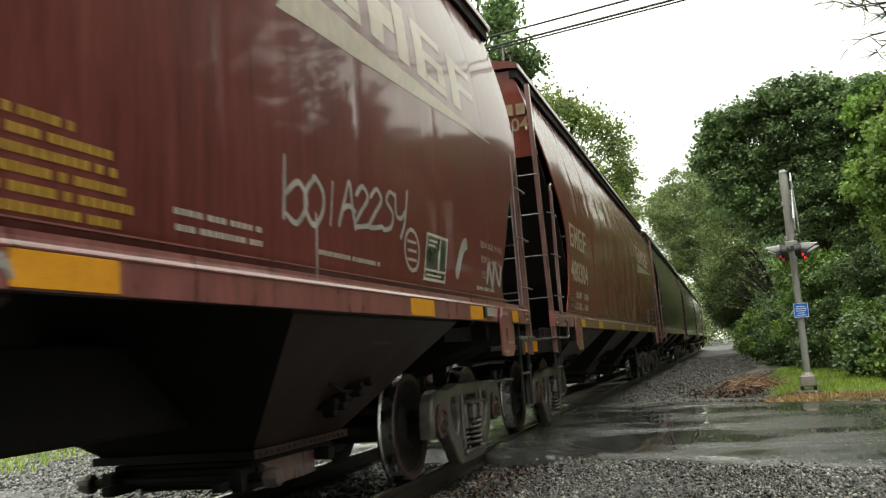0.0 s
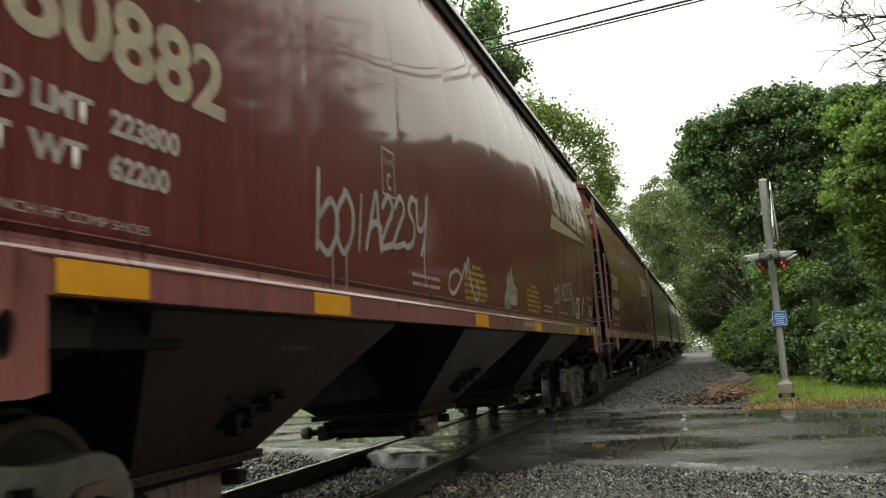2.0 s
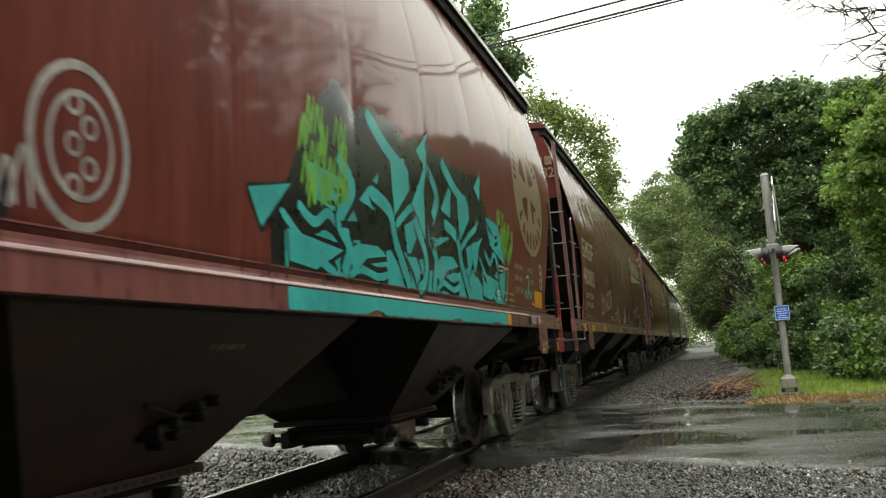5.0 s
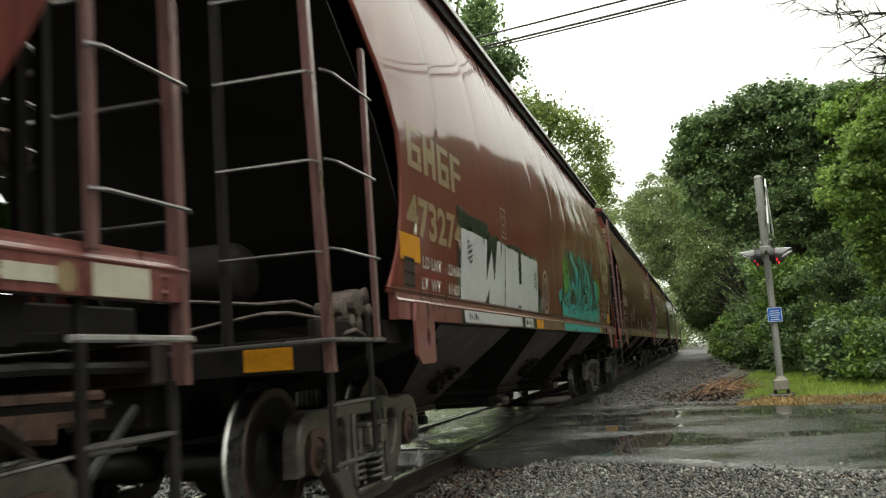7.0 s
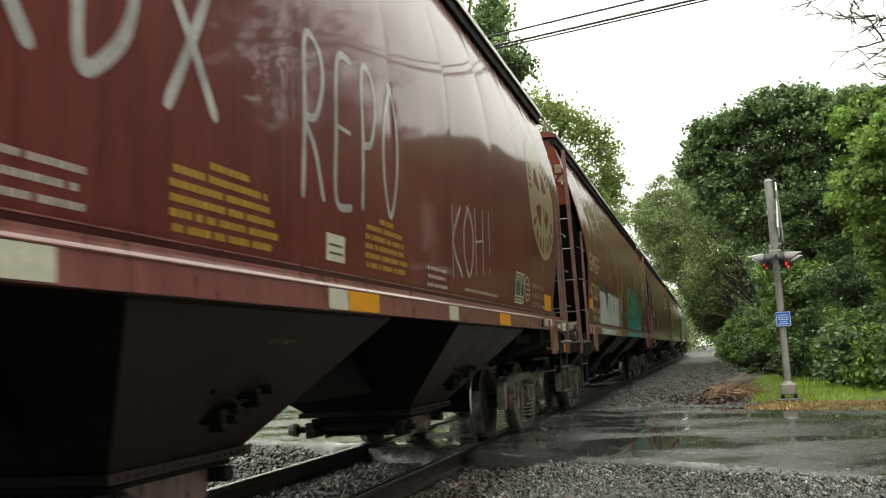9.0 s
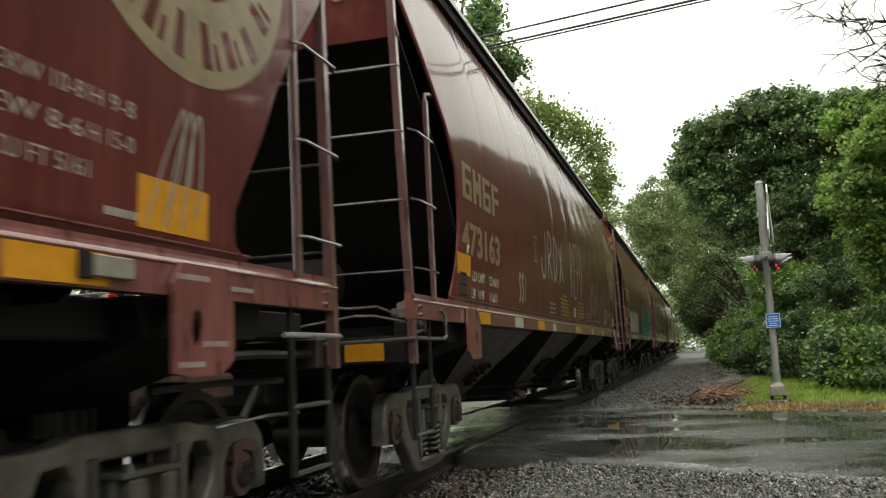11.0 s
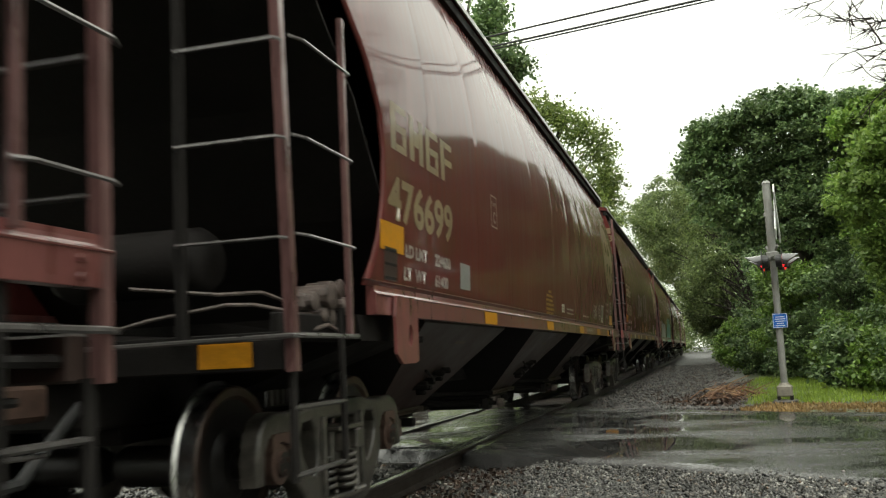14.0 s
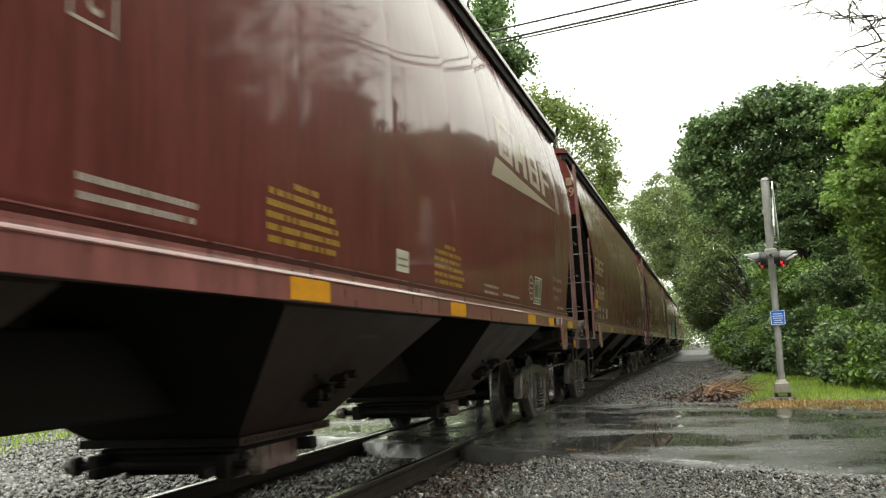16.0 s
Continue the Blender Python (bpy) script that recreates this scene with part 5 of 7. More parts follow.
def common_marks(car, tapes, panel, stamp=None):
    """What every passing car carries; tapes: where the yellow reflectors sit."""
    jack = -car["jack"]
    for yy in tapes:
        tape(car, yy, 0.50)
    bm = bmesh.new()
    box(bm, 1.06, 1.36, -LB - 0.006, -LB - 0.002, 1.01, 1.135)
    part("end_reflector", bm, M["yellow"], car)
    bm = bmesh.new()
    box(bm, 1.612, 1.634, jack - 0.92, jack - 0.70, 1.335, 1.410, 0.004)
    tag = part("id_tag", bm, M["plate"], car, "small pale plastic tag on the sill")
    bm = bmesh.new()
    box(bm, 1.609, 1.626, jack - 0.985, jack - 0.922, 1.325, 1.420, 0.003)
    part("bracket", bm, M["under"], tag)
    stencil_box(car, *panel)
    if stamp:
        bm = bmesh.new()
        disc(bm, stamp, 1.74, 0.16, 0.15, 0.005, 24, 0, 2 * math.pi, 0.82)
        for k in (-0.06, 0.0, 0.06):
            flat(bm, stamp - 0.09, stamp + 0.09, 1.725 + k, 1.745 + k, 0.005)
        part("round_stamp", bm, M["white"], car, "small round white stencil")
    if car["label"].startswith(("red-brown", "wet", "brown covered")):
        words(car, "2 INCH HF COMP SHOES", -15.98, 1.545, 0.034, "white", 0.84)
    bars(car, -1.30, 1.34, [(0, 0.32)], "white", 0.02, sill=True)
    bars(car, -2.05, 1.56, [(0, 0.62)], "white", 0.030)
    for y, z, w in ((jack - 0.43, 1.36, 0.24), (jack - 0.25, 1.10, 0.20), (jack - 0.43, 1.02, 0.22)):
        bm = bmesh.new()
        for k in range(int(w / 0.04)):
            box(bm, 1.640, 1.6415, y + k * 0.04, y + k * 0.04 + 0.028, z, z + 0.022)
        part("plate_stencil", bm, M["white"], car, "tiny stencilled marks on the jacking plate")
    weld_tag(car, -16.13, 1.635)


def lines(car, y, w, n, z=1.628):
    bars(car, y, z, [(0.01 * (k % 2), w - 0.02 * (k % 2)) for k in range(n)], "white", 0.026, 0.062)


def dress(cars):
    a, b_, c, d, e, f = cars
    # the car ahead, already past
    numbers(a, "480304", False)
    common_marks(a, (-15.42, -13.4, -9.96, -7.04, -3.55, -2.1), (-3.46, 0.50), -3.68)
    swoosh(a)
    dims(a, -1.85, 0.50)
    # first passing car
    numbers(b_, "480882", False, ("223800", "62200"), -16.10, 2.58, 2.12, (0.10, 0.72))
    common_marks(b_, (-16.59, -15.42, -13.45, -9.96, -7.04, -3.55, -2.1, -0.85), (-3.46, 0.50), -3.68)
    swoosh(b_)
    plate_mark(b_, -12.41, 2.28)
    scrawl(b_, "dOlAzzsy", -13.66, 1.62, 2.02, 0.36, 0.044, lean=0.12, label="looping white spray-painted tag", drips=2, wide=1.30, rise=0.125)
    scrawl(b_, "dOlAzzsy", -5.58, 1.70, 1.75, 0.25, 0.030, lean=0.12, label="small looping white tag", drips=1, wide=1.30, rise=0.085)
    lines(b_, -11.95, 0.72, 2)
    lines(b_, -6.44, 0.70, 2)
    lines(b_, -5.15, 0.86, 1, 1.585)
    warning(b_, -10.48, 1.82, 0.88)
    warning(b_, -7.59, 1.82, 0.90)
    bm = bmesh.new()
    stroke(bm, [(-11.58, 2.26), (-11.62, 2.0), (-11.66, 1.75), (-11.63, 1.60)], 0.022, 0.0085)
    part("paint_run", bm, M["spray"], b_, "run of white spray paint")
    bm = bmesh.new()
    for k, poly in enumerate(([(-8.83, 1.60), (-8.77, 1.69), (-8.65, 1.75), (-8.57, 1.70), (-8.57, 1.56), (-8.66, 1.53), (-8.78, 1.53)], [(-8.68, 1.72), (-8.70, 1.79), (-8.61, 1.88), (-8.57, 1.83), (-8.55, 1.70)],
                              [(-8.58, 1.62), (-8.55, 1.84), (-8.47, 1.93), (-8.40, 1.85), (-8.33, 1.77), (-8.36, 1.68)], [(-8.40, 1.70), (-8.30, 1.74), (-8.21, 1.70), (-8.23, 1.60), (-8.36, 1.62)])):
        shape(bm, poly, 0.006 + 0.0006 * k)
    flame = part("graffiti", bm, M["thin_spray"], b_, "white spray-painted flame")
    bm = bmesh.new()
    for k, (pts, w) in enumerate((([(-8.66, 1.52), (-8.80, 1.52), (-8.85, 1.58), (-8.78, 1.69), (-8.66, 1.75), (-8.72, 1.80), (-8.61, 1.90), (-8.57, 1.84)], 0.024), ([(-8.70, 1.80), (-8.63, 1.79), (-8.58, 1.86)], 0.03),
                                  ([(-8.60, 1.54), (-8.58, 1.68), (-8.56, 1.82), (-8.49, 1.90), (-8.48, 1.98)], 0.030), ([(-8.48, 1.99), (-8.45, 1.90), (-8.40, 1.84), (-8.34, 1.77)], 0.024),
                                  ([(-8.40, 1.74), (-8.32, 1.76), (-8.22, 1.73), (-8.20, 1.65), (-8.25, 1.58)], 0.030), ([(-8.80, 1.60), (-8.74, 1.66), (-8.66, 1.66), (-8.62, 1.58)], 0.05))):
        stroke(bm, pts, w, 0.0086 + 0.0005 * k)
    part("outline", bm, M["spray"], flame)
    bm = bmesh.new()
    shape(bm, [(-8.56, 1.57), (-8.56, 1.66), (-8.25, 1.68), (-8.28, 1.56)], 0.0120)
    part("paper", bm, M["letter"], flame, "pale square patch over the flame")
    bm = bmesh.new()
    stroke(bm, [(-8.57, 1.58), (-8.58, 1.54), (-8.57, 1.505)], 0.035, 0.0125, False)
    part("paint_run", bm, M["spray"], flame)
    bm = bmesh.new()
    stroke(bm, [(-10.55, 1.70), (-10.72, 1.76), (-10.93, 1.71), (-10.99, 1.61), (-10.86, 1.56), (-10.66, 1.65), (-10.50, 1.78), (-10.44, 1.84), (-10.42, 1.74), (-10.34, 1.90), (-10.28, 1.72), (-10.16, 1.58), (-10.05, 1.54), (-9.98, 1.62), (-10.04, 1.72)], 0.038, 0.007)
    stroke(bm, [(-10.20, 1.86), (-10.19, 1.80)], 0.03, 0.0078, False)
    part("graffiti", bm, M["spray"], b_, "white spray-painted loops")
    dims(b_, -1.85, 0.50)
    bm = bmesh.new()
    stroke(bm, [(-2.65, 1.62), (-2.45, 1.86), (-2.3, 1.92)], 0.10, 0.0075)
    stroke(bm, [(-1.7, 1.62), (-1.6, 1.80), (-1.5, 1.62), (-1.4, 1.82), (-1.25, 1.64), (-1.15, 1.82)], 0.06, 0.0080)
    part("graffiti", bm, M["spray"], b_, "white spray-painted marks")
    sill_scrawl(b_, -7.92, 0.62, 0.024)
    # second passing car: round emblem, roller letters, teal piece
    numbers(c, "473274", True, None, -16.08, 2.42, 1.93)
    common_marks(c, (-13.17, -10.8, -6.18, -3.62), (-3.93, 0.50))
    emblem(c, -1.85, 2.94, 0.90, 0.79)
    plate_mark(c, -12.76, 2.40)
    dims(c, -2.97, 0.76)
    placard(c)
    roller_letters(c)
    teal_piece(c)
    bm = bmesh.new()
    for k, (yy, zz) in enumerate(((-1.38, 2.02), (-1.33, 1.93), (-1.40, 1.84))):
        disc(bm, yy, zz, 0.09, 0.075, 0.006 + 0.0006 * k, 14, 0, 2 * math.pi, 0.6)
    part("graffiti", bm, M["spray"], c, "faded grey tag")
    bm = bmesh.new()
    stroke(bm, [(-2.35, 1.86), (-2.2, 1.88), (-2.25, 1.72)], 0.03, 0.006)
    stroke(bm, [(-2.45, 1.62), (-2.38, 1.72), (-2.3, 1.62), (-2.22, 1.72), (-2.1, 1.64), (-2.0, 1.72)], 0.03, 0.0066)
    part("graffiti", bm, M["teal"], c, "small teal tag")
    lines(c, -3.32, 0.26, 3, 1.62)
    # third passing car: hand-sprayed words
    numbers(d, "473163", True, None, -16.08, 2.42, 1.93)
    common_marks(d, (-15.4, -12.15, -8.2, -4.30), (-3.72, 0.48), -2.98)
    emblem(d, -1.72, 2.97, 0.90, 0.79)
    plate_mark(d, -12.33, 2.33)
    dims(d, -2.65, 0.49, 1.77, 0.11)
    placard(d)
    scrawl(d, "JRDX", -11.95, 2.02, 2.12, 0.64, 0.062, lean=0.06, label="white sprayed word")
    scrawl(d, "REPO", -9.08, 1.86, 1.62, 0.88, 0.045, lean=0.06, label="white sprayed word", rise=0.06)
    scrawl(d, "KOH!", -6.24, 1.64, 1.55, 0.60, 0.036, label="thin white sprayed word", wide=1.05, rise=0.10)
    scrawl(d, "ssl", -13.54, 1.62, 0.48, 0.30, 0.06, label="white sprayed squiggle")
    warning(d, -10.22, 1.84, 0.92)
    warning(d, -8.13, 1.87, 0.80)
    lines(d, -11.24, 0.52, 3, 1.675)
    lines(d, -6.86, 0.52, 3, 1.668)
    lines(d, -5.78, 1.3, 1, 1.567)
    patch(d, -8.72, 1.57, 0.26, 0.15, "cream")
    for yy, w in ((-13.66, 0.5), (-11.02, 0.30), (-8.60, 0.27), (-6.22, 0.28)):
        tape(d, yy, w, "cream")
    tape(d, -0.405, 0.33, "cream", 1.300, 1.412)
    tape(d, -0.87, 0.24, "cream", 1.330, 1.385)
    bm = bmesh.new()
    disc(bm, -0.70, 1.355, 0.05, 0.052, 0.005, 16)
    for v in bm.verts:
        v.co.x = 1.6095
    part("round_sticker", bm, M["tan"], d, "round tan sticker on the sill")
    brake_stand(d)
    # fourth passing car
    numbers(e, "476699", True, ("224600", "61400"), -16.10, 2.42, 1.95)
    common_marks(e, (-13.3, -9.83, -6.63, -4.16, -2.3), (-3.56, 0.41), -3.77)
    emblem(e, -1.52, 2.97, 0.90, 0.79)
    plate_mark(e, -13.0, 2.42)
    dims(e, -2.60, 0.45)
    placard(e)
    warning(e, -10.0, 1.80, 0.62)
    patch(e, -8.66, 1.58, 0.26, 0.12, "cream")
    lines(e, -6.26, 0.75, 1, 1.587)
    bm = bmesh.new()
    flat(bm, -14.35, -14.02, 1.58, 1.80, 0.006)
    part("paint_patch", bm, M["galv"], e, "grey patch of overpainted lettering")
    bm = bmesh.new()
    for k in range(5):
        stroke(bm, [(-4.75 + k * 0.10, 1.58), (-4.7 + k * 0.1, 1.85), (-4.65 + k * 0.1, 1.60)], 0.018, 0.006 + k * 0.0005)
    part("graffiti", bm, M["plate"], e, "thin pale tag")
    sill_scrawl(e, -5.98, 0.86, 0.014)
    tape(e, -6.18, 0.38, "sill_red")
    tape(e, -3.80, 0.16, "sill_red")
    lines(e, -8.16, 0.70, 2, 1.632)
    bm = bmesh.new()
    for k in range(3):
        stroke(bm, [(-1.80 + k * 0.12, 1.55), (-1.70 + k * 0.10, 1.80 + 0.05 * k), (-1.55 + k * 0.06, 2.05), (-1.58 + k * 0.08, 1.80), (-1.66 + k * 0.1, 1.62)], 0.016, 0.006 + 0.0006 * k)
    part("graffiti", bm, M["plate"], e, "thin pale loops of an old tag")
    # fifth passing car
    numbers(f, "480515", False, None, -16.10, 2.58, 2.12, (0.10, 0.72))
    common_marks(f, (-13.4, -10.53, -7.55, -4.17, -2.69, -0.9), (-3.93, 0.50), -4.07)
    swoosh(f, -6.08)
    plate_mark(f, -12.3, 2.32)
    dims(f, -2.38, 0.50)
    warning(f, -11.0, 1.86, 0.92)
    warning(f, -8.19, 1.84, 0.90)
    patch(f, -9.1, 1.57, 0.27, 0.15, "cream")
    lines(f, -12.36, 0.74, 2)
    lines(f, -6.53, 0.62, 2, 1.618)
    lines(f, -5.69, 0.86, 1, 1.568)


def sill_scrawl(car, y, w, thick):
    """White spray marks on the sill."""
    bm = bmesh.new()
    n = int(w / 0.075)
    for k in range(n):
        y0 = y + k * w / n
        for j, (a, c) in enumerate((((0.0, 1.325), (0.06, 1.405)), ((0.05, 1.40), (0.10, 1.33)), ((0.01, 1.36), (0.09, 1.372)))):
            if (k + j) % 4 == 3:
                continue
            dz, dy = c[1] - a[1], c[0] - a[0]
            L = math.hypot(dy, dz)
            ny, nz = -dz / L * thick / 2, dy / L * thick / 2
            bm.faces.new([bm.verts.new((1.6105 + 0.0004 * j + 0.00003 * k, y0 + p + q * ny, r + q * nz)) for p, r, q in ((a[0], a[1], -1), (c[0], c[1], -1), (c[0], c[1], 1), (a[0], a[1], 1))])
    part("sill_scrawl", bm, M["spray"], car, "white spray marks on the sill")["kind"] = "stuff"


def patch(car, y, z, w, h, mat):
    bm = bmesh.new()
    flat(bm, y, y + w, z, z + h, 0.006)
    p_ = part("data_plate", bm, M[mat], car, "small cream data plate")
    bm = bmesh.new()
    for k in (0.25, 0.55):
        flat(bm, y + 0.03, y + w - 0.03, z + h * k, z + h * k + 0.014, 0.009, nz=1)
    part("plate_line", bm, M["iron"], p_)


def placard(car):
    part("yellow_square", flat(bmesh.new(), -16.33, -15.86, 1.72, 1.91, 0.006), M["yellow"], car, "plain yellow-orange tape square")
    part("yellow_square", flat(bmesh.new(), -1.86, -1.36, 1.54, 1.74, 0.006), M["yellow"], car, "plain yellow-orange tape square")


def shape(bm, poly, off, sub_=4):
    """A flat patch with a straight-sided outline, laid on the side of the car."""
    cy, cz = sum(p[0] for p in poly) / len(poly), sum(p[1] for p in poly) / len(poly)
    n = len(poly)
    mid = bm.verts.new(skin(cy, cz, off))
    ring = []
    for i in range(n):
        for j in range(sub_):
            t = j / sub_
            ring.append(bm.verts.new(skin(poly[i][0] * (1 - t) + poly[(i + 1) % n][0] * t, poly[i][1] * (1 - t) + poly[(i + 1) % n][1] * t, off)))
    for i in range(len(ring)):
        bm.faces.new((mid, ring[i], ring[(i + 1) % len(ring)]))


def roller_letters(car):
    """Tall white roller-painted letters cut by black wedges and slots, in a black outline, down over the sill."""
    bm = bmesh.new()
    rows = []
    for k in range(45):
        y = -14.80 + 4.35 * k / 44
        top = 2.30 + 0.05 * noise.noise((y * 2.0, 0, 0)) - 0.10 * (k > 12) - 0.6 * max(0, k - 40) / 4
        rows.append([bm.verts.new(skin(y + 0.10 * (z - 1.5), z, 0.005)) for z in [1.505 + (top - 1.505) * j / 6 for j in range(7)]])
    for p_, q_ in zip(rows, rows[1:]):
        for j in range(6):
            bm.faces.new((p_[j], p_[j + 1], q_[j + 1], q_[j]))
    flat(bm, -14.75, -10.65, 1.306, 1.416, 0.0035, True, nz=1)
    back = part("graffiti", bm, M["black"], car, "black outline of a roller-painted piece")
    bm = bmesh.new()
    for k in range(39):
        y0, y1 = -14.70 + 0.1 * k, -14.60 + 0.1 * k
        t0, t1 = [2.16 + 0.015 * noise.noise((y * 9, 0, 0)) - (0.02 if y < -13.4 else -0.02 if y < -12.8 else 0) for y in (y0, y1)]
        q = [[bm.verts.new(skin(y + 0.16 * (z - 1.5), z, 0.0065)) for z in [1.503 + (t - 1.503) * j / 6 for j in range(7)]] for y, t in ((y0, t0), (y1, t1))]
        for j in range(6):
            bm.faces.new((q[0][j], q[0][j + 1], q[1][j + 1], q[1][j]))
    white = part("white_letter", bm, M["roller"], back, "white roller-painted letters")
    bm = bmesh.new()
    flat(bm, -14.66, -12.02, 1.309, 1.414, 0.0055, True, nz=1)
    flat(bm, -11.82, -11.30, 1.309, 1.414, 0.0055, True, nz=1)
    part("sill_letter", bm, M["roller"], back, "white roller paint on the sill")
    cuts = [[(-13.58, 2.20), (-13.34, 2.20), (-13.40, 2.06), (-13.68, 1.74)], [(-13.34, 2.22), (-13.10, 2.22), (-13.33, 1.74), (-13.40, 2.05)],
            [(-13.78, 1.506), (-13.60, 1.506), (-13.56, 1.66)], [(-12.74, 2.20), (-12.71, 2.20), (-12.82, 1.506), (-12.86, 1.506)], [(-11.98, 2.22), (-11.80, 2.22), (-11.86, 1.80), (-12.02, 1.80)],
            [(-12.12, 1.52), (-11.92, 1.52), (-11.92, 1.55), (-12.12, 1.55)]]
    for k, poly in enumerate(cuts):
        bm = bmesh.new()
        shape(bm, poly, 0.009, 5)
        part("black_cut", bm, M["black"], back)
    bm = bmesh.new()
    rnd = random.Random(5)
    for y0, z0, n in ((-14.42, 2.02, 4), (-11.02, 2.0, 5)):
        for k in range(n):
            z = z0 - k * 0.05
            stroke(bm, [(y0, z), (y0 + 0.07, z + 0.03), (y0 + 0.12, z - 0.02), (y0 + 0.20, z + rnd.uniform(-0.02, 0.03))], 0.018, 0.010 + 0.0004 * k)
    part("small_tag", bm, M["black"], white, "small black marker tags")
    bm = bmesh.new()
    for y0 in (-14.50, -11.74):
        for k in range(5):
            box(bm, 1.6118, 1.6124, y0 + k * 0.075, y0 + k * 0.075 + 0.045, 1.335 + 0.01 * (k % 2), 1.395 - 0.015 * (k % 3))
    part("small_tag", bm, M["black"], white, "small black marker tags on the sill")
    bm = bmesh.new()
    for r in (0.26, 0.17):
        disc(bm, -10.12, 1.80, r, r * 1.12, 0.006, 28, 0, 2 * math.pi, 0.88)
    for k in range(5):
        disc(bm, -10.16 + 0.08 * (k % 2), 1.66 + 0.07 * k, 0.045, 0.045, 0.0066, 10, 0, 2 * math.pi, 0.6)
    for k in range(4):
        stroke(bm, [(-10.66 + k * 0.07, 1.55), (-10.60 + k * 0.07, 1.60 + 0.05 * k), (-10.56 + k * 0.07, 1.56)], 0.018, 0.0072 + 0.0004 * k)
    part("graffiti", bm, M["spray"], car, "white ringed tag")


def teal_piece(car):
    """A wild-style piece: angular teal shards and arrows interlocked on black, running down over the sill."""
    bm = bmesh.new()
    rows = []
    for k in range(61):
        f = k / 60
        y = -8.75 + 5.3 * f
        top = 2.62 + 0.14 * noise.noise((y * 3.1, 3, 0)) + 0.06 * noise.noise((y * 9, 1, 0)) - 0.85 * max(0, 0.14 - f) / 0.14 - 0.95 * max(0, f - 0.80) / 0.20
        rows.append([bm.verts.new(skin(y, 1.505 + (top - 1.505) * j / 8, 0.005)) for j in range(9)])
    for p_, q_ in zip(rows, rows[1:]):
        for j in range(8):
            bm.faces.new((p_[j], p_[j + 1], q_[j + 1], q_[j]))
    back = part("graffiti", bm, M["black"], car, "large black and teal spray-painted piece")
    # interlocked letters: fat bent stems, wedges, crescents and arrow heads; each starts at its own place along the side
    stem, fill = "stem", "fill"
    first = [(fill, [(0.0, 2.12), (0.32, 2.42), (0.30, 1.80), (0.16, 2.02)], 0), (stem, [(0.05, 2.02), (0.20, 1.88), (0.31, 1.74), (0.26, 1.58), (0.10, 1.51)], 0.085),
             (fill, [(-0.16, 1.73), (0.06, 1.74), (0.16, 1.64), (0.06, 1.53), (0.0, 1.62)], 0)]
    second = [(stem, [(0.0, 2.46), (0.22, 2.26), (0.0, 1.96), (0.14, 1.76), (0.05, 1.51)], 0.10), (fill, [(-0.02, 1.92), (0.66, 2.0), (0.12, 1.86)], 0), (fill, [(0.32, 2.18), (0.68, 2.50), (0.58, 2.14)], 0),
              (fill, [(0.10, 1.72), (0.30, 1.81), (0.62, 1.83), (0.78, 1.76), (0.42, 1.70), (0.22, 1.56)], 0), (stem, [(0.14, 1.52), (0.30, 1.60), (0.62, 1.56), (0.80, 1.60)], 0.05)]
    third = [(stem, [(0.0, 2.58), (0.36, 2.42), (0.80, 2.30)], 0.11), (stem, [(0.0, 2.08), (0.36, 2.0), (0.48, 1.80), (0.76, 1.52)], 0.10), (fill, [(0.42, 2.34), (0.70, 2.42), (0.82, 2.22), (0.46, 1.98)], 0),
             (fill, [(0.66, 1.94), (1.18, 2.10), (0.72, 1.70)], 0), (stem, [(1.30, 2.70), (1.10, 2.22), (0.76, 2.06), (0.48, 1.92)], 0.06), (fill, [(1.02, 2.54), (1.34, 2.74), (1.22, 2.44)], 0)]
    fourth = [(fill, [(0.0, 2.32), (0.52, 2.30), (0.78, 1.92), (0.12, 2.06)], 0), (fill, [(-0.22, 1.78), (0.50, 1.72), (0.12, 1.53), (-0.20, 1.56)], 0), (stem, [(-0.10, 1.98), (0.10, 1.88), (0.30, 1.98), (0.46, 1.86)], 0.06),
              (stem, [(-0.30, 1.90), (0.05, 1.66), (0.40, 1.52)], 0.05), (fill, [(0.48, 1.80), (0.78, 1.84), (0.70, 1.54), (0.56, 1.60)], 0), (fill, [(-0.62, 1.98), (-0.18, 2.10), (-0.50, 1.74)], 0), (stem, [(0.02, 2.24), (0.30, 2.12), (0.52, 2.16)], 0.03)]
    bm = bmesh.new()
    for k in range(52):
        y = -8.6 + 0.098 * k
        cols = []
        for yy in (y, y + 0.098):
            top = 1.72 + 0.16 * noise.noise((yy * 1.7, 7, 0)) + 0.10 * noise.noise((yy * 5, 2, 0))
            cols.append([bm.verts.new(skin(yy, 1.507 + (top - 1.507) * j / 3, 0.0058)) for j in range(4)])
        for j in range(3):
            bm.faces.new((cols[0][j], cols[1][j], cols[1][j + 1], cols[0][j + 1]))
    bmesh.ops.remove_doubles(bm, verts=list(bm.verts), dist=0.0005)
    part("teal_fill", bm, M["teal"], back, "teal paint along the foot of the piece")
    off = 0.0066
    for y0, letter in ((-8.35, fourth), (-7.90, second), (-7.40, third), (-6.55, first), (-6.12, second), (-5.72, third), (-4.28, fourth)):
        bm = bmesh.new()
        for way, pts, width in letter:
            pts = [(y0 + a, c if y0 > -7.8 else 1.52 + (c - 1.52) * 0.72) for a, c in pts]
            stroke(bm, pts if way == stem else pts + pts[:1], width + 0.07, off, way == stem)
            off += 0.00012
        part("black_outline", bm, M["black"], back)
        bm = bmesh.new()
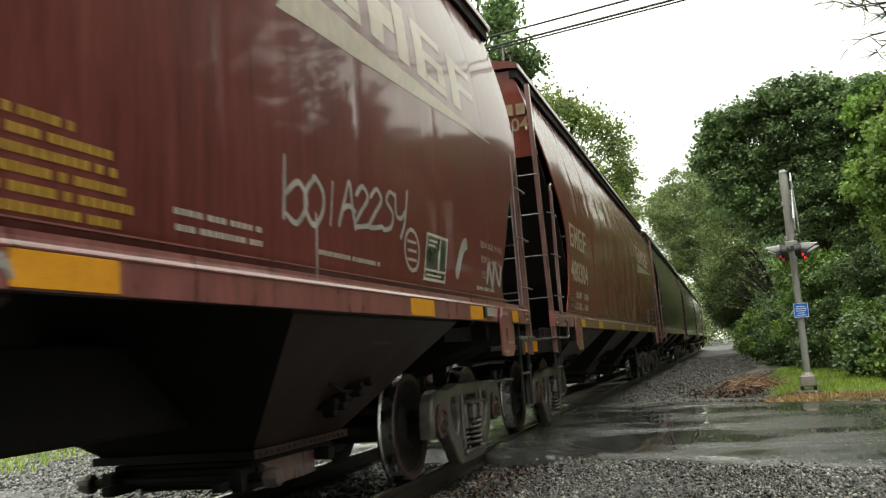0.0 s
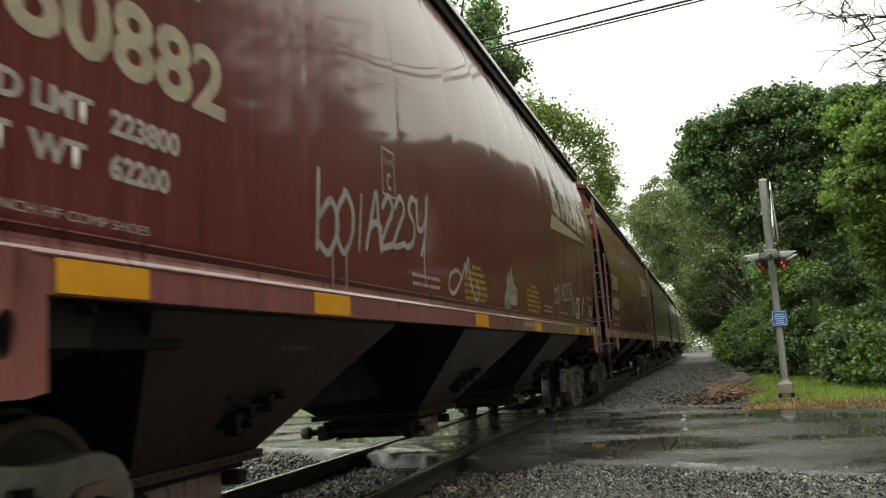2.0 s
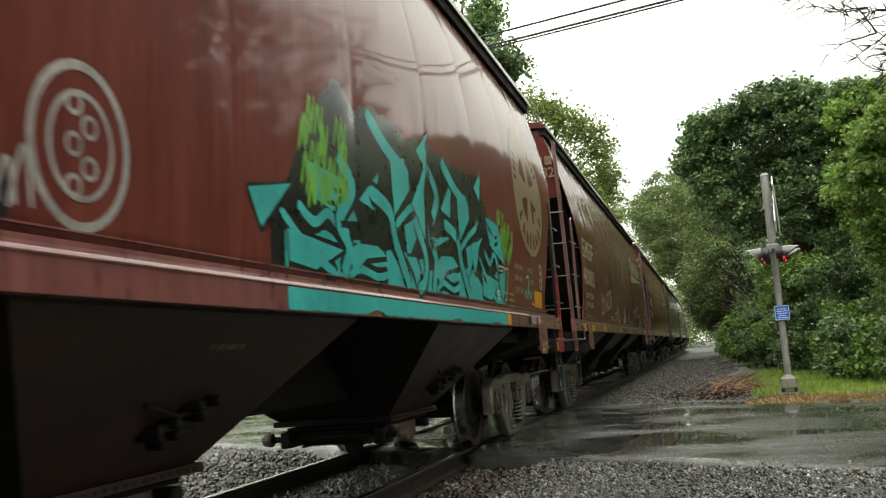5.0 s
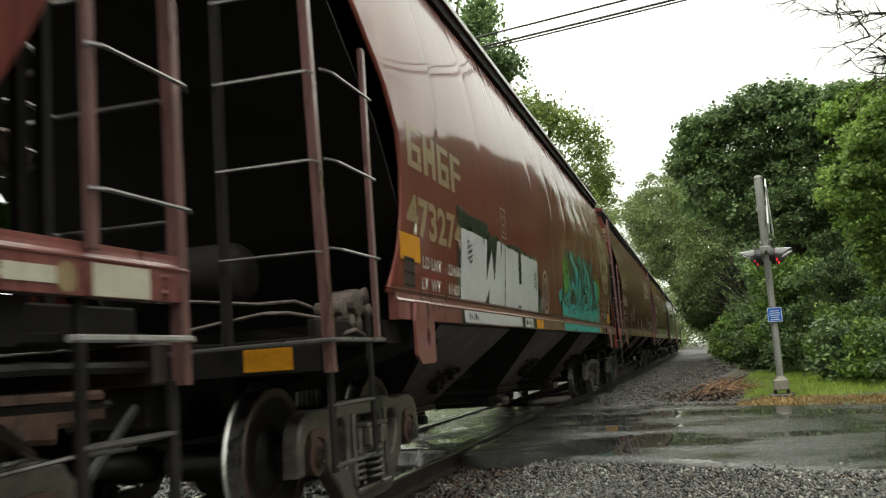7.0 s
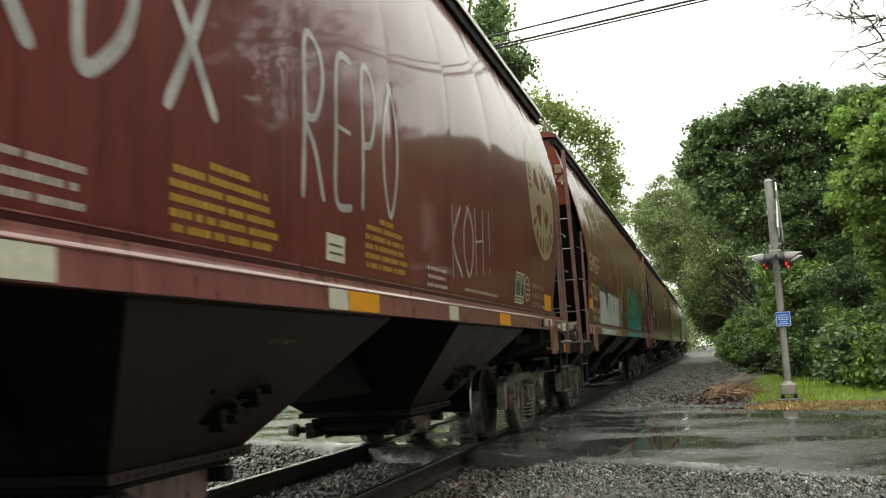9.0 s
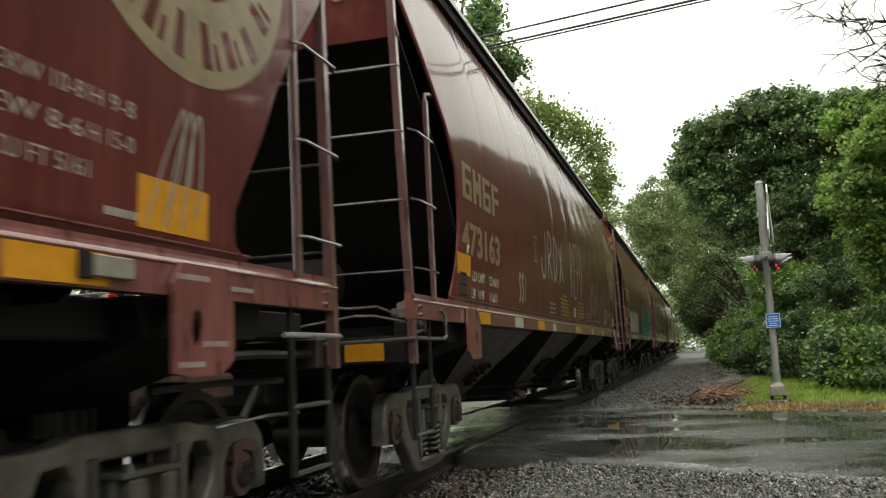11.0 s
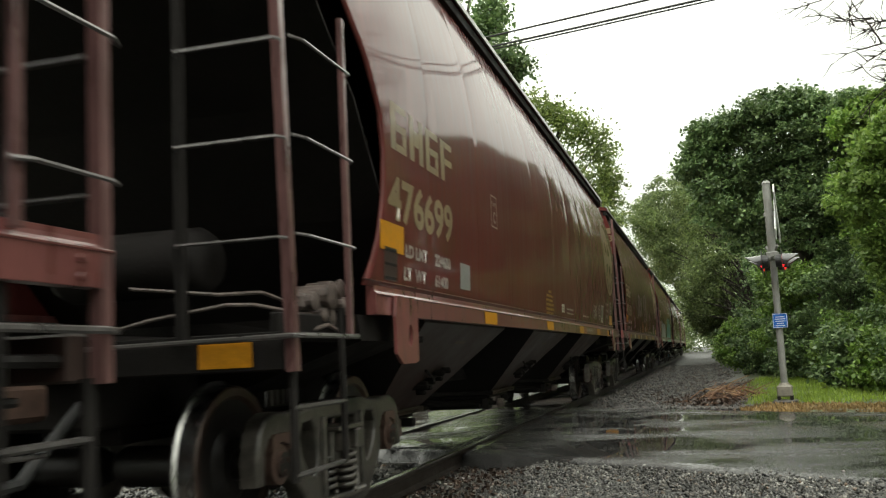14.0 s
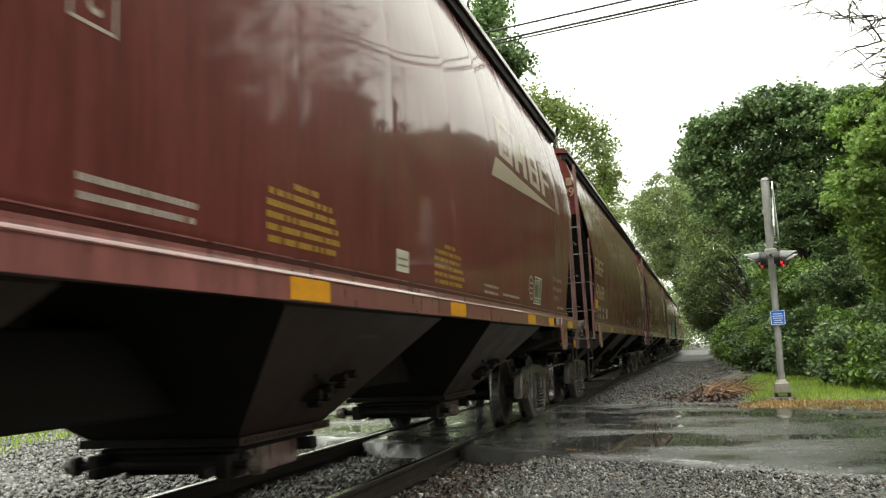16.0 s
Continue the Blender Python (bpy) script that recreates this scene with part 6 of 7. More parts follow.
        for way, pts, width in letter:
            pts = [(y0 + a, c if y0 > -7.8 else 1.52 + (c - 1.52) * 0.72) for a, c in pts]
            if way == stem:
                stroke(bm, pts, width, off)
            else:
                shape(bm, pts, off)
            off += 0.00012
        part("teal_letter", bm, M["teal"], back, "angular teal letter")
    bm = bmesh.new()
    pts = []
    for k in range(90):
        y = -8.62 + 5.06 * k / 89
        lo = 1.304 + 0.075 * max(0, noise.noise((y * 2.1, 0, 0)) - 0.15) + 0.02 * max(0, noise.noise((y * 9, 0, 0)))
        pts.append([bm.verts.new((1.6105, y, z)) for z in (lo, 1.416)])
    for p_, q_ in zip(pts, pts[1:]):
        bm.faces.new((p_[0], q_[0], q_[1], p_[1]))
    part("teal_drip", bm, M["teal"], back, "teal paint sprayed over the sill")
    # fine green scribble at both ends of the piece
    rnd = random.Random(8)
    for y0, y1, z0, z1 in ((-8.42, -7.80, 1.94, 2.40), (-3.74, -3.06, 2.02, 2.40)):
        bm = bmesh.new()
        for k in range(26):
            y, z = rnd.uniform(y0, y1), rnd.uniform(z0, z1)
            stroke(bm, [(y - 0.05, z - 0.10), (y + 0.01, z + 0.08), (y + 0.03, z - 0.07), (y + 0.08, z + 0.09)], rnd.uniform(0.016, 0.030), 0.0075 + k * 0.0002)
        part("graffiti", bm, M["green"], car, "fine green sprayed scribble")["kind"] = "stuff"


def repaint(car, mat):
    """Another coat for the body of one car."""
    for ob in car.children:
        if ob.name.split(".")[0] in ("side_panel", "roof", "end_panel", "hatch", "weld_seam"):
            ob.material_slots[0].link = "OBJECT"
            ob.material_slots[0].material = M[mat]


def build_train():
    kinds = ["middle"] * 4 + ["early", "early", "open_rear", "closed_rear", "middle", "late"]
    cars, protos = [], {}
    for kind in kinds:
        if kind in protos:
            cars.append(copy_thing(protos[kind], pose(XC, 0, 0)))
        else:
            protos[kind] = build_car(kind)
            cars.append(protos[kind])
        cars[-1]["jack"] = BUILDS[kind]["jacks"][0]
    # in running order: four grey cars far ahead, one brown, then the five that pass
    coats = ["paint_grey"] * 4 + ["paint_red", "paint", "paint_red", "paint", "paint", "paint"]
    for k, (car, coat) in enumerate(zip(cars, coats)):
        if coat != "paint":
            repaint(car, coat)
        if coat == "paint_grey":
            car["label"] = "weathered grey-green covered hopper car far down the track"
            car["category"] = "train car"
    labels = ["red-brown covered hopper car with cream emblem, already past", "brown covered hopper car with looping white graffiti tags",
              "faded brown hopper car with teal graffiti and white block letters", "brown hopper car with white sprayed words along its side",
              "clean mineral-brown hopper car with a round tan emblem", "wet brown hopper car with a cream wedge emblem"]
    for car, lab in zip(cars[4:], labels):
        car["label"] = lab
    for k in (6, 7, 8):
        brake_gear(cars[k])
    dress(cars[4:])
    # a blue bearing cap on one car
    for ob in cars[5].children:
        if ob.name.split(".")[0] == "wheelset" and ob.matrix_basis.translation.y < -LB + 1.5:
            bm = bmesh.new()
            lathe(bm, [(1.090, 0.112), (1.120, 0.105), (1.122, 0.02)], 20)
            part("bearing_cap", bm, M["blue"], ob, "bearing cap sprayed sky blue")
    draw_in(cars)
    return cars


SLIM = 0.08


def draw_in(cars):
    """The bodies are drawn in to their true width of 3.1 m; trucks and wheels keep to the gauge."""
    done = set()
    for car in cars:
        for ob in car.children_recursive:
            up = ob.parent
            if ob.data is None or ob.data.name in done or ob.name.split(".")[0] in ("wheelset", "bearing_cap") or up.name.split(".")[0] == "truck":
                continue
            done.add(ob.data.name)
            co = np.empty(len(ob.data.vertices) * 3, dtype=np.float32)
            ob.data.vertices.foreach_get("co", co)
            x = co[0::3]
            x -= np.sign(x) * SLIM * np.minimum(1.0, np.abs(x) / 0.9)
            co[0::3] = x
            ob.data.vertices.foreach_set("co", co)
            ob.data.update()


# ---------------------------------------------------------------- trees, bushes, grass, stones
def leaf_cloud(rng, centres, sizes, per, leaf, flat_=0.6):
    """Leaves as small bent diamonds, gathered in clumps."""
    n = int(per * len(centres))
    idx = rng.integers(0, len(centres), n)
    d = rng.normal(size=(n, 3))
    d /= np.linalg.norm(d, axis=1)[:, None]
    reach = rng.random(n) ** 0.45 * np.where(rng.random(n) < 0.16, rng.uniform(1.0, 1.9, n), 1.0)
    p = centres[idx] + d * reach[:, None] * sizes[idx][:, None] * np.array([1, 1, flat_])
    # blades lie more or less flat and tip outwards, as leaves do that reach for the light
    up = rng.normal(size=(n, 3)) * 0.62 + d * 0.12 + np.array([0, 0, 0.70])
    up /= np.linalg.norm(up, axis=1)[:, None]
    a = np.cross(up, rng.normal(size=(n, 3)))
    a /= np.linalg.norm(a, axis=1)[:, None] + 1e-9
    c = np.cross(up, a)
    L = (leaf * rng.uniform(0.6, 1.35, n))[:, None]
    v = np.stack([p - a * L * 0.5, p + c * L * 0.36 + up * L * 0.08, p + a * L * 0.55, p - c * L * 0.36 + up * L * 0.08], 1).reshape(-1, 3)
    i = np.arange(n)[:, None] * 4
    f = np.concatenate([i + [0, 1, 2], i + [0, 2, 3]], 1).reshape(-1, 3)
    return v, f


def fast_mesh(name, v, f, mat):
    me = bpy.data.meshes.new(name)
    me.vertices.add(len(v))
    me.vertices.foreach_set("co", np.asarray(v, dtype=np.float32).ravel())
    k = f.shape[1]
    me.loops.add(f.size)
    me.loops.foreach_set("vertex_index", np.asarray(f, dtype=np.int32).ravel())
    me.polygons.add(len(f))
    me.polygons.foreach_set("loop_start", np.arange(0, f.size, k, dtype=np.int32))
    me.materials.append(mat)
    me.update(calc_edges=True)
    me.validate()
    return me


def tree(name, label, base, height, blobs, seed, mat, leaf=0.13, clumps=70, per=170, trunk=0.22, clump=0.75, cat="tree", low=0.12):
    """A tapered trunk, limbs that reach the clumps, and a crown of leaf clumps. blobs: (x, y, z, rx, ry, rz) of the crown."""
    rng = np.random.default_rng(seed)
    ob = thing(name, label, cat, pose(*base))
    cs, per_blob = [], max(4, clumps // len(blobs))
    for x, y, z, rx, ry, rz in blobs:
        d = rng.normal(size=(per_blob, 3))
        d /= np.linalg.norm(d, axis=1)[:, None]
        cs.append(np.array([x, y, z]) - np.array(base) + d * (rng.random(per_blob) ** 0.42)[:, None] * np.array([rx, ry, rz]) * rng.uniform(0.75, 1.22, per_blob)[:, None])
    cs = np.concatenate(cs)
    sizes = clump * rng.uniform(0.55, 1.3, len(cs))
    v, f = leaf_cloud(rng, cs, sizes, per, leaf)
    part("crown", fast_mesh("crown", v, f, mat), None, ob)
    bm = bmesh.new()
    top = np.mean(cs, axis=0)
    pts = [(0, 0, -0.15), (0.06, 0.03, height * 0.12), (top[0] * 0.25, top[1] * 0.25, height * 0.33), (top[0] * 0.7, top[1] * 0.7, height * 0.62), (top[0], top[1], height * 0.86)]
    tube(bm, pts, [trunk * 1.25, trunk, trunk * 0.8, trunk * 0.5, trunk * 0.15], 9)
    for k in rng.choice(len(cs), min(len(cs), 26), replace=False):
        c = cs[k]
        h0 = min(height * 0.8, max(height * low, c[2] * rng.uniform(0.45, 0.75)))
        t = h0 / (height * 0.86)
        s = np.array([top[0] * t * t, top[1] * t * t, h0])
        mid = s * 0.5 + c * 0.5 + np.array([0, 0, 0.25 * rng.random()])
        r0 = trunk * rng.uniform(0.18, 0.36)
        tube(bm, [tuple(s), tuple(mid), tuple(c)], [r0, r0 * 0.6, r0 * 0.15], 5, cap=False)
    part("trunk", bm, M["bark"], ob, smooth=True)
    return ob


def build_trees():
    # the dark maples that hang over the right side, beyond the signal
    tree("tree", "dense dark green maple beside the crossing", (4.0, 34.5, 0), 9.6, [(1.85, 33, 7.1, 1.25, 1.7, 1.3), (3.1, 33, 7.9, 1.6, 2, 1.3), (4.6, 32.5, 7.7, 1.8, 2, 1.3), (1.75, 33, 5.3, 1.2, 1.6, 1.2), (3.4, 32, 5.4, 1.7, 1.7, 1.5), (4.8, 32, 5.6, 1.6, 1.6, 1.6), (0.50, 33, 8.05, 0.62, 1.2, 0.62), (1.4, 33, 8.45, 0.75, 1.4, 0.6), (2.6, 33, 8.85, 0.85, 1.5, 0.6), (3.6, 33, 8.95, 0.9, 1.5, 0.55), (4.9, 32.5, 8.6, 1.0, 1.5, 0.45), (6.2, 32, 8.5, 0.9, 1.4, 0.45), (0.25, 33, 7.2, 0.55, 1.0, 0.55), (0.7, 33, 6.2, 0.7, 1.2, 0.9)], 1, M["leaf_dark"], 0.135, 1150, 88, 0.24, 0.40, low=0.4)
    tree("tree", "dense dark green maple beside the crossing", (7.0, 31.5, 0), 9.6, [(6.0, 30, 6.6, 1.9, 2, 1.7), (8.0, 30, 5.8, 2.0, 2, 1.7), (6.2, 29.5, 4.2, 2.1, 1.6, 1.5), (5.4, 29.5, 7.6, 1.2, 1.4, 0.6), (7.0, 29.5, 7.6, 1.2, 1.4, 0.6)], 2, M["leaf_mid"], 0.125, 380, 170, 0.24, 0.44, low=0.35)
    tree("tree", "light green young maple at the roadside", (6.0, 23.7, -0.1), 6.8, [(4.85, 22.6, 5.7, 0.75, 0.9, 0.75), (3.72, 22.4, 4.2, 0.55, 0.8, 0.6), (4.15, 22.5, 5.05, 0.55, 0.8, 0.45), (4.9, 22.8, 4.6, 0.9, 1.0, 1.0), (4.35, 22.5, 3.0, 0.62, 0.8, 0.8), (5.2, 22.7, 2.8, 0.9, 1, 0.9), (6.1, 23, 5.2, 1.2, 1.2, 1.5)], 3, M["leaf_lite"], 0.115, 230, 210, 0.10, 0.34, low=0.3)
    # bushes along the foot of the wood
    spots = [(1.55, 37.5, 1.2, 1.1, 1.0), (2.1, 33.0, 1.3, 1.2, 1.15), (2.9, 27.5, 1.1, 1.3, 1.2), (3.7, 24.8, 1.0, 1.2, 1.2), (4.7, 23.2, 1.0, 1.25, 1.25), (5.9, 22.4, 1.2, 1.4, 1.3),
             (2.6, 29.8, 2.5, 1.1, 0.9), (3.9, 27.0, 2.5, 1.2, 0.9), (5.3, 25.4, 2.5, 1.2, 0.9), (1.6, 44, 1.3, 1.3, 1.2), (1.9, 52, 1.5, 1.5, 1.4), (3.15, 21.6, 0.65, 0.75, 0.7), (3.65, 20.3, 0.65, 0.75, 0.7), (4.0, 19.1, 0.6, 0.7, 0.65), (4.3, 17.9, 0.6, 0.75, 0.65)]
    for k, (x, y, z, r, h) in enumerate(spots):
        tree("bush", "leafy green roadside bush at the wood's edge", (x, y + 0.3, -0.1), z + h * 0.7, [(x, y, z, r, r * 0.8, h), (x, y - 0.2, z * 0.45, r * 1.05, r * 0.8, h * 0.5)], 20 + k,
             M["leaf_dark"] if k % 3 else M["leaf_mid"], 0.10, 70, 170, 0.05, 0.36, "bush")
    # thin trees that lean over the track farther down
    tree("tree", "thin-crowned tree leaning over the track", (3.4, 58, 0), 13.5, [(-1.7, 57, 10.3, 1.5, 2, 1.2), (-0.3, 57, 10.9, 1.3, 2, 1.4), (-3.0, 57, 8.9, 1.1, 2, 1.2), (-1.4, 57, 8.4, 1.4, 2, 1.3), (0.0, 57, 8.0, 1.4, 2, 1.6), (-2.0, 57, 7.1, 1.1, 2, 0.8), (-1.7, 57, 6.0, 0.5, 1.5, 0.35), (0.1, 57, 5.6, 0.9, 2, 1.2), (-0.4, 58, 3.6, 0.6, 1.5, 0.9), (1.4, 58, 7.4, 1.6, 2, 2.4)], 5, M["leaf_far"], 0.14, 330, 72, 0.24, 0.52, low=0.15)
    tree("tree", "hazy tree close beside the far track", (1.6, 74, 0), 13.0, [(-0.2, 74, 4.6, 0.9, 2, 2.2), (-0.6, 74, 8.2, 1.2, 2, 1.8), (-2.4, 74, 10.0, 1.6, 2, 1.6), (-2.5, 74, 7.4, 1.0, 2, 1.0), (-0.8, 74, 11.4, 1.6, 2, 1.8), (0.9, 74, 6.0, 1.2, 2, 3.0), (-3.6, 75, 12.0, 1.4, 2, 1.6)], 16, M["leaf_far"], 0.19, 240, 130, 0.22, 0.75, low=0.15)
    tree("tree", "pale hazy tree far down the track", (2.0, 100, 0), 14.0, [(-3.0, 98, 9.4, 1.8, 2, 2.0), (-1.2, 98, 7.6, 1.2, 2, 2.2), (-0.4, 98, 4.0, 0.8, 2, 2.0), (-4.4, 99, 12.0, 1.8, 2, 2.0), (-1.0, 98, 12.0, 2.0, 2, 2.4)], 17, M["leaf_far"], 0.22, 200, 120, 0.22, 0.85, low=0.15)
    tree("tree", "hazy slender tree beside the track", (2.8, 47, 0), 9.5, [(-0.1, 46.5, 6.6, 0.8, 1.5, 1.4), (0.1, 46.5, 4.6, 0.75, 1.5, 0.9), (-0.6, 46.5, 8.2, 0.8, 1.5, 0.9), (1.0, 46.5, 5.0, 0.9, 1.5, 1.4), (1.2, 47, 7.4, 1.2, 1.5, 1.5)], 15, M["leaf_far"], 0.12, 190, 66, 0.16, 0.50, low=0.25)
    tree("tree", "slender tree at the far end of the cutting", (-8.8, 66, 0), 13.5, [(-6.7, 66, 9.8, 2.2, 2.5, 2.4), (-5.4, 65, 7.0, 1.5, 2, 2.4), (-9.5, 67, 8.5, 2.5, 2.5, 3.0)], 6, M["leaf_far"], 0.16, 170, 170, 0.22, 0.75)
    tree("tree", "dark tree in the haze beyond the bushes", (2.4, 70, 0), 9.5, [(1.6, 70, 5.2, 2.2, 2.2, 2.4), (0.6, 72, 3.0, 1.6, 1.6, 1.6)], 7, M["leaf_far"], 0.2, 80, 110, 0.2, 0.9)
    # behind the train
    tree("tree", "tall broad green tree behind the train", (-9.0, 47, 0), 15.5, [(-7.0, 46, 12.0, 2.4, 3, 2.0), (-4.9, 46, 9.9, 1.6, 2.5, 2.0), (-8.0, 47, 9.4, 3.0, 3, 2.4), (-9.8, 46, 12.9, 2.0, 2.5, 1.6), (-4.6, 46, 7.6, 1.5, 2, 1.6), (-4.35, 46, 11.2, 0.75, 1.5, 1.1), (-5.3, 46, 12.3, 0.95, 1.5, 0.85), (-4.0, 46, 9.4, 0.6, 1.5, 0.9), (-7.9, 46, 13.7, 1.5, 1.6, 0.95), (-6.5, 46, 13.0, 0.9, 1.5, 0.7)], 8, M["leaf_sun"], 0.175, 640, 19, 0.3, 0.60)
    tree("tree", "tall dark green tree close behind the train", (-10.5, 33, 0), 17.0, [(-8.5, 32, 13.6, 1.8, 2.2, 2.6), (-7.05, 32, 11.4, 0.85, 1.6, 1.1), (-9.8, 33, 11.6, 2.3, 2.5, 2.0), (-6.05, 32, 11.7, 0.6, 1.2, 0.75), (-6.75, 32, 13.5, 0.6, 1.2, 0.9), (-6.5, 32, 10.8, 0.5, 1.2, 0.4)], 9, M["leaf_dark"], 0.18, 380, 30, 0.3, 0.52)
    # bare branches that reach in from the right
    bare = thing("bare_tree", "leafless dead tree reaching over the road", "tree", pose(6.15, 19.5, -0.15))
    bm = bmesh.new()
    tube(bm, [(0, 0, -0.2), (0.05, 0, 3.0), (-0.05, 0, 6.0), (-0.15, 0, 9.0)], [0.16, 0.13, 0.10, 0.05], 8)
    rnd = random.Random(12)

    def branch(p, d, L, r, depth):
        pts, q = [p], Vector(p)
        dd = Vector(d).normalized()
        for k in range(6):
            dd = (dd + Vector((rnd.uniform(-0.28, 0.24), rnd.uniform(-0.35, 0.35), rnd.uniform(-0.30, 0.32)))).normalized()
            q = q + dd * L / 6
            pts.append(tuple(q))
        tube(bm, pts, [r, r * 0.88, r * 0.74, r * 0.6, r * 0.46, r * 0.32, r * 0.18], 5, cap=False)
        if depth:
            for k in range(7 if depth > 1 else 6):
                a = Vector(pts[rnd.choice((2, 3, 4, 5, 6))])
                branch(tuple(a), dd + Vector((rnd.uniform(-0.9, 0.7), rnd.uniform(-0.8, 0.8), rnd.uniform(-0.7, 0.8))), L * rnd.uniform(0.35, 0.6), r * 0.58, depth - 1)
    for z, d, L in ((7.5, (-1, 0.1, 0.3), 2.5), (8.0, (-0.9, 0.3, 0.35), 2.8), (8.4, (-1, -0.1, 0.3), 3.1), (8.9, (-0.8, -0.3, 0.5), 2.9), (7.7, (-0.9, -0.4, 0.15), 2.3), (8.2, (-1, 0.2, 0.15), 3.0), (8.6, (-1, 0.3, 0.1), 3.2),
                    (6.2, (-1, -0.1, 0.1), 1.25), (6.6, (-1, 0.2, 0.15), 1.35), (7.0, (-1, -0.2, 0.2), 1.5), (5.9, (-1, 0.1, 0.05), 1.2), (7.2, (-1, 0.3, 0.1), 1.6)):
        branch((-0.1, 0, z), d, L * (1.45 if z < 7.4 else 1.2), 0.036, 2)
    part("trunk", bm, M["twig"], bare)


def build_woods():
    """The woods that close the place: off to the right, behind, across the track and far down it."""
    rng = np.random.default_rng(77)
    cs, sz = [], []

    def belt(x0, x1, y0, y1, h0, h1, n, s):
        p = np.column_stack([rng.uniform(x0, x1, n), rng.uniform(y0, y1, n), rng.random(n) ** 0.8 * rng.uniform(h0, h1, n)])
        keep = (p[:, 1] < near_edge(p[:, 0]) - 2.5) | (p[:, 1] > far_edge(p[:, 0]) + 1.5)
        cs.append(p[keep])
        sz.append((s * rng.uniform(0.6, 1.3, n))[keep])
    belt(10, 13, -14, 30, 6, 10, 900, 1.2)
    belt(-10, 14, -20, -13, 8, 13, 300, 1.5)
    belt(7, 16, 27, 60, 6, 11, 420, 1.4)
    belt(-26, -20, -14, 8, 4, 9, 150, 1.4)
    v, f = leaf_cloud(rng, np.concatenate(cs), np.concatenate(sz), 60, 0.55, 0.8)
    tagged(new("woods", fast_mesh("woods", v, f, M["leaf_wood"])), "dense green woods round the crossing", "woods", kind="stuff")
    cs, sz = [], []
    # first belt is out of view, added to soften the mirrored treeline
    belt(7.9, 9.2, 29, 32.5, 7, 11, 220, 0.6)
    belt(2.6, 8, 37, 60, 4, 8.5, 380, 1.1)
    v, f = leaf_cloud(rng, np.concatenate(cs), np.concatenate(sz), 260, 0.17, 0.8)
    tagged(new("woods", fast_mesh("woods", v, f, M["leaf_dark"])), "dark green thicket behind the maples", "woods", kind="stuff")
    # a tall, open canopy beside the road, out of view: added to dim the sky mirrored in the cars; closes away from the
    # track
    cs, sz = [], []
    belt(10, 16, 6, 34, 14, 24, 5200, 0.5)
    p = cs[0]
    keep = rng.random(len(p)) < np.clip((p[:, 0] - 0.34 * p[:, 1]) / (0.24 * p[:, 1]), 0.0, 0.92)
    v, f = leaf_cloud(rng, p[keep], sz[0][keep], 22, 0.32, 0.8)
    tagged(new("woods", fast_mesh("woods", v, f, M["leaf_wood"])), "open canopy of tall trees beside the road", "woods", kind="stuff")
    cs, sz = [], []
    belt(-40, -11, 60, 130, 4, 15, 330, 2.0)
    belt(3.2, 15, 60, 140, 6, 13, 620, 1.7)
    belt(-60, -14, 24, 34, 1.5, 3.0, 130, 1.4)
    # hidden behind the maples, added to raise the treeline mirrored in the cars
    belt(2.6, 8, 58, 66, 9, 13.5, 260, 0.9)
    belt(-40, 12, 165, 195, 3, 8.5, 420, 2.2)
    belt(-14, -3, 170, 190, 6, 15, 260, 2.0)
    belt(2.5, 12, 140, 170, 4, 11, 220, 1.8)
    belt(-34, -12, 34, 60, 5, 12, 140, 1.7)
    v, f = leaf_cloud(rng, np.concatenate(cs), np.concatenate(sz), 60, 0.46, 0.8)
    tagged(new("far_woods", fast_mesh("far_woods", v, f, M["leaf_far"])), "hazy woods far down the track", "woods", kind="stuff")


def blades(rng, pts, h0, h1, w):
    n = len(pts)
    a = rng.uniform(0, 2 * np.pi, n)
    h = rng.uniform(h0, h1, n)
    d = np.column_stack([np.cos(a), np.sin(a), np.zeros(n)])
    lean = np.column_stack([rng.normal(0, 0.35, n) * h, rng.normal(0, 0.35, n) * h, h])
    v = np.stack([pts - d * w, pts + d * w, pts + lean * 0.6 + d * w * 0.6, pts + lean], 1).reshape(-1, 3)
    i = np.arange(n)[:, None] * 4
    return v, np.concatenate([i + [0, 1, 2], i + [0, 2, 3]], 1).reshape(-1, 3)


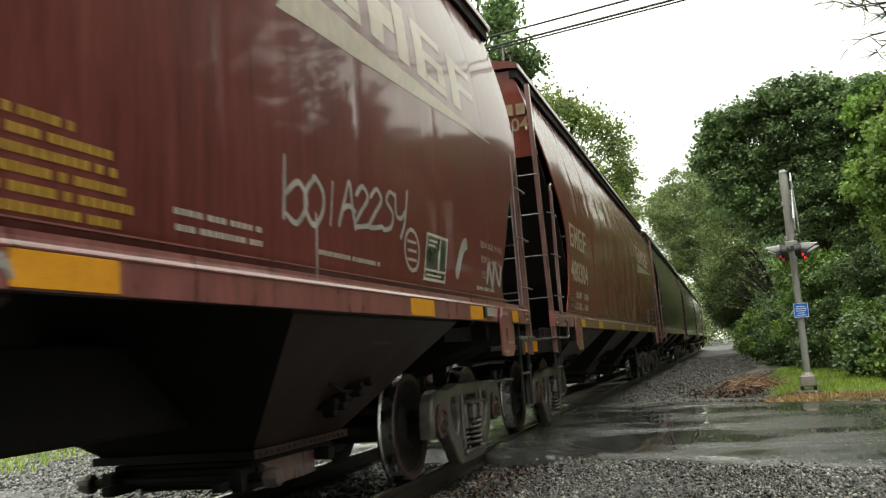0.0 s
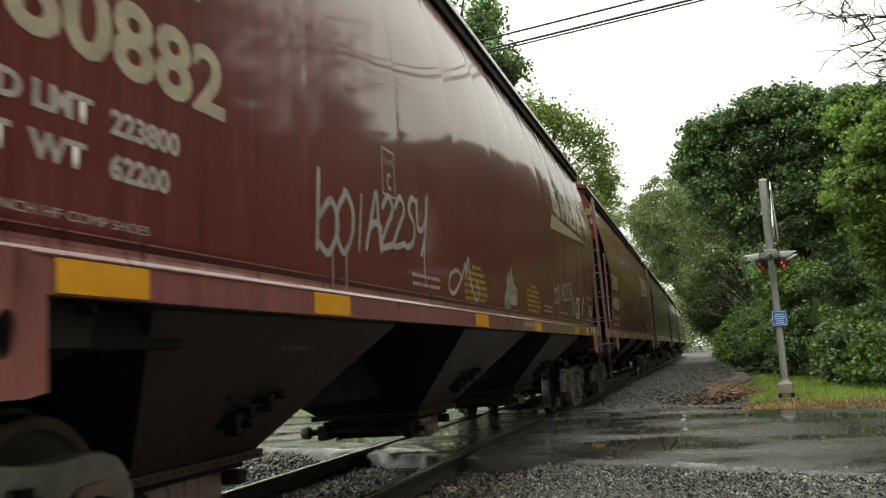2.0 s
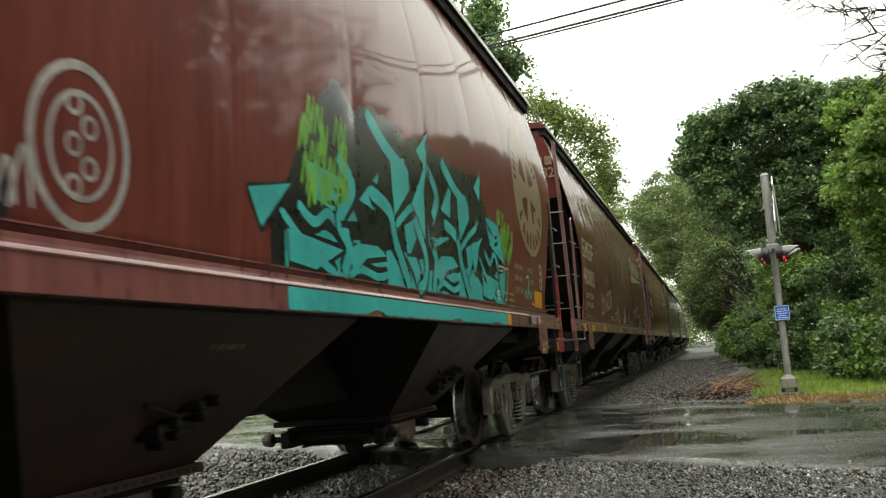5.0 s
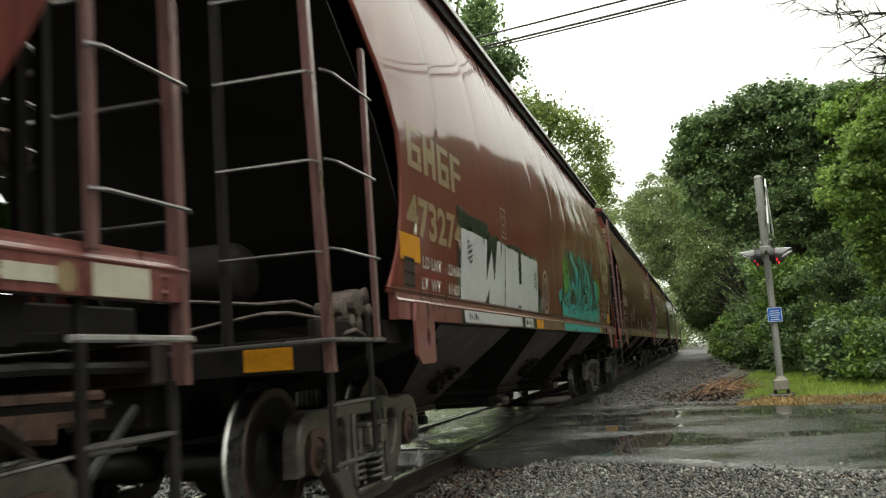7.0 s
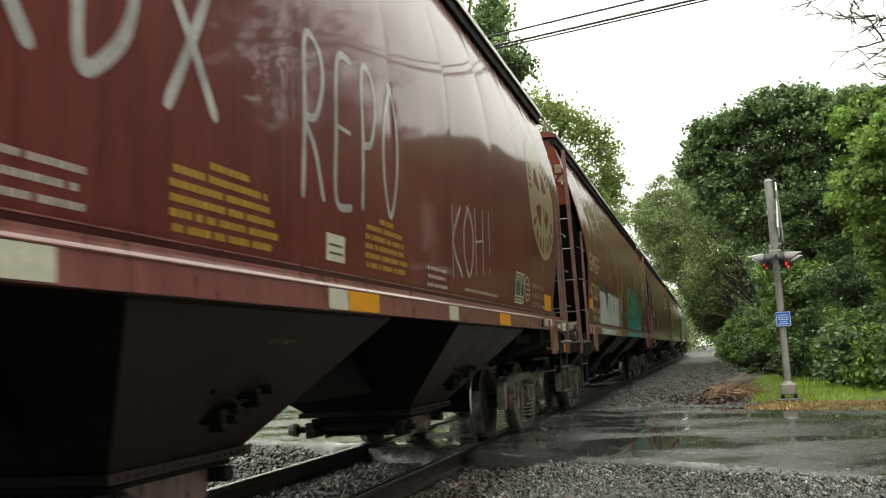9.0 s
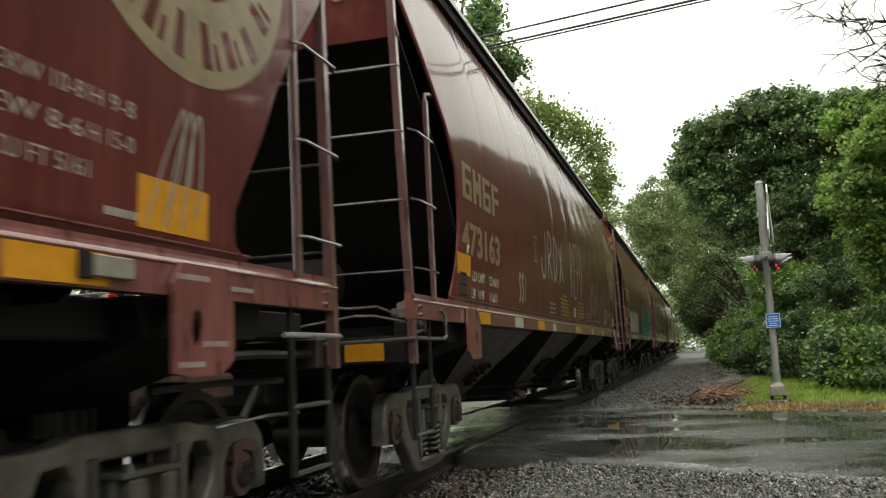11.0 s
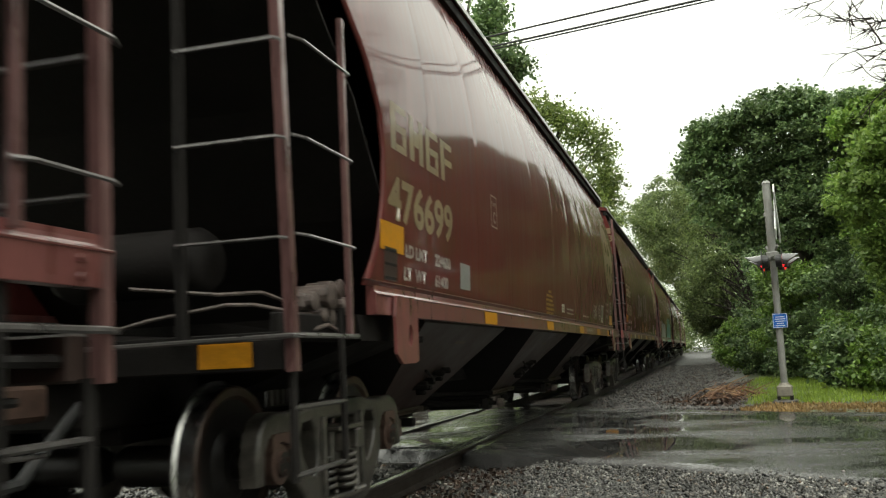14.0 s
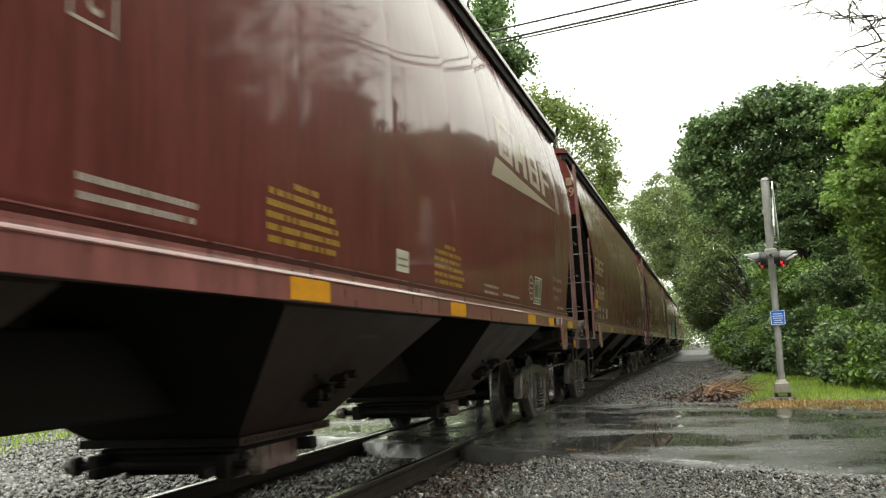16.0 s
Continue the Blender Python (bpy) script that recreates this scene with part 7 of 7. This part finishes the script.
def build_grass():
    rng = np.random.default_rng(5)
    pts = []
    while len(pts) < 30000:
        x, y = rng.uniform(0.55, 9), rng.uniform(17.0, 29)
        front = far_edge(x) + 1.75 + 0.35 * noise.noise((x * 0.9, 0, 0))
        if y > front and x > 0.75 + 0.35 * noise.noise((y, 0, 0)) + max(0, (y - 23) * 0.12):
            pts.append((x, y, lay(x, y)))
    v, f = blades(rng, np.array(pts), 0.04, 0.14, 0.007)
    tagged(new("grass", fast_mesh("grass", v, f, M["grass"])), "bright wet grass round the signal post", "grass", kind="stuff")
    pts = []
    while len(pts) < 24000:
        x, y = rng.uniform(-30, -9.0), rng.uniform(4, 36)
        road = near_edge(x) - 0.9 < y < far_edge(x) + 0.9
        if not road and (x < -10.2 - 0.7 * noise.noise((y, 2, 0)) or y > far_edge(x)) and x < -9.4:
            pts.append((x, y, lay(x, y)))
    v, f = blades(rng, np.array(pts), 0.06, 0.22, 0.018)
    tagged(new("grass", fast_mesh("grass", v, f, M["grass"])), "bright grass across the track by the far road", "grass", kind="stuff")
    pts = []
    while len(pts) < 8200:
        x = rng.uniform(0.5, 7)
        y = far_edge(x) + 0.1 + 1.75 * rng.random() ** 1.5
        pts.append((x, y, lay(x, y) + 0.01))
    v, f = blades(rng, np.array(pts), 0.015, 0.06, 0.018)
    tagged(new("straw", fast_mesh("straw", v, f, M["straw"])), "dead straw and leaf litter along the road edge", "straw", kind="stuff")


def stones(rng, n, where, s0, s1, z_of):
    """Broken stone: squashed, knocked-about octahedra with cut corners."""
    base = np.array([(1, 0, 0), (-1, 0, 0), (0, 1, 0), (0, -1, 0), (0, 0, 1), (0, 0, -1)], float)
    faces = np.array([(0, 2, 4), (2, 1, 4), (1, 3, 4), (3, 0, 4), (2, 0, 5), (1, 2, 5), (3, 1, 5), (0, 3, 5)])
    xy = where(rng, n)
    n = len(xy)
    s = rng.uniform(s0, s1, n) * rng.choice([0.7, 1.0, 1.0, 1.25], n)
    v = base[None] * s[:, None, None] * rng.uniform(0.55, 1.15, (n, 6, 1))
    v += rng.normal(0, 0.22, (n, 6, 3)) * s[:, None, None]
    a = rng.uniform(0, 2 * np.pi, n)
    ca, sa = np.cos(a)[:, None], np.sin(a)[:, None]
    x, y = v[..., 0] * ca - v[..., 1] * sa, v[..., 0] * sa + v[..., 1] * ca
    t = rng.normal(0, 0.5, n)[:, None]
    z = v[..., 2] * np.cos(t) + x * np.sin(t)
    z0 = np.array([z_of(px, py) for px, py in xy]) + s * rng.uniform(0.05, 0.55, n)
    out = np.stack([x + xy[:, :1], y + xy[:, 1:], z * 0.85 + z0[:, None]], -1).reshape(-1, 3)
    f = (faces[None] + (np.arange(n) * 6)[:, None, None]).reshape(-1, 3)
    return out, f


def build_gravel():
    rng = np.random.default_rng(9)

    def near(r, n):
        p = np.column_stack([r.uniform(-2.55, 2.8, n), r.uniform(5.8, 10.6, n)])
        return p[p[:, 1] < near_edge(p[:, 0]) - 0.04 + r.exponential(0.28, n) * (r.random(n) < 0.30)]

    def bed(r, n):
        p = np.column_stack([XC + r.uniform(-4.6, 1.2, n), r.uniform(1.5, 15, n)])
        ok = (p[:, 1] < near_edge(p[:, 0]) - 0.1) & (np.abs(np.abs(p[:, 0] - XC) - 0.755) > 0.10)
        return p[ok]

    def far(r, n):
        p = np.column_stack([r.uniform(-2.62, 1.3, n), 17 + r.random(n) ** 1.6 * 45])
        return p[(p[:, 1] > far_edge(p[:, 0]) + 0.05) & (p[:, 0] < 0.7 + 0.2 * np.sin(p[:, 1]))]

    def beyond(r, n):
        p = np.column_stack([r.uniform(-12, -6.5, n), r.uniform(4, 17, n)])
        return p[p[:, 1] < near_edge(p[:, 0]) - 0.2]

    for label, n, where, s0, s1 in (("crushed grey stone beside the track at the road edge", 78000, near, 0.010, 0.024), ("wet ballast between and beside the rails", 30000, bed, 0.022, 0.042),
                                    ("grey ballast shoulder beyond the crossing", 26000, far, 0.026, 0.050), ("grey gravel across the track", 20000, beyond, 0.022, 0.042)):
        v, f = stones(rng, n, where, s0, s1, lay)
        tagged(new("gravel", fast_mesh("gravel", v, f, M["stone_shaded" if "shoulder" in label else "stone_pale" if "across" in label else "stone"])), label, "gravel", kind="stuff")


def build_brush():
    rnd = random.Random(21)
    pile = thing("brush_pile", "heap of rust-brown cut sticks and branches beside the track", "brush pile", pose(0.45, 20.5, lay(0.45, 20.5)))
    for k in range(120):
        bm = bmesh.new()
        L = rnd.uniform(0.35, 1.25)
        a, el = rnd.gauss(math.radians(25), 0.95), rnd.gauss(0.16, 0.26)
        x, y = rnd.gauss(0.05, 0.30), rnd.gauss(0, 0.55)
        z = rnd.uniform(0.02, 0.30) * max(0.15, 1 - (x * x * 1.6 + y * y) / 1.4)
        d = Vector((math.cos(a) * math.cos(el), math.sin(a) * math.cos(el), math.sin(el)))
        p = Vector((x, y, z)) - d * L * 0.45
        bend = Vector((rnd.uniform(-0.09, 0.09), rnd.uniform(-0.09, 0.09), rnd.uniform(-0.03, 0.08)))
        pts = [p, p + d * L * 0.3 + bend * 0.7, p + d * L * 0.65 + bend, p + d * L]
        for q in pts:
            q.z = max(0.01, q.z)
        r = rnd.uniform(0.006, 0.021)
        tube(bm, pts, [r, r * 0.85, r * 0.65, r * 0.3], 5)
        part("stick", bm, M["stick"] if rnd.random() < 0.74 else M["stick_pale"] if rnd.random() < 0.5 else M["dead"], pile)
    rng = np.random.default_rng(4)
    n = 2600
    p = np.column_stack([rng.normal(-0.1, 0.48, n), rng.normal(0, 0.85, n), rng.uniform(0, 0.10, n)])
    v, f = leaf_cloud(rng, p, np.full(n, 0.08), 1, 0.075, 0.4)
    part("dead_leaves", fast_mesh("dead_leaves", v, f, M["dead"]), None, pile, "dark brown dead leaves")
    # leaf litter and twigs strewn over the shoulder and by the rail
    n = 5200
    q = np.column_stack([rng.uniform(-1.9, 1.2, n), 17.5 + rng.random(n) ** 1.4 * 22, np.zeros(n)])
    q = q[[noise.noise((a * 0.9, c * 0.35, 7)) > 0.02 and c > far_edge(a) + 0.1 for a, c, _ in q]]
    e = np.column_stack([rng.normal(-2.25, 0.30, 1100), rng.uniform(6.2, 9.6, 1100), np.zeros(1100)])
    q = np.concatenate([q, e])
    q[:, 2] = [lay(a, c) + 0.03 for a, c, _ in q]
    v, f = leaf_cloud(rng, q, np.full(len(q), 0.05), 1, 0.045, 0.3)
    tagged(new("leaf_litter", fast_mesh("leaf_litter", v, f, M["dead"])), "dark wet leaf litter strewn on the ballast", "leaf litter", kind="stuff")


# ---------------------------------------------------------------- crossing signal, wires
def build_signal(m, label):
    sig = thing("crossing_signal", label, "railroad signal", m, "crossing signals")
    bm = bmesh.new()
    tube(bm, [(0, 0, 0.24), (0, 0, 2.46)], 0.060, 18)
    tube(bm, [(0, 0, 2.44), (0, 0, 3.86)], 0.072, 18)
    tube(bm, [(0, 0, 3.86), (0, 0, 3.91)], [0.084, 0.05], 14)
    part("pole", bm, M["galv"], sig, smooth=False)
    base = new("base")
    base.parent = sig
    bm = bmesh.new()
    box(bm, -0.130, 0.130, -0.130, 0.130, 0.06, 0.25, 0.02)
    tube(bm, [(0, 0, 0.25), (0, 0, 0.30)], [0.11, 0.075], 14)
    part("junction_box", bm, M["plate"], base, "grey cast junction box")
    for sx, sy in ((1, 1), (1, -1), (-1, 1), (-1, -1)):
        bm = bmesh.new()
        box(bm, sx * 0.105 - 0.025, sx * 0.105 + 0.025, sy * 0.105 - 0.025, sy * 0.105 + 0.025, -0.06, 0.07)
        part("leg", bm, M["under"], base)
    bm = bmesh.new()
    box(bm, -0.21, 0.21, -0.21, 0.21, -0.24, 0.0, 0.02)
    part("footing", bm, M["iron"], base)
    # crossbuck boards, turned to the road and so seen on edge
    buck = new("crossbuck")
    buck.parent = sig
    for k, a in enumerate((42, -42)):
        bm = bmesh.new()
        box(bm, -0.011, 0.011, -0.61, 0.61, -0.115, 0.115, 0.004)
        o = part("board", bm, M["board"], buck)
        o.matrix_basis = pose(0.105 + k * 0.028, 0.0, 3.29, a, 0, 0)
    bm = bmesh.new()
    box(bm, -0.09, 0.13, -0.05, 0.05, 3.25, 3.33, 0.01)
    part("bracket", bm, M["galv"], buck)
    # lamps on a cross arm: hoods out along the road
    arm = new("lamp_arm")
    arm.parent = sig
    bm = bmesh.new()
    tube(bm, [(0, -0.40, 2.52), (0, 0.40, 2.52)], 0.03, 8)
    box(bm, -0.11, 0.11, -0.09, 0.09, 2.46, 2.62, 0.02)
    tube(bm, [(-0.03, 0.0, 2.6), (-0.10, 0.1, 2.72)], 0.025, 6)
    tube(bm, [(0.03, 0.0, 2.6), (0.10, -0.1, 2.72)], 0.025, 6)
    part("arm", bm, M["galv"], arm)
    for sy in (-1, 1):
        for sx in (-1, 1):
            lamp = part("lamp_body", lathe(bmesh.new(), [(sx * 0.05, 0.03), (sx * 0.06, 0.11), (sx * 0.16, 0.118), (sx * 0.168, 0.12)], 20, None, 0, sy * 0.37, 2.42), M["hood"], sig)
            bm = bmesh.new()
            n = 18
            rows = []
            for j in range(n + 1):
                a = math.radians(-35 + 250 * j / n)
                y, z = 0.115 * math.cos(a), 0.115 * math.sin(a)
                L = 0.08 + 0.20 * max(0, math.sin(a))
                rows.append([bm.verts.new((sx * (0.17 + L * q), sy * 0.37 + y * (1 + e), 2.42 + z * (1 + e) - 0.02 * q)) for e in (0, 0.05) for q in (0, 1)])
            for p_, q_ in zip(rows, rows[1:]):
                for i0, i1 in ((0, 1), (3, 2), (1, 3), (2, 0)):
                    bm.faces.new((p_[i0], p_[i1], q_[i1], q_[i0]))
            bm.faces.new((rows[0][0], rows[0][2], rows[0][3], rows[0][1]))
            bm.faces.new((rows[-1][0], rows[-1][1], rows[-1][3], rows[-1][2]))
            part("hood", bm, M["visor"], lamp, "dark glossy lamp hood")
            part("lens", lathe(bmesh.new(), [(sx * 0.172, 0.112), (sx * 0.190, 0.095), (sx * 0.205, 0.04)], 20, None, 0, sy * 0.37, 2.42), M["lens"], lamp, "red signal lens, lit")
            bm = bmesh.new()
            lathe(bm, [(sx * 0.160, 0.12), (sx * 0.162, 0.22), (sx * 0.168, 0.22), (sx * 0.168, 0.12)], 24, None, 0, sy * 0.37, 2.42)
            part("backing_disc", bm, M["hood"], lamp)
    bm = bmesh.new()
    box(bm, -0.125, 0.125, -0.012, 0.0, 1.255, 1.515, 0.012)
    plate = part("notice_plate", bm, M["signblue"], sig, "blue notice plate with white border")
    plate.matrix_basis = pose(0.03, -0.085, 0)
    bm = bmesh.new()
    for x0, x1, z0, z1 in ((-0.118, 0.118, 1.500, 1.508), (-0.118, 0.118, 1.262, 1.270), (-0.118, -0.110, 1.270, 1.500), (0.110, 0.118, 1.270, 1.500)):
        box(bm, x0, x1, -0.016, -0.012, z0, z1)
    for k, w in enumerate((0.15, 0.18, 0.17, 0.12, 0.16)):
        box(bm, -w / 2, w / 2, -0.016, -0.012, 1.445 - k * 0.038, 1.457 - k * 0.038)
    t = part("plate_lines", bm, M["board"], plate, "white lines too small to read")
    return sig


def build_wires():
    for k, (z, y, sag) in enumerate(((8.81, 20.73, 0.12), (8.235, 19.91, 0.12), (8.165, 19.91, 0.14))):
        bm = bmesh.new()
        pts = []
        for i in range(31):
            x = -30 + 60 * i / 30
            pts.append((x, y - 0.227 * (x + 2), z + sag * ((x / 30) ** 2)))
        tube(bm, pts, (0.024, 0.026, 0.018)[k], 6)
        tagged(new("overhead_wire", mesh_of("overhead_wire", bm, M["cable"])), "black overhead cable strung across the track", "cable", "overhead cables", "structure")


# ---------------------------------------------------------------- build and move
def along(y):
    """Place on the track centre line."""
    return Vector((XC + curve_x(y), y, 0))


def motions():
    """The train runs away from the camera and gathers speed; its wheels roll."""
    for car in cars:
        rows = []
        for k in range(33):
            t = k * 0.5
            yf = car_front[car.name] + run(t)
            p, q = along(yf), along(yf - LB)
            rows.append((t, pose(p.x, p.y, p.z, 0, 0, math.degrees(math.atan2(-(p.x - q.x), p.y - q.y)))))
        walk(car, rows)
        for ob in car.children:
            if ob.name.split(".")[0] == "wheelset":
                c = ob.matrix_basis.translation.copy()
                walk(ob, [(k * 0.1, pose(c.x, c.y, c.z, -math.degrees(run(k * 0.1) / WR), 0, 0)) for k in range(161)])


build_ground()
build_road()
build_track()
cars = build_train()
car_front = {car.name: FRONT + PITCH * (5 - k) for k, car in enumerate(cars)}
SKEW = -7.0
build_signal(pose(1.29, 17.25, -0.01, 0, 0, SKEW), "silver crossing-signal post with red lamps beside the road")
build_signal(pose(-9.55, 13.45, -0.17, 0, 0, SKEW), "silver crossing-signal post across the track")
build_wires()
build_trees()
build_woods()
build_brush()
build_grass()
build_gravel()
motions()
